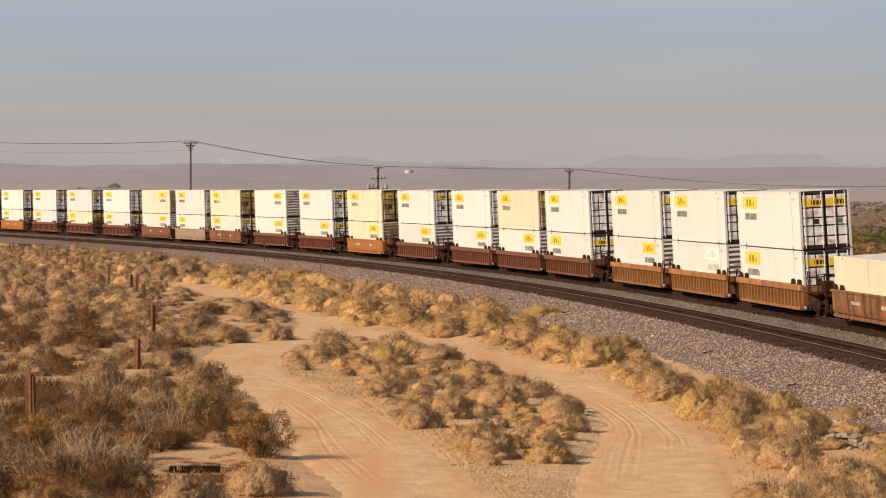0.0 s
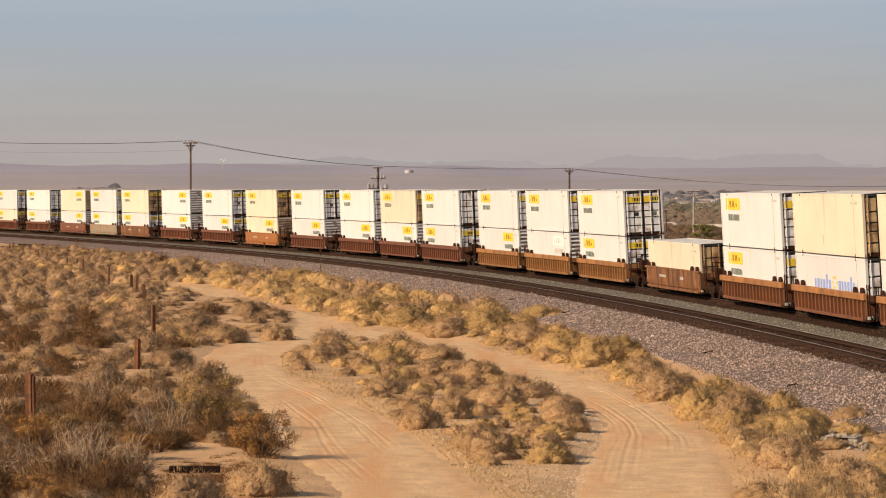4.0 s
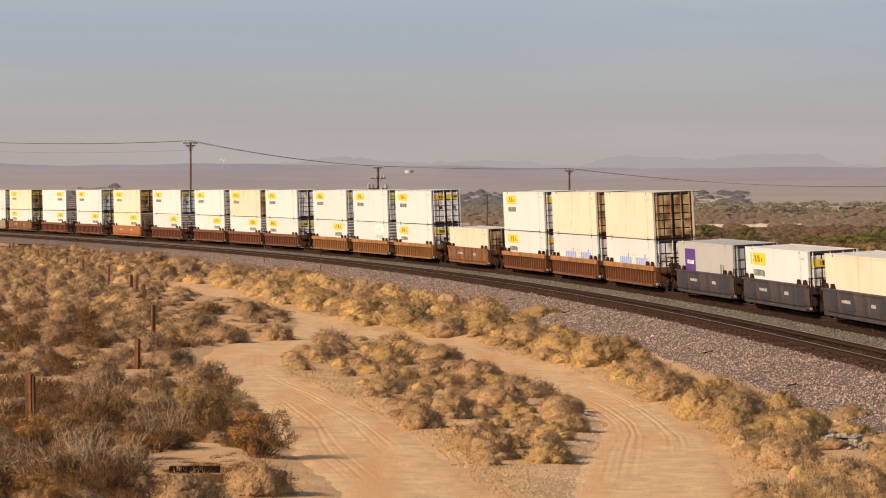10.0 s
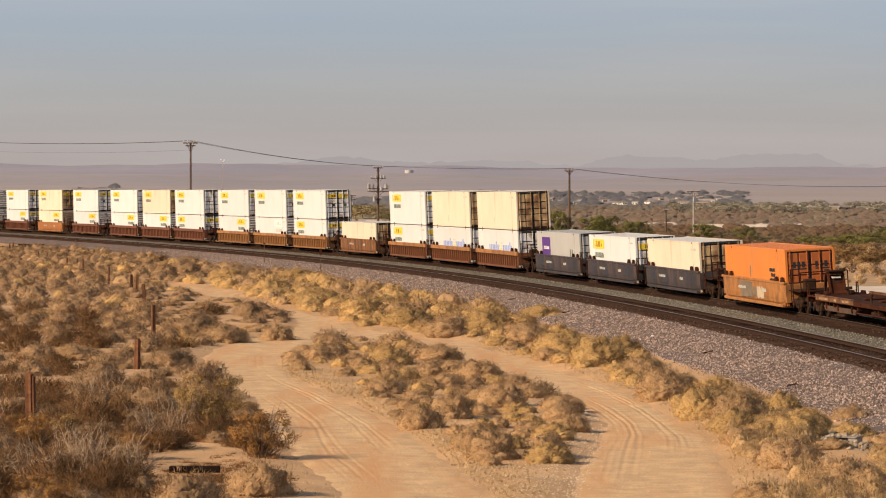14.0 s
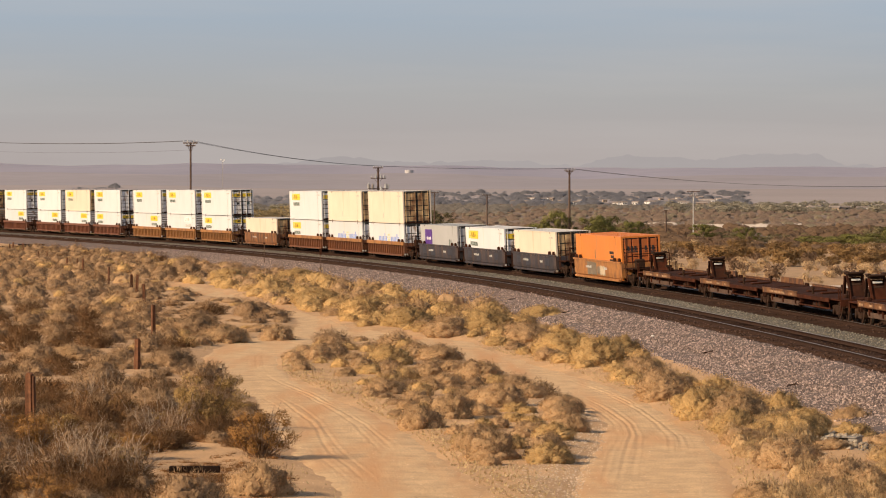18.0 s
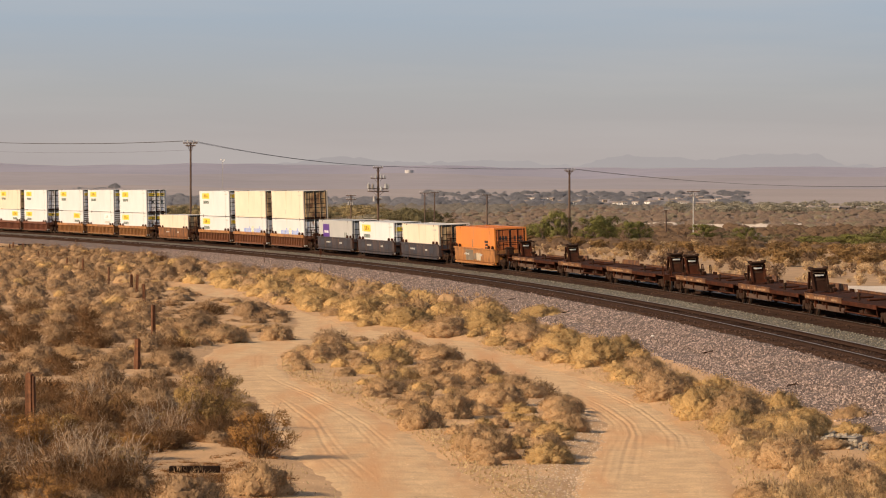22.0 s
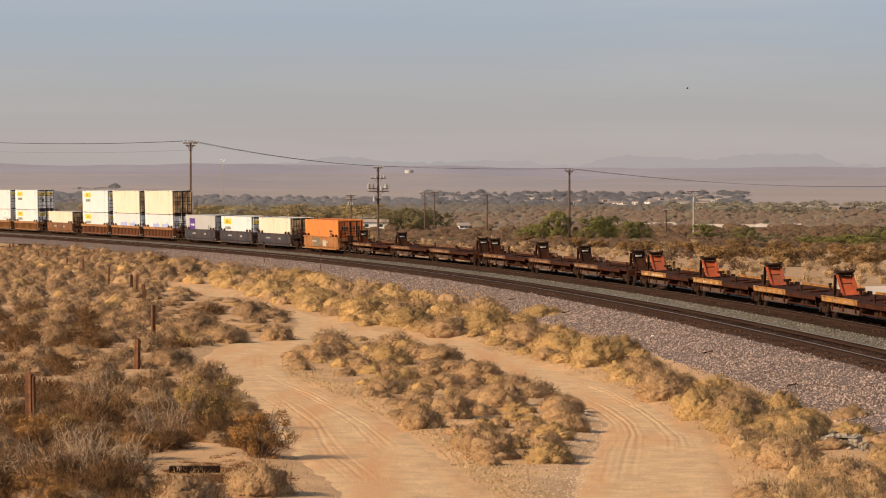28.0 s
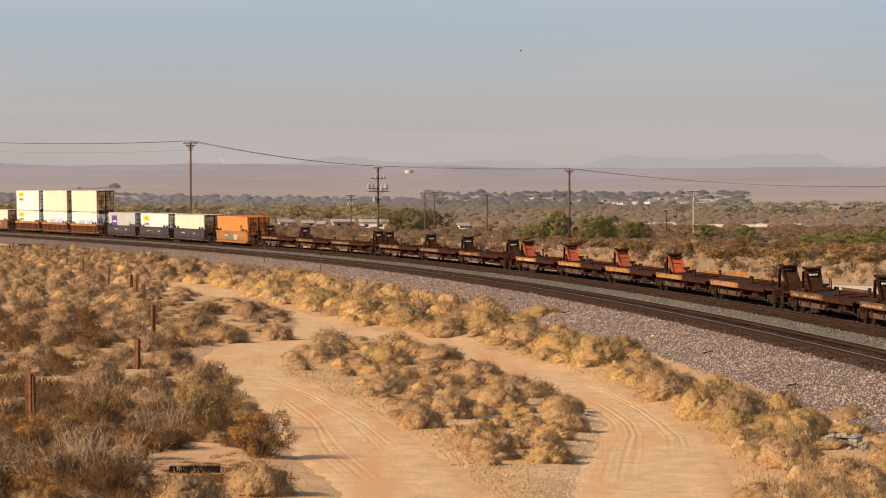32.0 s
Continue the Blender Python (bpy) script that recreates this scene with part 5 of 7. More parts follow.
def mound(rs, lobes, radii, nu, nv, rough=0.05):
    """The dense heart of a shrub: a lumpy dome of lobes with crevices between them, in triangles."""
    th = np.linspace(0, 2 * np.pi, nu, endpoint=False)
    ph = np.linspace(-0.12, 0.5 * np.pi, nv)
    T, P = np.meshgrid(th, ph)
    T = T + 0.5 * (2 * np.pi / nu) * rs.randn(nv, nu) * 0.5
    d = np.stack([np.cos(P) * np.cos(T), np.cos(P) * np.sin(T), np.sin(P)], -1).reshape(-1, 3)
    reach, k = lobe_reach(d, lobes, radii)
    v = d * (reach * (1 + rough * rs.randn(len(d))))[:, None]
    nrm = 0.55 * (v - lobes[k]) / radii[k][:, None] + 0.45 * d + np.array([0, 0, 0.2]) + 0.25 * rs.randn(len(d), 3)
    nrm /= np.linalg.norm(nrm, axis=1)[:, None]
    i = np.arange(nv - 1)[:, None] * nu
    j = np.arange(nu)[None]
    p, q, r, t = i + j, i + (j + 1) % nu, i + nu + (j + 1) % nu, i + nu + j
    f = np.concatenate([np.stack([p, q, r], -1).reshape(-1, 3), np.stack([p, r, t], -1).reshape(-1, 3)])
    return v, f, nrm


# number of lobes, their reach and size, spray length, spray thinness, how far sprays stand out, size of the heart
FORMS = {"A": (70, 0.66, 0.19, 0.058, 0.13, 0.14, 0.88), "B": (80, 0.68, 0.17, 0.05, 0.15, 0.10, 0.90), "C": (40, 0.6, 0.2, 0.14, 0.045, 0.36, 0.6), "G": (64, 0.67, 0.18, 0.075, 0.085, 0.19, 0.84)}


def mound_shrub(kind, rs, leaves, nu, nv, plain=0.0):
    """A rounded shrub of fine sprays over a dense heart. plain: how far its normals turn upwards, evening out its
    shading as haze would.
    """
    n, far, size, length, thin, stand, heart = FORMS[kind]
    heart *= 0.86 if 100 < leaves < 1000 else 1.0
    length *= min(2.0, max(1.0, (4200 / leaves) ** 0.4))          # fewer sprays, each a larger tuft
    an = rs.rand(n) * 6.283
    up = np.arcsin(rs.rand(n) ** 1.1)
    dist = far * (0.7 + 0.48 * rs.rand(n))
    lobes = np.stack([np.cos(up) * np.cos(an), np.cos(up) * np.sin(an), np.sin(up) * 0.95], 1) * dist[:, None]
    radii = size * (0.7 + 0.6 * rs.rand(n))
    lobes, radii = np.concatenate([lobes, [(0, 0, 0.1)]]), np.append(radii, 0.6)
    bv, bf, bn = mound(rs, lobes, radii, nu, nv, 0.05)
    d = rs.randn(leaves, 3)
    d[:, 2] = np.abs(d[:, 2]) * 0.85
    d /= np.linalg.norm(d, axis=1)[:, None]
    reach, k = lobe_reach(d, lobes, radii)
    p = d * (reach * (heart + 0.02 + (1.0 - heart) * rs.rand(leaves) + stand * rs.rand(leaves) ** 3))[:, None]
    out = (p - lobes[k]) / radii[k][:, None]
    out = out * 0.55 + 0.45 * d + np.array([0, 0, 0.1])
    out /= np.linalg.norm(out, axis=1)[:, None] + 1e-6
    ax = out + 0.55 * rs.randn(leaves, 3) + np.array([0, 0, 0.5])
    ax /= np.linalg.norm(ax, axis=1)[:, None]
    sd = np.cross(ax, rs.randn(leaves, 3))
    sd /= np.linalg.norm(sd, axis=1)[:, None] + 1e-6
    ln = (length * (0.5 + 0.9 * rs.rand(leaves)))[:, None]
    wd = ln * (thin * (0.7 + 0.7 * rs.rand(leaves)))[:, None]
    v = np.stack([p + sd * wd, p - sd * wd, p + ax * ln], 1).reshape(-1, 3)
    soft = out + 0.35 * rs.randn(leaves, 3) + np.array([0, 0, 0.25])
    nrm = np.concatenate([np.repeat(soft, 3, axis=0), bn]) * (1 - plain) + plain * np.array([0, 0, 1.0])
    nrm /= np.linalg.norm(nrm, axis=1)[:, None]
    f = np.arange(3 * leaves).reshape(-1, 3)
    tips = lobes[:-1] * 1.12
    return np.concatenate([v, bv * heart]), np.concatenate([f, bf + 3 * leaves]), nrm, tips


def dead_branches(rs, n, r0=0.013):
    """Crooked, forking bare branches that rise from the root: three-sided tubes."""
    V, F = [], []

    def limb(p, d, length, r, forks):
        pts = [p]
        k = 6
        for i in range(k):
            d = d + rs.randn(3) * 0.24 + np.array([0, 0, 0.03])
            d = d / np.linalg.norm(d)
            pts.append(pts[-1] + d * length / k)
            if forks and i in (2, 3, 4) and rs.rand() < 0.8:
                side = d + rs.randn(3) * 0.55
                limb(pts[-1], side / np.linalg.norm(side), length * (0.35 + 0.3 * rs.rand()), r * 0.6, forks - 1)
        base = len(V)
        for i, q in enumerate(pts):
            for a in (0.0, 2.094, 4.189):
                w = r * (1 - 0.75 * i / k)
                V.append(q + np.array([math.cos(a) * w, math.sin(a) * w, 0.3 * math.sin(a) * w]))
        for i in range(k):
            for j in range(3):
                F.append((base + 3 * i + j, base + 3 * i + (j + 1) % 3, base + 3 * i + 3 + (j + 1) % 3, base + 3 * i + 3 + j))

    for m in range(n):
        a, lean = rs.rand() * 6.283, 0.25 + 0.75 * rs.rand()
        d = np.array([math.cos(a) * lean, math.sin(a) * lean, 0.75])
        limb(np.array([rs.randn() * 0.06, rs.randn() * 0.06, -0.05]), d / np.linalg.norm(d), 0.8 + 0.45 * rs.rand(), r0, 2)
    return np.array(V), np.array(F)


def bush_shape(kind, seed, leaves, nu=56, nv=17, plain=0.0):
    """Unit shrub, one metre in radius and one high: leaves, stems and soft normals."""
    rs = np.random.RandomState(seed)
    if kind in FORMS:
        lv, lf, ln, tips = mound_shrub(kind, rs, leaves, nu, nv, plain)
        if kind in "CG":
            tips = np.concatenate([tips, tips * np.array([1.12, 1.12, 1.25]) + rs.randn(len(tips), 3) * 0.1])
        sv, sf = stems(rs, tips, 0.009)
        return lv, lf, sv, sf, ln
    n = {"D": 46, "E": 50, "F": 40, "H": 46}[kind]
    an, rr = rs.rand(n) * 6.283, rs.rand(n) ** 0.55
    zz = 0.2 + 0.74 * rs.rand(n)
    rr = rr * (0.3 + 0.65 * zz) * (1.15 - 0.55 * zz ** 3)
    lump = 0.85 + 0.3 * rs.rand(n)
    cl = np.stack([np.cos(an) * rr * lump, np.sin(an) * rr * lump, zz], 1)
    rad = (0.12 + 0.13 * rs.rand(n)) * {"D": 0.7, "E": 0.75, "F": 1.0, "H": 0.95}[kind]
    size = {"D": 0.05, "E": 0.05, "F": 0.2, "H": 0.12 * min(1.9, (1500 / leaves) ** 0.4)}[kind]
    lv, lf, ln = leaf_cloud(rs, leaves, cl, rad, size, thin={"D": 0.17, "E": 0.17, "H": 0.2}.get(kind, 0.05), fluff=0.3)
    tips = np.concatenate([cl + rs.randn(n, 3) * 0.05, cl * np.array([1.15, 1.15, 1.2]) + rs.randn(n, 3) * 0.1])
    sv, sf = dead_branches(rs, 16) if kind == "F" else stems(rs, tips, 0.012)
    return lv, lf, sv, sf, ln


BUSH_MESH = {}
for kind in "ABCDEFGH":
    BUSH_MESH[kind] = []
    for k in range({"A": 6, "B": 5, "C": 4, "D": 2, "E": 1, "F": 3, "G": 4, "H": 4}[kind]):
        lv, lf, sv, sf, ln = bush_shape(kind, 100 + 17 * k + ord(kind), {"A": 4200, "B": 4200, "C": 4200, "D": 5600, "E": 6800, "F": 350, "G": 4400, "H": 1500}[kind])
        a = raw("foliage", lv, lf, M[KINDS[kind][0]], normals=ln)
        b = raw("branchwork", sv, sf, M["bleached" if kind == "F" else "twig"])
        BUSH_MESH[kind].append((a.data, b.data))
        bpy.data.objects.remove(a)
        bpy.data.objects.remove(b)


def shrub(x, y, r, h, kind, pick, turn):
    root = tagged(empty("desert_shrub"), KINDS[kind][1], "shrub", "brush beside the railway")
    fol, stm = BUSH_MESH[kind][pick % len(BUSH_MESH[kind])]
    for nm, me in (("foliage", fol), ("branchwork", stm)):
        ob = new(nm, me)
        ob.parent = root
    root.matrix_basis = Matrix.LocRotScale((x, y, float(ground_z(x, y)) - 0.02), Euler((0, 0, turn)), (r, r * 1.05, h))
    return root


KEY_SHRUBS = {
    "field": [(-7.4, 109.3, 1.6, 2.1, "D"), (-5.1, 97.8, 1.3, 1.55, "E"), (-4.5, 85.6, 0.95, 1.5, "A"), (-11.4, 146.6, 1.18, 1.42, "G"), (-9.5, 115.7, 1.58, 1.76, "G"),
              (-11.1, 109.3, 1.32, 1.84, "C"), (-17.6, 151.5, 1.40, 1.46, "G"), (-9.5, 86.4, 1.31, 1.59, "C"), (-8.2, 88.3, 1.20, 1.13, "C"), (-11.4, 94.7, 0.84, 1.22, "C"),
              (-14.7, 120.0, 0.77, 1.16, "C"), (-13.0, 131.5, 1.27, 1.27, "G"), (-16.4, 153.9, 1.36, 1.24, "A"), (-9.1, 128.4, 0.93, 0.93, "A")],
    "dead": [(-9.2, 86.6, 1.1, 1.35, "F"), (-7.9, 88.5, 0.9, 1.2, "F"), (-9.6, 93.5, 1.1, 1.2, "F"), (-10.6, 88.0, 1.0, 1.3, "F"), (-8.0, 106.5, 0.9, 1.3, "F"), (-13.2, 101.0, 1.0, 1.3, "F"), (-12.0, 118.0, 1.2, 1.3, "F"), (-8.9, 104.0, 1.0, 1.2, "F")],
    "mid": [(-8.3, 175.5, 1.10, 1.56, "A"), (-10.8, 172.6, 1.53, 1.44, "A"), (-11.5, 206.3, 1.00, 1.50, "G"), (-13.0, 182.8, 1.62, 1.70, "G"), (-23.8, 298.9, 1.45, 2.03, "G"),
            (-21.0, 193.0, 1.32, 1.31, "G"), (-5.5, 153.6, 0.99, 1.04, "A"), (-4.8, 156.5, 0.76, 1.14, "G"), (-2.3, 149.0, 1.32, 1.32, "B"), (-0.2, 152.8, 1.23, 1.18, "A"), (-3.9, 140.4, 0.57, 0.57, "A")],
    "island": [(-2.1, 127.7, 0.98, 1.07, "A"), (-0.7, 109.8, 0.88, 1.41, "A"), (0.3, 114.3, 0.92, 1.43, "A"), (1.4, 97.7, 0.94, 1.34, "A"), (2.9, 98.2, 0.79, 1.14, "A"), (4.0, 108.6, 0.70, 1.05, "A"),
               (2.0, 120.3, 1.06, 1.45, "A"), (1.5, 139.2, 1.18, 1.23, "A"), (0.1, 131.9, 0.85, 0.96, "A"), (0.8, 100.6, 0.65, 0.89, "A"), (4.6, 152.4, 0.74, 0.93, "A"), (2.8, 131.8, 0.74, 0.85, "G")],
    "strip": [(-8.2, 227.1, 2.01, 1.75, "B"), (-4.7, 204.3, 1.81, 1.97, "B"), (-1.9, 189.5, 1.83, 1.83, "B"), (0.2, 178.6, 1.58, 1.58, "A"), (2.4, 182.9, 1.76, 1.82, "B"), (4.1, 169.5, 1.50, 1.69, "A"),
              (5.5, 158.3, 1.65, 1.78, "B"), (6.6, 146.8, 1.53, 2.00, "B"), (8.4, 161.6, 1.04, 1.56, "B"), (5.8, 204.4, 1.97, 1.48, "B"), (-12.4, 253.9, 1.84, 1.47, "B"), (-17.6, 284.9, 2.06, 1.65, "B"),
              (-22.2, 303.0, 1.71, 1.95, "G"), (-12.1, 285.1, 2.29, 1.65, "B")],
    "east": [(12.5, 106.8, 0.95, 0.95, "B"), (13.1, 102.6, 0.75, 0.9, "A"), (11.2, 99.8, 0.7, 0.5, "A"), (11.0, 105.8, 0.8, 0.9, "B"), (7.9, 124.7, 1.40, 1.76, "A"), (8.4, 113.6, 1.10, 1.64, "B"), (9.6, 112.6, 1.18, 1.63, "A"), (11.1, 114.4, 1.01, 1.47, "B"), (10.7, 104.5, 0.95, 1.3, "B"), (9.3, 94.0, 1.13, 1.36, "A"),
             (10.2, 88.7, 1.07, 1.28, "A"), (7.7, 84.8, 0.75, 0.82, "A"), (9.2, 84.7, 1.02, 0.95, "A"), (10.5, 85.2, 0.75, 1.23, "A"), (13.4, 114.3, 0.92, 1.01, "A"),
             (12.2, 116.9, 0.57, 0.57, "C"), (8.1, 140.7, 1.02, 1.25, "A")],
}
rng = random.Random(77)
taken = []
for rows in KEY_SHRUBS.values():
    for x, y, r, h, kind in rows:
        shrub(x, y, r, h * (0.85 if kind in "DEF" else 0.72), kind, rng.randrange(60), rng.random() * 6.28)
        taken.append((x, y, r))


# open sandy spots: middle and half sizes
BARE = [(-6.9, 95.0, 1.6, 7.5), (-5.0, 132.0, 1.7, 14.0), (2.2, 128.0, 1.0, 4.0), (-10.6, 160.0, 1.6, 9.0), (1.4, 88.0, 1.3, 6.0), (-4.6, 83.5, 1.4, 5.5), (-6.2, 89.5, 1.3, 4.0), (12.2, 103.5, 1.2, 4.0), (11.5, 99.5, 1.1, 3.2), (10.9, 94.5, 0.9, 3.4), (8.4, 91.0, 0.9, 6.5), (-3.4, 85.0, 1.7, 9.0), (-4.8, 93.3, 1.3, 3.4), (-12.4, 140.0, 0.7, 4.0), (-12.9, 107.3, 0.9, 4.0), (-14.7, 175.3, 0.8, 4.5), (-12.6, 210.0, 1.1, 12.0), (-16.4, 236.0, 1.1, 11.0)]


def region(x, y):
    """What grows at a place on the near side: name of the patch or None."""
    off = float(offset_from_track(x, y))
    if any(((x - a) / c) ** 2 + ((y - b) / d) ** 2 < 1 for a, b, c, d in BARE):
        return None
    if off < 12.5 or bool(on_road(x, y, 0.35)):
        return None
    la, ra = (float(v) for v in road_edges(ROAD_A, y))
    lb, rb = (float(v) for v in road_edges(ROAD_B, y))
    if y < 188 and x > rb:
        return "east"
    if y < 180 and ra < x < lb:
        return "island" if y > 96 else "verge"
    if x < la or y > 280:
        return "field"
    return "strip"


FILL = []
SPACE = {'field': 1.0, 'island': 1.05, 'strip': 0.72, 'east': 0.78, 'verge': 1.2}
tries = 0
while tries < 26000:
    tries += 1
    y = 80 + 360 * rng.random() ** 1.25
    x = y * (-0.140 + 0.275 * rng.random())
    reg = region(x, y)
    if not reg or (reg == "verge" and rng.random() < 0.9) or (reg == "island" and rng.random() < 0.6):
        continue
    big = 0.42 + 0.55 * rng.random() ** 1.5
    if reg == "strip":
        big *= 1.45
    if reg == "field":
        big *= 1.2
    if reg == "verge":
        big *= 0.5
    r = big * (1.0 if y < 200 else 1.25)
    if any((x - a) ** 2 + (y - b) ** 2 < ((0.68 if reg == 'field' and y < 125 else 0.98 if reg == 'east' and y < 101 else SPACE[reg]) * (r + c)) ** 2 for a, b, c in taken):
        continue
    u = rng.random()
    kind = {"field": ("C" if u < 0.56 else "G" if u < 0.86 else "D" if u < 0.95 else "E") if y < 135 or (y < 205 and x < -0.098 * y) else ("A" if u < 0.15 else "G" if u < 0.88 else "C" if u < 0.93 else "B"), "strip": "B" if u < 0.65 else "A", "island": "A" if u < 0.45 else "B" if u < 0.85 else "G", "verge": "A",
            "east": ("A" if u < 0.62 else "B") if y < 103 else ("A" if u < 0.2 else "B" if u < 0.85 else "G")}[reg]
    low = 0.55 if reg == "field" and 180 < y < 262 and x > -0.082 * y else 1.0        # low growth before the bend of the road
    if reg == "east" and y < 103:
        low = 0.72
    taken.append((x, y, r))
    FILL.append((x, y, r, low * r * (0.62 + 0.4 * rng.random()), kind, rng.randrange(60), rng.random() * 6.28))
FILL.sort(key=lambda b: b[1])
SINGLE = 235
for row in FILL[:SINGLE]:
    shrub(*row)


def brush_cover(name, rows, kind, leaves, label, material=None, shapes=6, nu=16, nv=7, plain=0.0):
    """Many far shrubs joined into one object."""
    V, F, base = [], [], 0
    N = []
    pool = [bush_shape(kind, 900 + 13 * k + ord(kind), leaves, nu, nv, plain) for k in range(shapes)]
    for x, y, r, h, pick, turn in rows:
        p, lf, _, _, ln = pool[pick % shapes]
        c, s = math.cos(turn), math.sin(turn)
        q = np.stack([(p[:, 0] * c - p[:, 1] * s) * r + x, (p[:, 0] * s + p[:, 1] * c) * r + y, p[:, 2] * h + float(ground_z(x, y)) - 0.02], 1)
        V.append(q)
        N.append(np.stack([ln[:, 0] * c - ln[:, 1] * s, ln[:, 0] * s + ln[:, 1] * c, ln[:, 2]], 1))
        F.append(lf + base)
        base += len(q)
    ob = raw(name, np.concatenate(V), np.concatenate(F), material or M[KINDS[kind][0]], normals=np.concatenate(N))
    return tagged(ob, label, "brush", kind="stuff")


for kind, words in (("A", "dry tan desert brush covering the field"), ("B", "golden dry brush along the ballast"), ("C", "grey twiggy brush scattered in the field"), ("G", "pale grey twiggy brush in the field")):
    for lo, hi, leaves, nu, nv in ((0, 215, 900, 32, 10), (215, 999, 340, 22, 7)):
        rows = [(x, y, r, h, p, t) for x, y, r, h, k, p, t in FILL[SINGLE:] if k == kind and lo <= y < hi]
        if rows:
            brush_cover("brush_cover", rows, kind, leaves, words, nu=nu, nv=nv)

# low dead litter between the near shrubs
litter = []
for k in range(9000):
    y = 80 + 55 * rng.random() ** 1.2
    x = y * (-0.135 + 0.11 * rng.random())
    if region(x, y) == "field" and len(litter) < 620:
        r = 0.3 + 0.45 * rng.random()
        litter.append((x, y, r, r * (0.3 + 0.4 * rng.random()), rng.randrange(60), rng.random() * 6.28))
for k in range(420):                                                  # trampled litter on the open spot by the old tie
    x, y = -6.1 + 0.9 * rng.gauss(0, 1), 90.0 + 3.5 * rng.gauss(0, 1)
    if not bool(on_road(x, y, 0.3)):
        r = 0.12 + 0.2 * rng.random()
        litter.append((x, y, r, r * (0.25 + 0.3 * rng.random()), rng.randrange(60), rng.random() * 6.28))
brush_cover("brush_litter", litter, "C", 190, "low dead brown brush and litter between shrubs", leafy("dead_brown_litter", (0.25, 0.122, 0.048), island=0.3))

# pale straw tufts on the open soil east of the service road
tufts = []
for k in range(4000):
    y = 80 + 45 * rng.random()
    x = y * (0.075 + 0.06 * rng.random())
    if region(x, y) == "east" and len(tufts) < 330:
        r = 0.25 + 0.3 * rng.random()
        tufts.append((x, y, r, r * (0.8 + 0.7 * rng.random()), rng.randrange(60), rng.random() * 6.28))
brush_cover("straw_tufts", tufts, "G", 520, "pale straw-coloured tufts between shrubs", leafy("pale_straw", (0.66, 0.455, 0.24), trans=0.45))

# low dry stubble on open soil
rs = np.random.RandomState(52)
NS = 9000
sy = 78 + 240 * rs.rand(NS) ** 1.6
sx = sy * (-0.14 + 0.275 * rs.rand(NS))
ok = (offset_from_track(sx, sy) > 11.6) & ~on_road(sx, sy, -0.25)
sx, sy = sx[ok], sy[ok]
vy = 82 + 95 * rs.rand(9000)                                         # thicker straw on the verges of the west road
vx = np.where(rs.rand(9000) < 0.7, road_edges(ROAD_A, vy)[1] - 0.15 + np.abs(rs.randn(9000)) * 1.1, road_edges(ROAD_B, vy)[1] - 0.1 + np.abs(rs.randn(9000)) * 0.7)
sx, sy = np.concatenate([sx, vx]), np.concatenate([sy, vy])
m_ = len(sx)
p0 = np.stack([sx, sy, ground_z(sx, sy) - 0.01], 1)
blades = []
for b in range(3):
    a = rs.rand(m_) * 6.283
    ln = 0.02 + 0.08 * rs.rand(m_) ** 2
    d = np.stack([np.cos(a) * ln * 0.8, np.sin(a) * ln * 0.8, ln], 1)
    side = np.stack([-np.sin(a), np.cos(a), 0 * a], 1) * (0.012 + 0.015 * rs.rand(m_))[:, None]
    blades.append(np.stack([p0 - side, p0 + side, p0 + d], 1))
bl = np.concatenate(blades).reshape(-1, 3)
stub = raw("dry_stubble", bl, np.arange(len(bl)).reshape(-1, 3), leafy("bleached_straw", (0.62, 0.46, 0.25)))
tagged(stub, "short dry grass stubble and twigs on sand", "dry grass", kind="stuff")

# ---- old fence posts ----
POSTS = [(-13.12, 110.8, 1.75, 0.34), (-12.58, 143.3, 1.45, 0.31), (-14.9, 179.3, 1.65, 0.27), (-19.5, 227.6, 1.4, 0.25), (-21.05, 239.4, 1.75, 0.25), (-21.97, 245.7, 1.6, 0.25), (-26.35, 274.8, 1.5, 0.2),
         (-32.16, 311.7, 1.4, 0.22), (-33.8, 322.5, 1.25, 0.22), (-36.04, 334.1, 1.1, 0.22), (-50.35, 418.4, 1.15, 0.25), (-50.96, 410.0, 1.15, 0.25), (-52.52, 426.1, 1.15, 0.25), (-43.43, 374.5, 1.0, 0.2), (-41.79, 368.6, 1.0, 0.2)]


def fence_post(x, y, h, w, seed):
    """A split old timber: tapered, checked, with a ragged top."""
    r_ = random.Random(seed)
    bm = bmesh.new()
    n = 9
    ring0 = None
    for z in (-0.3, 0.0, h * 0.4, h * 0.75, h * 0.96, h):
        k = 1.0 - 0.12 * max(z, 0) / h
        ring = []
        for i in range(n):
            a = 2 * math.pi * i / n
            rr = w / 2 * k * (0.86 + 0.22 * math.sin(i * 2.3 + seed) * 0.6 + 0.12 * r_.random()) * (0.72 if i in (2, 6) else 1.0)
            zz = z + (r_.random() * 0.12 - 0.08 if z == h else 0)
            ring.append(bm.verts.new((rr * math.cos(a), rr * math.sin(a) * 0.85, zz)))
        if ring0:
            for i in range(n):
                bm.faces.new((ring0[i], ring0[(i + 1) % n], ring[(i + 1) % n], ring[i]))
        ring0 = ring
    bm.faces.new(ring0)
    ob = finish("fence_post", bm, M["post_wood"])
    ob.matrix_basis = pose(x, y, min(float(ground_z(x, y)), NEAR_Z - 0.05), r_.uniform(-3, 3), r_.uniform(-4, 4), r_.uniform(0, 360))
    return tagged(ob, "weathered red-brown timber fence post standing in brush", "fence post", "old fence posts")


for i, row in enumerate(POSTS):
    fence_post(*row, i)
fence_post(-12.97, 110.65, 1.66, 0.15, 40)


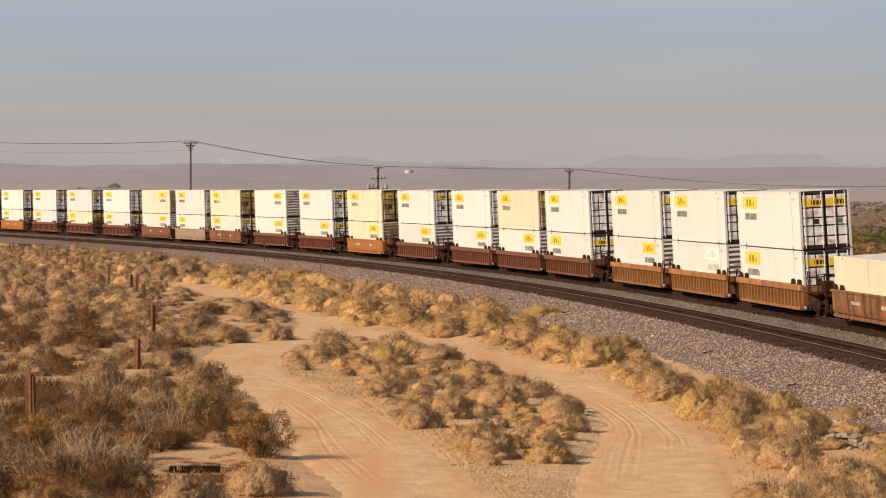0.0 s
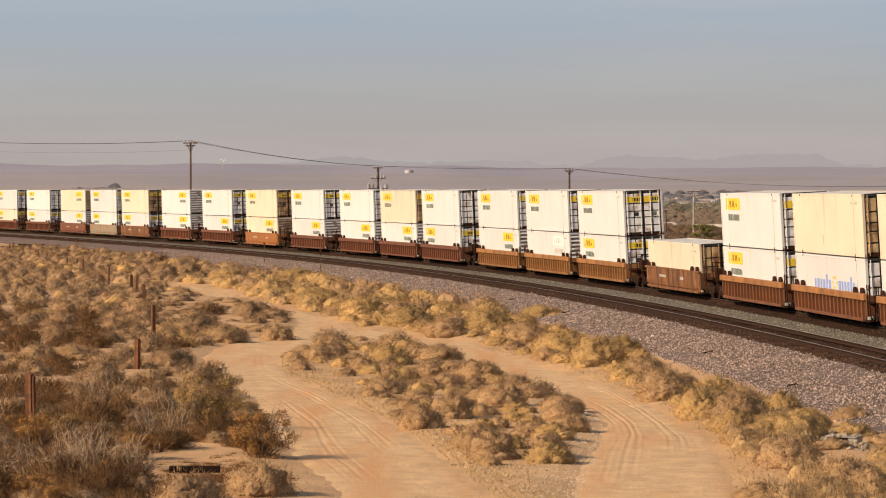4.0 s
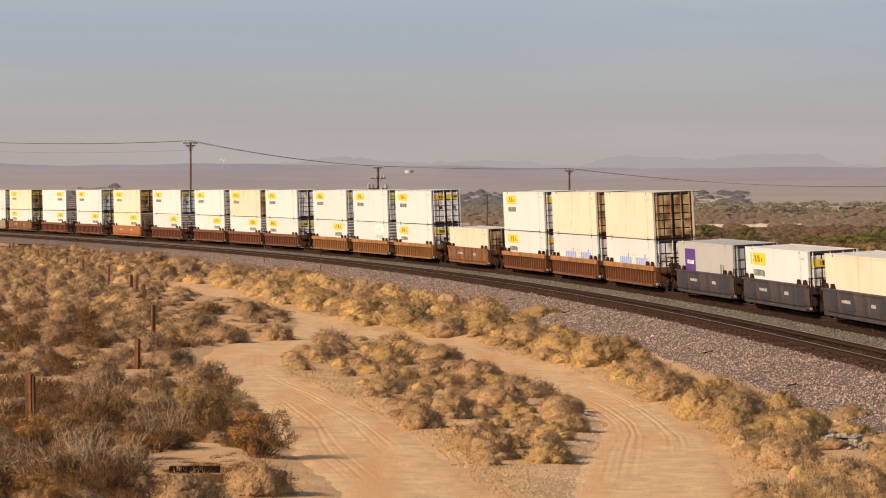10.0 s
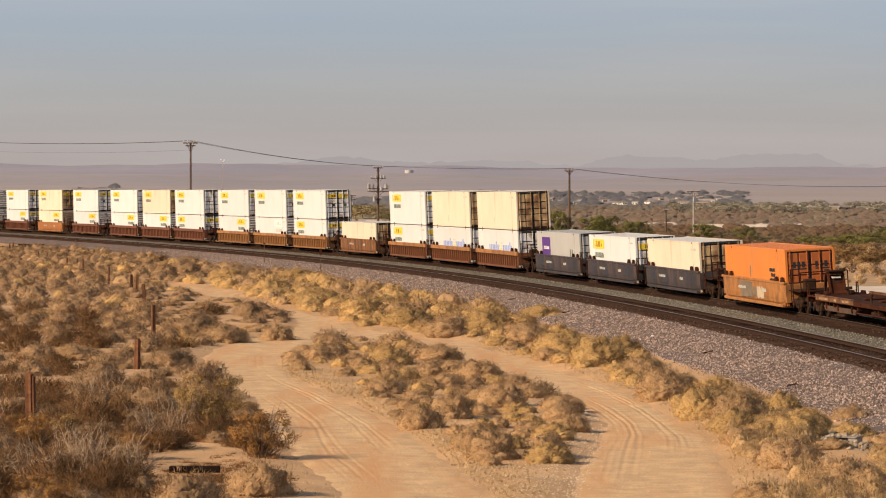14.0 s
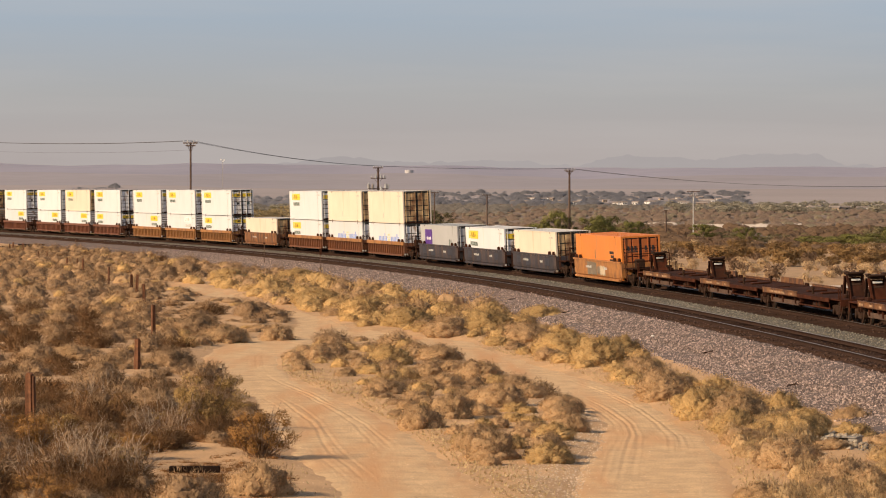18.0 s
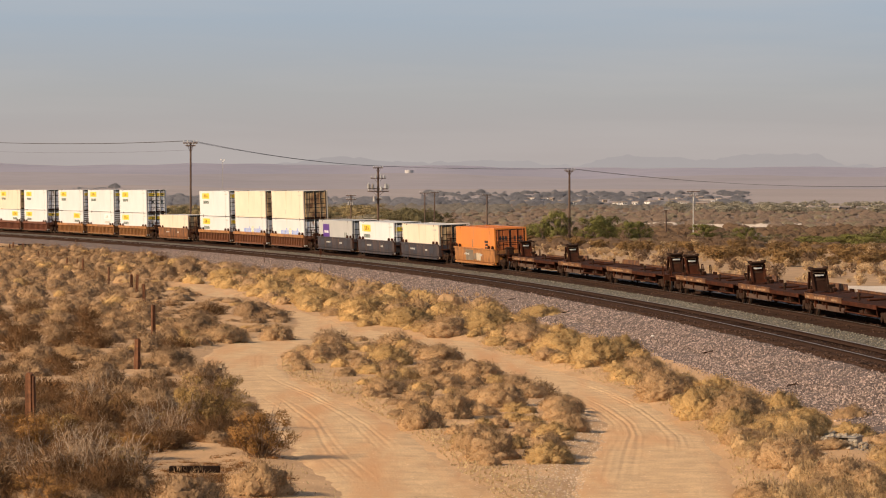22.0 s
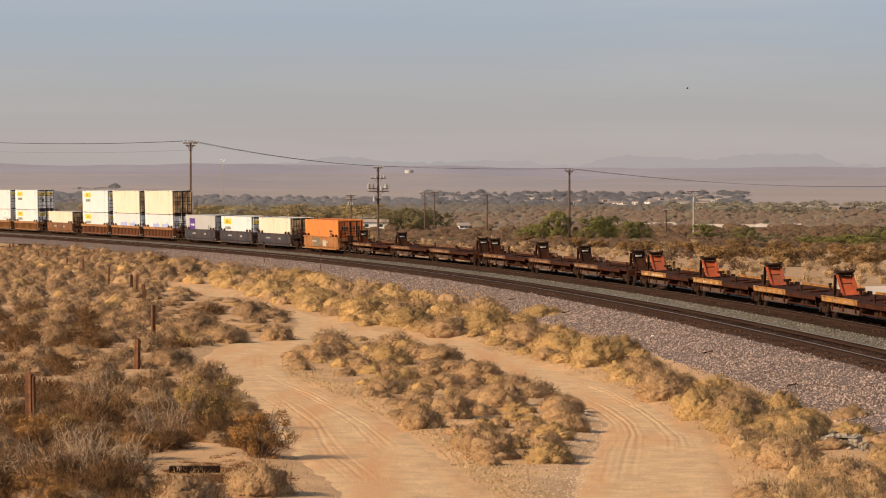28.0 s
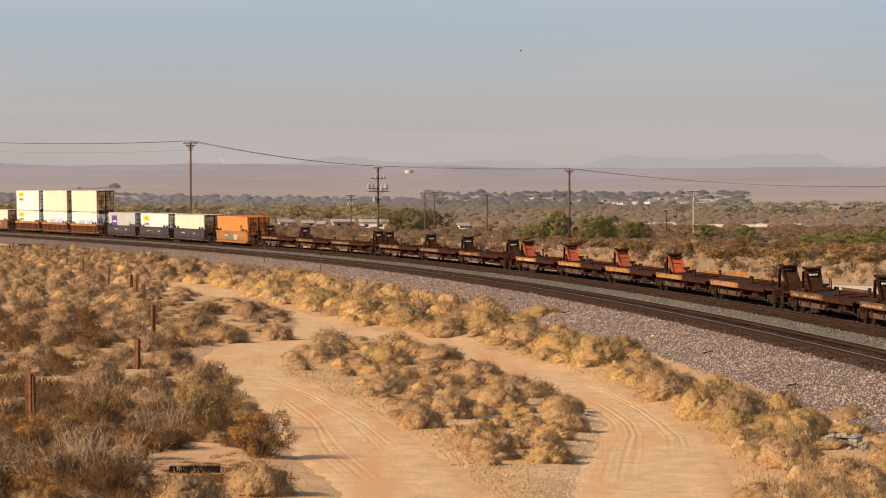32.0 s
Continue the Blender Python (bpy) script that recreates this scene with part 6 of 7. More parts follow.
# ---- small things by the line ----
def old_tie(x, y, turn, length=2.4, tilt=0.0, lift=0.0, deep=0.18):
    bm = bmesh.new()
    box(bm, -length / 2, length / 2, -0.115, 0.115, 0.0, deep, bevel=0.02)
    ob = finish("old_tie", bm, M["old_timber"])
    ob.matrix_basis = pose(x, y, float(ground_z(x, y)) - 0.02 + lift, tilt, 0, turn)
    return tagged(ob, "discarded dark timber railway tie on the ground", "railway tie", "discarded ties")


old_tie(-6.6, 92.6, 2, 1.35, 0, -0.03, 0.23)
for k, (dx, dy, a, z) in enumerate(((0, 0, 10, 0), (1.4, 2, -6, 0), (-1.2, 1, 22, 0), (0.3, 0.4, 4, 0.19), (1.1, 1.2, -14, 0.19), (2.8, 3.0, 30, 0), (-2.6, 0.5, -3, 0))):
    old_tie(-54.2 + dx, 452.0 + dy * 2, a, 2.5, 0, z)


def culvert(x, y):
    root = tagged(empty("concrete_culvert"), "small grey concrete culvert with a dark mouth", "culvert")
    bm = bmesh.new()
    for a in ((-0.75, -0.32, -0.45, 0.45, 0, 0.42), (0.32, 0.75, -0.45, 0.45, 0, 0.42)):
        box(bm, *a, bevel=0.02)
    box(bm, -0.32, 0.32, 0.2, 0.45, 0, 0.42)
    cm = mat("weathered_concrete", (0.29, 0.26, 0.225), 0.9, var=0.2, scale=3, bump=0.5)
    part("headwall", bm, cm, root)
    bm = bmesh.new()
    box(bm, -0.8, 0.8, -0.5, 0.5, 0.42, 0.52, bevel=0.02)
    part("slab", bm, cm, root)
    root.matrix_basis = pose(x, y, float(ground_z(x, y)) - 0.03, 0, 0, -24)
    root.scale = (0.6, 0.7, 0.36)


culvert(11.78, 102.2)


def rubble(x, y, n, seed):
    """Pale broken concrete and stones heaped round the culvert."""
    r = np.random.RandomState(seed)
    px, py = x + 0.1 + 0.6 * r.randn(n), y + 1.2 + 1.7 * r.randn(n)
    size = 0.03 + 0.07 * r.rand(n) ** 2
    on_slab = (np.abs(px - x) < 0.45) & (np.abs(py - y) < 0.3)
    c = np.stack([px, py, ground_z(px, py) + size * 0.25 + 0.15 * on_slab], 1)
    octa = np.array([(1, 0, 0), (-1, 0, 0), (0, 1, 0), (0, -1, 0), (0, 0, 0.8), (0, 0, -0.8)], float)
    v = c[:, None] + octa[None] * (0.6 + 0.8 * r.rand(n, 6, 1)) * size[:, None, None]
    f = np.array([(0, 2, 4), (2, 1, 4), (1, 3, 4), (3, 0, 4), (2, 0, 5), (0, 3, 5)])
    ob = raw("culvert_rubble", v.reshape(-1, 3), (f[None] + 6 * np.arange(n)[:, None, None]).reshape(-1, 3), mat("pale_rubble", (0.38, 0.30, 0.21), 0.95, var=0.25, scale=5, island=0.4))
    tagged(ob, "pale broken concrete rubble round the culvert", "rubble", kind="stuff")


rubble(11.78, 102.2, 900, 61)


def marker_post(s, o, h, plate):
    """A thin steel lineside post with a small plate."""
    p = along(np.array([s]), np.array([o]), np.array([float(bed_height(o))]))[0]
    root = tagged(empty("marker_post"), "thin dull grey steel lineside marker post", "marker post", "lineside posts")
    bm = bmesh.new()
    rod(bm, (0, 0, -0.3), (0, 0, h), 0.032, 6)
    part("post", bm, M["pole_wood"], root)
    bm = bmesh.new()
    box(bm, -0.1, 0.1, -0.03, 0.03, h - plate, h, bevel=0.01)
    part("plate", bm, M["rust"], root)
    root.matrix_basis = pose(*p)


marker_post(135.0, 9.3, 2.1, 0.55)
marker_post(169.0, 8.6, 2.0, 0.12)


def scrap(px, py, z, kind, turn):
    """A scrap of litter or a stick lying on the ballast's foot, by its bearing."""
    d = (6.174 - z) * 6174 / (py - 336)
    x = (px - 784) / 6174 * d
    off = float(offset_from_track(x, d))
    zz = float(bed_height(off)) if off < 12.5 else float(ground_z(x, d))
    bm = bmesh.new()
    if kind == "paper":
        box(bm, -0.09, 0.09, -0.06, 0.06, 0.03, 0.09, bevel=0.02, top=(0.04, -0.05))
        ob = finish("litter_scrap", bm, M["white_ink"])
        tagged(ob, "crumpled white scrap of litter on ballast", "litter", "litter by the line")
    else:
        rod(bm, (-0.2, 0, 0.03), (0.08, 0.05, 0.07), 0.03, 6, 0.028)
        rod(bm, (0.08, 0.05, 0.07), (0.3, -0.04, 0.14), 0.028, 6, 0.015)
        rod(bm, (-0.1, 0.03, 0.07), (0.12, -0.3, 0.1), 0.025, 5, 0.012)
        ob = finish("dead_branch", bm, M["tie"])
        tagged(ob, "dark dead branch lying on ballast stones", "branch", "litter by the line")
    ob.matrix_basis = pose(x, d, zz, 0, 0, turn)


scrap(1155, 594, -1.0, "paper", 20)
for px, py, turn in ((1252, 634, 30), (1000, 563, 15), (1400, 690, 40), (905, 540, 10)):
    scrap(px, py, -1.3, "branch", turn)


# ---- poles and wires ----
def power_pole(x, y, top, base, arms, wood="pole_wood", r=0.16, gear=()):
    """A timber pole with crossarms at (height below the top, length) and insulators."""
    root = tagged(empty("utility_pole"), "weathered timber utility pole with crossarms" if wood == "pole_wood" else "pale steel utility pole with crossarms", "utility pole", "utility poles")
    h = top - base
    bm = bmesh.new()
    rod(bm, (0, 0, -0.8), (0, 0, h), r, 9, r * 0.72)
    part("pole", bm, M[wood], root)
    for dz, ln in arms:
        bm = bmesh.new()
        z = h - dz
        box(bm, -ln / 2, ln / 2, -r - 0.12, -r, z - 0.08, z + 0.08, bevel=0.01)
        for s in (-1, 1):
            rod(bm, (s * ln * 0.28, -r - 0.06, z - 0.05), (s * 0.08, -r * 0.6, z - 0.75), 0.025, 5)
        arm = part("crossarm", bm, M["pole_wood"], root)
        for u in (-0.46, -0.2, 0.2, 0.46):
            bm = bmesh.new()
            rod(bm, (u * ln, -r - 0.06, z + 0.08), (u * ln, -r - 0.06, z + 0.2), 0.035, 6)
            rod(bm, (u * ln, -r - 0.06, z + 0.2), (u * ln, -r - 0.06, z + 0.32), 0.075, 8)
            part("insulator", bm, M["ceramic"], arm)
    for gx_, gz_, gr, gh in gear:
        bm = bmesh.new()
        rod(bm, (gx_, -r - 0.3, h - gz_), (gx_, -r - 0.3, h - gz_ + gh), gr, 10)
        rod(bm, (gx_, -r - 0.3, h - gz_ + gh), (gx_, -r - 0.3, h - gz_ + gh + 0.25), 0.06, 6)
        part("transformer", bm, M["steel_grey"], root)
    root.matrix_basis = pose(x, y, base, 0, 0, 0)
    return root


P0, P1, P2, P3, P4 = (-78.0, 470.0, 13.4), (-32.9, 455.0, 12.35), (-10.4, 560.0, 9.77), (23.2, 640.0, 9.87), (112.0, 720.0, 7.6)
power_pole(P1[0], P1[1], P1[2], -2.3, [(0.1, 1.9), (0.45, 1.3)], r=0.16)
power_pole(P2[0], P2[1], P2[2], -3.3, [(0.1, 1.6), (1.75, 2.4), (3.45, 3.2), (3.85, 3.4), (5.1, 1.1)], r=0.22, gear=[(-1.5, 3.4, 0.24, 0.7), (1.25, 3.4, 0.24, 0.7), (-0.6, 5.5, 0.26, 0.8), (0.5, 3.7, 0.2, 0.5), (-0.85, 3.4, 0.2, 0.6), (1.65, 3.4, 0.16, 0.5), (-0.4, 1.75, 0.14, 0.4), (0.45, 1.75, 0.14, 0.4), (0.95, 1.75, 0.12, 0.4)])
power_pole(P3[0], P3[1], P3[2], -3.6, [(0.1, 2.0), (0.35, 1.4)], r=0.24)
power_pole(-21.5, 815.0, 4.95, -3.7, [(0.1, 2.4), (1.1, 2.4)], r=0.18, gear=[(-0.5, 2.4, 0.25, 0.7), (0.45, 2.4, 0.25, 0.7), (0.0, 2.4, 0.22, 0.7)])
power_pole(-4.1, 790.0, 5.5, -3.7, [(0.1, 2.4)], r=0.16)
power_pole(-1.95, 805.0, 5.6, -3.7, [(0.1, 1.9)], r=0.16)
power_pole(9.6, 760.0, 5.1, -3.7, [(0.1, 2.2)], r=0.17)
power_pole(45.9, 718.0, 2.0, -3.7, [(0.1, 0.9)], r=0.17)
M["pale_steel"] = mat("pale_galvanised_steel", (0.5, 0.46, 0.42), 0.6, 0.2)
power_pole(50.3, 701.0, 5.9, -3.7, [(0.1, 2.5), (1.0, 2.0)], "pale_steel", 0.15, gear=[(0.1, 1.9, 0.16, 0.7)])


def wire(a, b, sag, dx=0.0, r=0.03):
    n = 28
    u = np.linspace(0, 1, n)
    p = np.stack([a[0] + dx + (b[0] - a[0]) * u, a[1] - 0.2 + (b[1] - a[1]) * u, a[2] + 0.2 + (b[2] - a[2]) * u - 4 * sag * u * (1 - u)], 1)
    v = np.concatenate([p + np.array([0, 0, r]), p + np.array([r, 0, -r * 0.6]), p + np.array([-r, 0, -r * 0.6])])
    i = np.arange(n - 1)
    f = np.concatenate([np.stack([i + k * n, i + k * n + 1, i + ((k + 1) % 3) * n + 1, i + ((k + 1) % 3) * n], 1) for k in range(3)])
    ob = raw("power_line", v, f, M["wire"])
    return tagged(ob, "dark sagging overhead power line", "power line", "overhead lines")


for a, b, sag in ((P0, P1, 0.75), (P1, P2, 0.55), (P2, P3, 0.25), (P3, P4, 2.0)):
    for dx, ds in ((-0.3, 0.0), (0.3, 0.03)):
        wire(a, b, sag + ds, dx)
wire((P0[0], P0[1], P0[2] - 1.2), (P1[0], P1[1], P1[2] - 1.2), 0.75, 0.0, 0.012)
    
# ---- scrub and trees beyond the line ----
M["scrub_1"] = leafy("brown_scrub", (0.225, 0.145, 0.09), island=0.05, trans=0.4)
M["scrub_2"] = leafy("olive_scrub", (0.225, 0.175, 0.09), island=0.12, trans=0.4)
M["scrub_3"] = leafy("pale_tan_scrub", (0.56, 0.40, 0.23), trans=0.45)
M["tree_green"] = leafy("yellow_green_leaves", (0.185, 0.172, 0.056), island=0.2)
M["tree_dark"] = leafy("dark_green_leaves", (0.185, 0.155, 0.08), island=0.15)
M["tree_gold"] = leafy("autumn_gold_leaves", (0.36, 0.275, 0.14), island=0.12)
# grey-green leaf colour with distance haze mixed in
M["tree_hazed"] = leafy("haze_paled_grey_green_leaves", (0.335, 0.30, 0.225), island=0.12)
M["bark"] = mat("grey_brown_bark", (0.14, 0.1, 0.07), 0.9, var=0.3, scale=6, bump=0.5)
far_rng = random.Random(91)


def far_rows(n, y0, y1, x_lo, x_hi, r0, r1, p=1.3, keep=None, tall=(0.8, 0.5)):
    rows = []
    while len(rows) < n:
        y = y0 + (y1 - y0) * far_rng.random() ** p
        x = y * (x_lo + (x_hi - x_lo) * far_rng.random())
        if float(offset_from_track(x, y)) > -7.5 or (keep and not keep(x, y)):
            continue
        r = r0 + (r1 - r0) * far_rng.random() ** 1.8
        rows.append((x, y, r, r * (tall[0] + tall[1] * far_rng.random()), far_rng.randrange(60), far_rng.random() * 6.28))
    return rows


PAD = (26.0, 48.0, 268.0, 300.0)


def off_pad(x, y):
    return not (PAD[0] - 1 < x < PAD[1] and PAD[2] - 8 < y < PAD[3] + 2)


brush_cover("scrub_cover", far_rows(620, 205, 600, -0.08, 0.15, 0.4, 1.1, 1.0, off_pad), "H", 300, "pale dry scrub on sand beyond the tracks", M["scrub_3"], nu=14, nv=6)
brush_cover("scrub_cover", far_rows(330, 300, 760, -0.08, 0.15, 0.6, 1.5, 0.8, off_pad), "H", 300, "brown desert scrub beyond the tracks", M["scrub_1"], nu=14, nv=6)
# Far scrub colours are shifted towards the haze, farther off than scrub_1 and scrub_2.
M["scrub_far"] = leafy("haze_paled_brown_scrub", (0.36, 0.262, 0.195), island=0.05, trans=0.45)
M["scrub_olive"] = leafy("haze_paled_olive_scrub", (0.33, 0.272, 0.19), island=0.05, trans=0.45)
brush_cover("scrub_cover", far_rows(2500, 520, 900, -0.14, 0.15, 0.9, 2.6, 1.0, None, (0.45, 0.4)), "A", 50, "dense brown scrub across the flats", M["scrub_1"], nu=12, nv=5, plain=0.6)
brush_cover("scrub_cover", far_rows(380, 560, 900, -0.14, 0.15, 0.8, 1.9, 1.0, None, (0.45, 0.4)), "A", 50, "olive scrub across the flats", M["scrub_2"], nu=12, nv=5, plain=0.6)
brush_cover("scrub_cover", far_rows(3600, 860, 2100, -0.14, 0.15, 1.0, 3.0, 1.0, None, (0.45, 0.4)), "A", 26, "haze-pale brown scrub far across the flats", M["scrub_far"], nu=10, nv=4, plain=0.75)
brush_cover("scrub_cover", far_rows(900, 900, 2000, -0.14, 0.15, 1.0, 2.9, 1.0, None, (0.45, 0.4)), "A", 26, "haze-pale olive scrub far across the flats", M["scrub_olive"], nu=10, nv=4, plain=0.75)


def tree_mesh(seed, leaves, leafmat, spreadk=1.0):
    """A unit tree, one metre high: tapered trunk with limbs and a loose crown."""
    rs = np.random.RandomState(seed)
    n = 44
    an, rr = rs.rand(n) * 6.283, rs.rand(n) ** 0.6
    z = 0.1 + 0.76 * rs.rand(n)
    wide = 0.52 * spreadk * np.sqrt(np.clip(1 - ((z - 0.4) / 0.56) ** 2, 0.05, 1))
    cl = np.stack([np.cos(an) * rr * wide, np.sin(an) * rr * wide, z], 1)
    lv, lf, ln = leaf_cloud(rs, leaves, cl, 0.08 + 0.09 * rs.rand(n), 0.055 * (1800 / leaves) ** 0.3, thin=0.3, centre=(0, 0, 0.4))
    bm = bmesh.new()
    rod(bm, (0, 0, -0.03), (0.01, 0.0, 0.3), 0.035, 7, 0.024)
    for k in range(9):
        c = cl[k]
        m = (c[0] * 0.45, c[1] * 0.45, 0.28 + (c[2] - 0.28) * 0.5 if c[2] > 0.3 else 0.25)
        rod(bm, (0.005, 0, 0.18 + 0.012 * k), m, 0.018, 5, 0.011)
        rod(bm, m, tuple(c), 0.011, 5, 0.004)
    tr = finish("trunk", bm, M["bark"])
    cr = raw("crown", lv, lf, M[leafmat], normals=ln)
    out = (tr.data, cr.data)
    bpy.data.objects.remove(tr)
    bpy.data.objects.remove(cr)
    return out


TREES = {k: [tree_mesh(200 + 7 * i + j, 5200 if j == 0 else 1800, k, 1.25) for i in range(4)] for j, k in enumerate(("tree_green", "tree_dark", "tree_gold", "tree_hazed"))}
TREE_WORDS = {"tree_green": "yellow-green leafy tree standing in desert scrub", "tree_dark": "dark green bushy tree on the flats",
              "tree_gold": "autumn-gold leafy tree in a distant grove", "tree_hazed": "haze-pale grey-green tree near distant houses"}


def tree(x, y, h, wide, kind, pick):
    root = tagged(empty("tree"), TREE_WORDS[kind], "tree", "trees on the flats")
    for nm, me in zip(("trunk", "crown"), TREES[kind][pick % 4]):
        ob = new(nm, me)
        ob.parent = root
    root.matrix_basis = Matrix.LocRotScale((x, y, float(ground_z(x, y)) - 0.1), Euler((0, 0, pick * 1.7)), (wide / 1.1, wide / 1.1, h))


def px_tree(px, d, w, h, kind, pick):
    """Place a tree by its bearing and distance; sizes in metres."""
    tree((px - 784) / 6174 * d, d, h * 1.2, w, kind, pick)


for px, d, w, h, kind in ((985, 640, 5.0, 5.2, "tree_green"), (1002, 650, 3.6, 4.4, "tree_dark"), (1048, 640, 5.5, 4.4, "tree_green"), (1070, 645, 5.5, 4.7, "tree_green"), (1112, 650, 4.5, 3.5, "tree_green"), (1132, 655, 4.5, 3.5, "tree_green"),
                          (955, 640, 4.5, 3.2, "tree_green"), (930, 650, 3.5, 2.6, "tree_green"), (1245, 660, 5.0, 3.0, "tree_green"), (1320, 640, 4.6, 2.6, "tree_green"),
                          (1470, 580, 7.0, 1.9, "tree_green"), (1500, 575, 7.0, 2.2, "tree_green"), (1530, 570, 7.0, 2.4, "tree_green"), (1556, 580, 7.0, 3.4, "tree_dark"), (1590, 575, 8.0, 3.6, "tree_green"), (1435, 600, 6.0, 1.7, "tree_green"), (1375, 640, 6.0, 1.6, "tree_dark"), (1285, 660, 6.0, 1.8, "tree_dark")):
    px_tree(px, d, w, h, kind, int(px))
for k in range(16):                                                  # dark grove behind the pole line
    px_tree(690 + 92 * far_rng.random(), 840 + 60 * far_rng.random(), 5 + 2.5 * far_rng.random(), 3.4 + 1.8 * far_rng.random(), "tree_dark", far_rng.randrange(40))
for k in range(95):                                                  # autumn groves on the flats
    u = far_rng.random()
    px_tree(-20 + 720 * far_rng.random(), 1020 + 520 * far_rng.random(), 6 + 6 * far_rng.random(), 2.6 + 2.2 * far_rng.random(), "tree_gold" if u < 0.5 else "tree_hazed" if u < 0.8 else "tree_dark", far_rng.randrange(40))
for k in range(60):
    px_tree(1180 + 420 * far_rng.random(), 1500 + 700 * far_rng.random(), 6 + 5 * far_rng.random(), 2.4 + 2.2 * far_rng.random(), "tree_hazed", far_rng.randrange(40))


def grove(name, n, px0, px1, d0, d1, h0, h1, material, label, girth=(0.9, 0.9)):
    """A far belt of trees, too many to count."""
    V, F, N, base = [], [], [], 0
    pool = []
    for k in range(6):
        lv, lf, _, _, ln = bush_shape("A", 700 + k, 36, 11, 5, 0.8)
        pool.append((lv * np.array([0.62, 0.62, 0.95]), lf, ln))
    for i in range(n):
        d = d0 + (d1 - d0) * far_rng.random()
        x = (px0 + (px1 - px0) * far_rng.random() - 784) / 6174 * d
        h = h0 + (h1 - h0) * far_rng.random() ** 2.2
        wide = girth[0] + girth[1] * far_rng.random()
        lv, lf, ln = pool[i % 6]
        V.append(lv * np.array([h * wide, h * 1.1, h]) + np.array([x, d, float(ground_z(x, d)) - 0.1]))
        F.append(lf + base)
        N.append(ln)
        base += len(lv)
    return tagged(raw(name, np.concatenate(V), np.concatenate(F), material, normals=np.concatenate(N)), label, "trees", kind="stuff")


# Both belts have the haze painted into their leaf colour.
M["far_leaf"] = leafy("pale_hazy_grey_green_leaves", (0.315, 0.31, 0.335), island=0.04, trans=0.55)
M["mid_leaf"] = leafy("haze_paled_olive_leaves", (0.345, 0.305, 0.26), island=0.06, trans=0.5)
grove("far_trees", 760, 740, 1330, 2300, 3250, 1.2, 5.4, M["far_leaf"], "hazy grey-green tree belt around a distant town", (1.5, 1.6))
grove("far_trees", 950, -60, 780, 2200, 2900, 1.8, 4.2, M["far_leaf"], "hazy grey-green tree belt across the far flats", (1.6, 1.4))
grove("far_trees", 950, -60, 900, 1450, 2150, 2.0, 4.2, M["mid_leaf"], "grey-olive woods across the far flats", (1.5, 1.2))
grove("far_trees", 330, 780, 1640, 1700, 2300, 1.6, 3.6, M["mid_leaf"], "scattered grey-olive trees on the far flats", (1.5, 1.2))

grove("far_trees", 22, 130, 216, 3180, 3320, 1.5, 3.0, M["far_leaf"], "hazy trees on a far rise")
grove("far_trees", 4, 194, 209, 3300, 3340, 4.5, 6.5, M["far_leaf"], "taller hazy trees on a far rise")


def radio_mast(x, y, top):
    """A slim far mast with pale drum aerials at its head."""
    base = float(ground_z(x, y))
    root = tagged(empty("radio_mast"), "slim pale radio mast on the far plain", "mast")
    bm = bmesh.new()
    rod(bm, (0, 0, -0.5), (0, 0, top - base), 0.3, 6, 0.16)
    part("mast", bm, M["far_metal"], root)
    for dx, dz in ((-1.3, 0.6), (1.4, 0.2), (0.2, -0.8)):
        bm = bmesh.new()
        rod(bm, (dx, -0.6, top - base + dz), (dx, -0.2, top - base + dz), 0.62, 10)
        rod(bm, (dx, -0.2, top - base + dz), (0, 0, top - base + dz - 0.3), 0.1, 5)
        part("drum_aerial", bm, M["house_white"], root, "white drum aerial")
    root.matrix_basis = pose(x, y, base)


M["house_white"] = mat("white_stucco", (0.75, 0.72, 0.68), 0.8, var=0.08, scale=0.6, rnd=0.15)
# steel colour paled to stand for the haze before the mast
M["far_metal"] = mat("haze_pale_galvanised_steel", (0.34, 0.31, 0.3), 0.8)
radio_mast((394 - 784) / 6174 * 2900, 2900, 6.17 + 52 / 6174 * 2900)

# larger brown bushes on the sand beyond the line
for px, d, r, h in ((1276, 400, 2.3, 2.0), (1393, 390, 2.3, 2.1), (1112, 470, 2.2, 1.9), (1180, 460, 1.9, 1.5), (1530, 380, 1.9, 1.6), (1470, 400, 1.5, 1.2), (1330, 455, 1.9, 1.5), (1445, 460, 2.2, 1.6),
                    (1225, 500, 2.2, 1.7), (1380, 520, 2.4, 1.6), (1060, 520, 1.9, 1.5), (1298, 420, 2.2, 1.9), (1420, 415, 2.4, 2.0), (1500, 430, 2.2, 1.9), (1365, 440, 1.8, 1.6), (1550, 425, 2.2, 1.8),
                    (1140, 500, 2.0, 1.7), (1255, 445, 1.9, 1.7), (1020, 540, 2.2, 1.7), (985, 560, 2.2, 1.6), (1490, 500, 2.4, 1.6), (1310, 530, 2.4, 1.6), (1200, 530, 2.3, 1.5), (1440, 540, 2.4, 1.5), (1535, 520, 2.4, 1.6), (930, 580, 2.2, 1.5)):
    shrub((px - 784) / 6174 * d, d, r * 1.2, h, "H", int(px), px * 0.7)

# ---- distant houses ----
M["house_roof"] = mat("brown_weathered_roof", (0.27, 0.22, 0.19), 0.9, var=0.15, rnd=0.3)
M["house_tan"] = mat("tan_stucco", (0.42, 0.32, 0.24), 0.85, var=0.1, rnd=0.2)


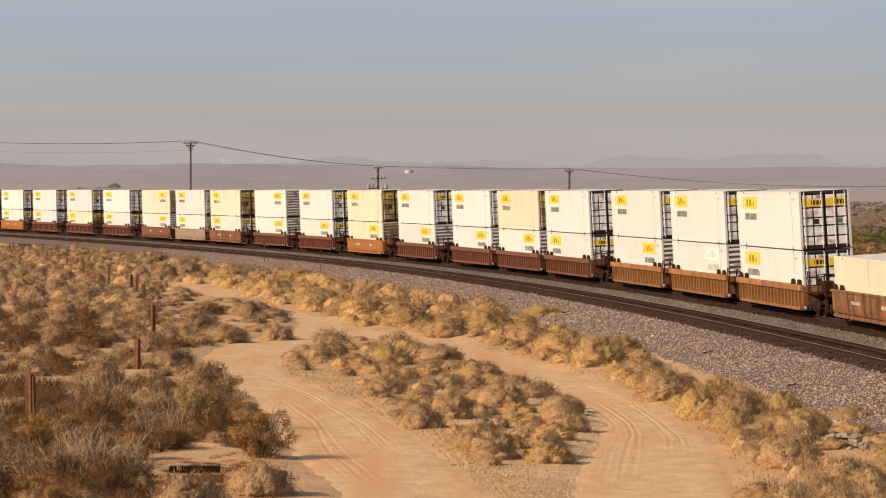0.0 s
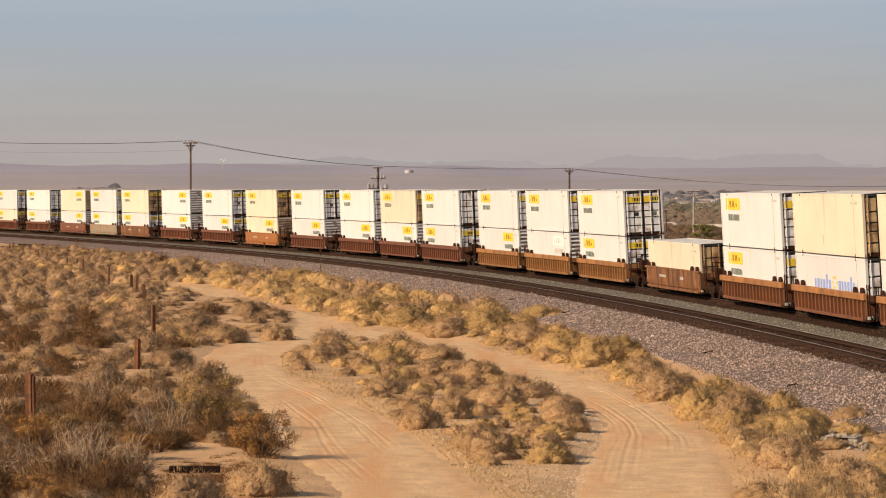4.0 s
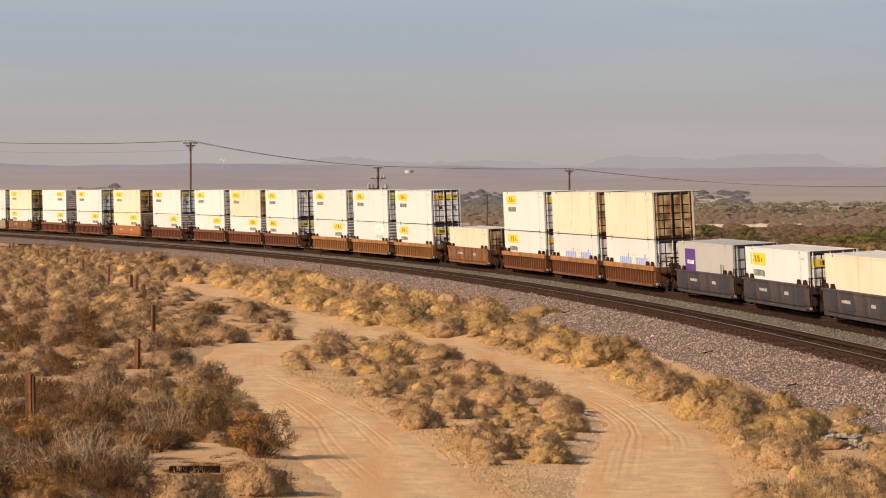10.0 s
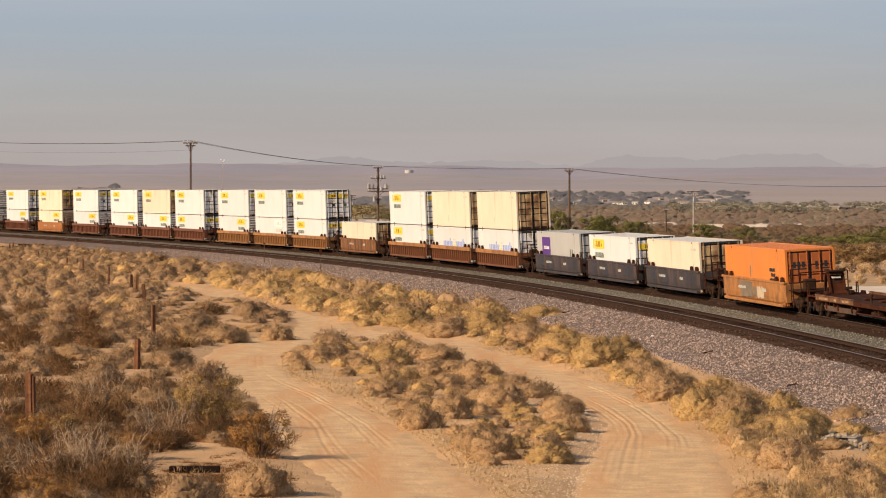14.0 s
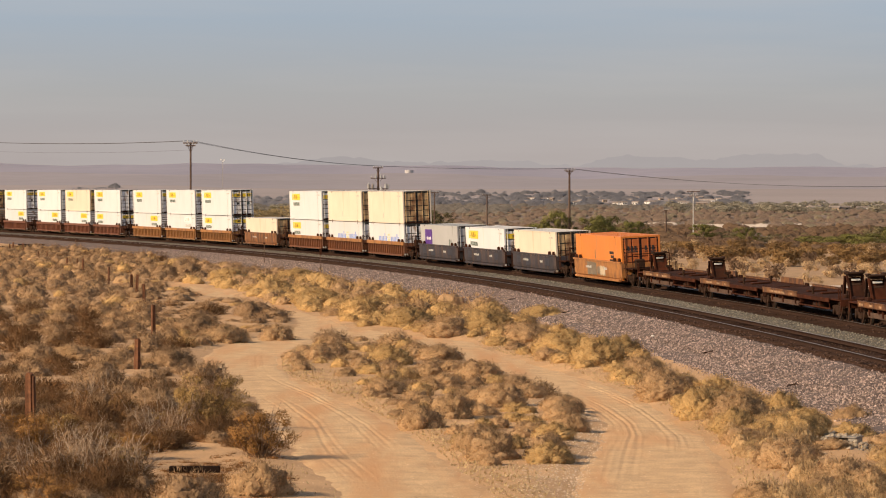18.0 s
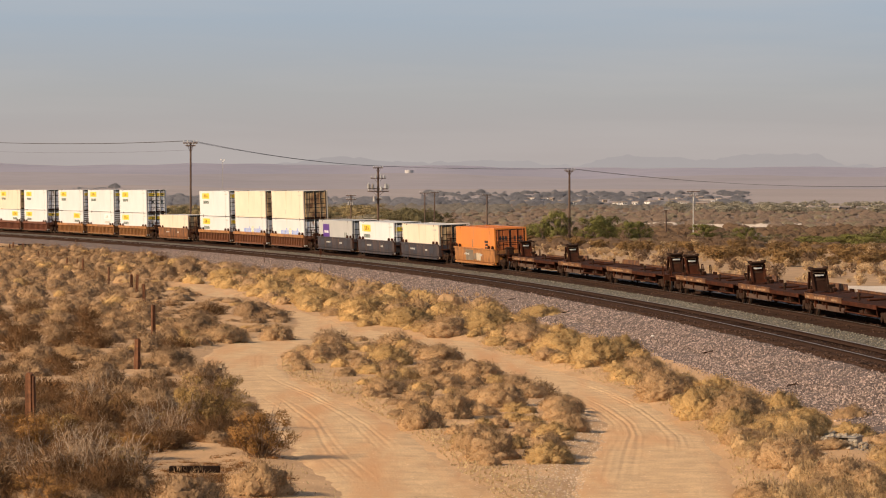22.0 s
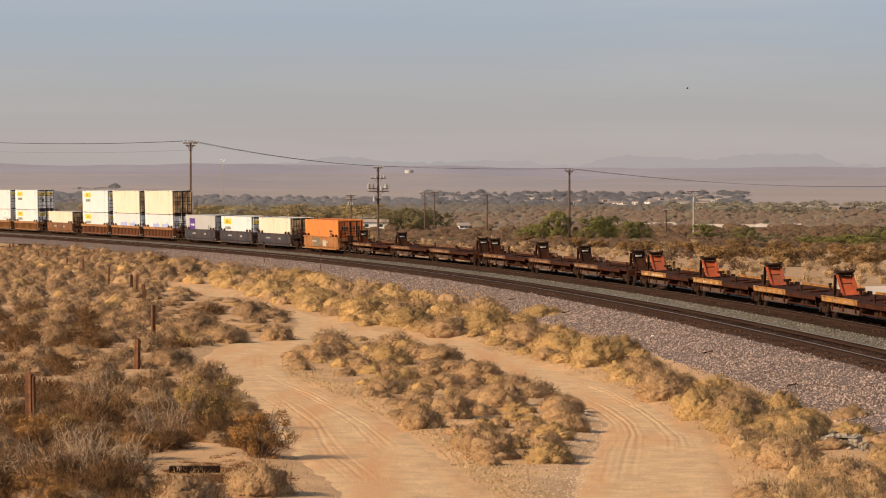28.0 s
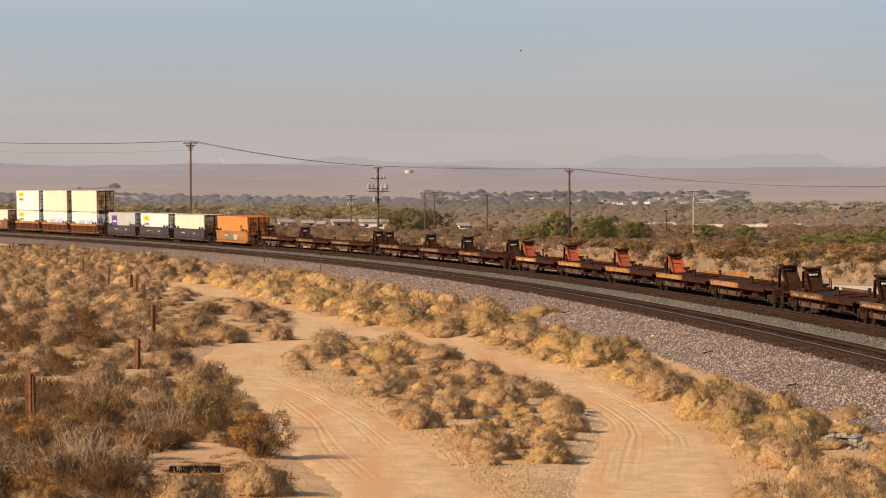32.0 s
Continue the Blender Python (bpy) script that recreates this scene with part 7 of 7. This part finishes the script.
def house(x, y, w, d, h, wall, turn=0.0):
    root = tagged(empty("house"), "small %s distant house with a low roof" % ("white" if wall == "house_white" else "tan"), "house", "distant houses")
    bm = bmesh.new()
    box(bm, -w / 2, w / 2, -d / 2, d / 2, -0.4, h)
    part("wall", bm, M[wall], root)
    bm = bmesh.new()
    a, b, r = w / 2 + 0.3, d / 2 + 0.3, h + 0.28 * d
    vs = [bm.verts.new(c) for c in ((-a, -b, h), (a, -b, h), (a, b, h), (-a, b, h), (-a, 0, r), (a, 0, r))]
    for f in ((0, 1, 5, 4), (2, 3, 4, 5), (0, 4, 3), (1, 2, 5), (3, 2, 1, 0)):
        bm.faces.new([vs[i] for i in f])
    part("roof", bm, M["house_roof"], root)
    for u in (-0.25, 0.25):
        bm = bmesh.new()
        box(bm, u * w - 0.5, u * w + 0.5, -d / 2 - 0.03, -d / 2 - 0.005, h * 0.4, h * 0.75)
        part("window", bm, M["seal"], root)
    root.matrix_basis = pose(x, y, float(ground_z(x, y)), 0, 0, turn)


for k in range(66):
    px = 905 + 380 * far_rng.random() if k < 52 else 1290 + 270 * far_rng.random()
    d = 2350 + 500 * far_rng.random() if k < 52 else 1700 + 500 * far_rng.random()
    w_ = 3.0 + 6.5 * far_rng.random() ** 2
    house((px - 784) / 6174 * d, d, w_, 3.0, 1.2 + 0.7 * far_rng.random(), "house_white" if far_rng.random() < 0.8 else "house_tan", far_rng.uniform(-40, 40))
for px, d, w, h, wall in ((661, 850, 8.6, 2.5, "house_white"), (607, 880, 7.0, 2.4, "house_tan"), (506, 900, 4.6, 1.9, "house_white"), (545, 905, 3.4, 1.5, "house_tan"), (570, 900, 2.4, 1.3, "house_white"),
                          (728, 870, 2.2, 1.6, "house_white"), (705, 875, 2.0, 1.4, "house_white"), (820, 870, 3.0, 1.2, "house_white"), (470, 930, 2.6, 1.6, "house_white")):
    house((px - 784) / 6174 * d, d, w * 0.8, 2.6, h * 0.75, wall, far_rng.uniform(-15, 15))


def water_tank(x, y, z):
    bm = bmesh.new()
    rod(bm, (0, 0, -3), (0, 0, 2.2), 5.4, 28)
    rod(bm, (0, 0, 2.2), (0, 0, 2.7), 5.4, 28, 0.5)
    ob = finish("water_tank", bm, mat("dusty_white_tank_paint", (0.46, 0.43, 0.42), 0.8, var=0.08))
    ob.matrix_basis = pose(x, y, z)
    tagged(ob, "white steel water tank on a far hillside", "water tank")


water_tank((724 - 784) / 6174 * 4300, 4300, float(ground_z(-40, 4300)) + 1.5)

# ---- pale gravel heaps and a cleared pad ----
M["pale_sand"] = mat("pale_bleached_gravel", (0.58, 0.48, 0.39), 0.95, var=0.15, scale=0.8)


def gravel_bank(px, d, w, h, seed):
    r_ = np.random.RandomState(seed)
    n, k = 22, 7
    u = np.linspace(-1, 1, n)
    prof = np.clip(1 - u ** 6, 0, 1) * (0.82 + 0.18 * r_.rand(n))
    v = np.array([(uu * w / 2, (j / (k - 1) - 0.5) * 6, pz * h * math.sin(math.pi * j / (k - 1)) - 0.1) for uu, pz in zip(u, prof) for j in range(k)])
    ob = raw("gravel_bank", v, grid_faces(n, k), M["pale_sand"], smooth=True)
    x = (px - 784) / 6174 * d
    ob.matrix_basis = pose(x, d, float(ground_z(x, d)))
    tagged(ob, "long low heap of pale bleached gravel", "gravel heap", "gravel heaps")


for i, (px, w, h) in enumerate(((1258, 7.5, 2.0), (1282, 4.0, 1.7), (1330, 5.0, 1.5), (1368, 6.0, 1.9), (1395, 7.0, 1.6), (1415, 4.5, 1.6), (1470, 6.0, 1.2), (1505, 5.0, 1.2), (1150, 6.0, 1.4), (1100, 4.0, 1.2), (1175, 4.0, 1.4))):
    gravel_bank(px, 905 + 9 * i, w * 2.0, h * 0.5 + 0.1, i)
xs, ys = np.linspace(PAD[0], PAD[1], 24), np.linspace(PAD[2], PAD[3], 30)
PX, PY = np.meshgrid(xs, ys)
edge = np.maximum(np.abs(PX - (PAD[0] + PAD[1]) / 2) / 11, np.abs(PY - (PAD[2] + PAD[3]) / 2) / 16)
PZ = ground_z(PX, PY) + 0.16 - 0.6 * np.clip(edge - 0.8 + 0.12 * smooth_noise(PX, PY, 3, 61), 0, 1)
pad = raw("gravel_pad", np.stack([PX, PY, PZ], -1).reshape(-1, 3), grid_faces(30, 24), M["pale_sand"], smooth=True)
tagged(pad, "pale cleared gravel pad beyond the tracks", "gravel pad", kind="structure")


# ---- hills ----
def hills(name, profile, d, colour, label):
    """A far ridge, so distant that only its haze-pale face shows."""
    p = np.array(profile, float)
    px = np.linspace(-900, 2500, 700)
    py = np.interp(px, p[:, 0], p[:, 1]) + 2.6 * smooth_noise(px, px * 0, 30, 71) + 2.0 * smooth_noise(px, px * 0, 11, 72) + 0.8 * smooth_noise(px, px * 0, 5, 73)
    X = (px - 784) / 6174 * d
    top = 6.174 + (336 - py) / 6174 * d
    rows = [np.stack([X, X * 0 + d - 60 * (1 - u), -8 + (top + 8) * u], 1) for u in (0, 0.5, 0.85, 1.0)]
    v = np.stack(rows, 0).reshape(-1, 3)
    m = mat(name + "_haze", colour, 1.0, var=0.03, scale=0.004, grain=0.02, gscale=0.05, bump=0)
    # The haze colour glows from the ridge itself, which takes no sunlight.
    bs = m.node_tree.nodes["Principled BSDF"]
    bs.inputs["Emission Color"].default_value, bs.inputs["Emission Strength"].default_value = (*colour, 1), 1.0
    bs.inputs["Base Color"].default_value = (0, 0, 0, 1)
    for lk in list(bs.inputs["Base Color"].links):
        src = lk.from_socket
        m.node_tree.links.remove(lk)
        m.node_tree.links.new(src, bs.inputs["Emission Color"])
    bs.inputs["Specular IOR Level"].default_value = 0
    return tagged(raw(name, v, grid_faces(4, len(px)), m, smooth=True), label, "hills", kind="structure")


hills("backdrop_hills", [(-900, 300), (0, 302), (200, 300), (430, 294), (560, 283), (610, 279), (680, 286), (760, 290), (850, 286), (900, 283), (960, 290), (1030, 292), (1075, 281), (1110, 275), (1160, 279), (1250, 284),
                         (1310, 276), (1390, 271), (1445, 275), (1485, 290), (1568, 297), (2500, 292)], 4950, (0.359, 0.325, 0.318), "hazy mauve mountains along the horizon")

# ---- a bird crossing the sky ----
def bird():
    root = tagged(empty("bird"), "small dark bird flapping across the sky", "bird")
    bm = bmesh.new()
    rod(bm, (-0.16, 0, 0), (0.05, 0, 0), 0.03, 8, 0.055)
    rod(bm, (0.05, 0, 0), (0.2, 0, 0.02), 0.055, 8, 0.03)
    part("body", bm, M["black_ink"], root)
    bm = bmesh.new()
    rod(bm, (0.2, 0, 0.02), (0.29, 0, 0.02), 0.035, 8, 0.008)
    part("head", bm, M["black_ink"], root)
    bm = bmesh.new()
    box(bm, -0.32, -0.14, -0.07, 0.07, -0.008, 0.008)
    part("tail", bm, M["black_ink"], root)
    for s in (1, -1):
        bm = bmesh.new()
        vs = [bm.verts.new(c) for c in ((0.12, 0, 0.0), (-0.1, 0, 0.0), (-0.06, s * 0.28, 0.01), (-0.14, s * 0.5, 0.0), (0.04, s * 0.48, 0.0), (0.14, s * 0.24, 0.012))]
        f = bm.faces.new(vs if s > 0 else vs[::-1])
        r = bmesh.ops.extrude_face_region(bm, geom=[f])
        bmesh.ops.translate(bm, vec=(0, 0, 0.016), verts=[v for v in r["geom"] if isinstance(v, bmesh.types.BMVert)])
        w = part("wing", bm, M["black_ink"], root)
        w.rotation_euler = (s * 0.5, 0, 0)
    root.scale = (0.5, 0.5, 0.5)
    return root


BIRD = bird()


# ---- what moves ----
def gone(t):
    """How far the train has run by t seconds."""
    return 13.0887 * t - 0.05066 * t * t / 2


def motions():
    times = [0.0, 2.0, 4.0, 6.0, 8.0, 10.0, 12.0, 14.0, 16.0, 18.0, 20.0, 22.0, 24.0, 26.0, 28.0, 30.0, 32.0]
    for ob, s, z in TRAIN:
        walk(ob, [(t, rail_pose(s + gone(t)) @ Matrix.Translation((0, 0, z))) for t in times])
    # the bird flies by from the far side of the line
    path = [(0.0, 3350, 175), (12.0, 2440, 170), (23.0, 1590, 165), (24.0, 1513, 162), (25.0, 1426, 162), (25.5, 1389, 150), (27.5, 1252, 152), (28.2, 1202, 160), (29.0, 1145, 164),
            (30.0, 1081, 131), (30.6, 1038, 112), (31.3, 982, 97), (32.0, 922, 91)]
    rows = []
    for t, px, py in path:
        rows.append((t, pose((px - 784) / 6174 * 320, 320, 6.174 + (336 - py) / 6174 * 320, 0, -8, 178)))
    walk(BIRD, rows)


motions()
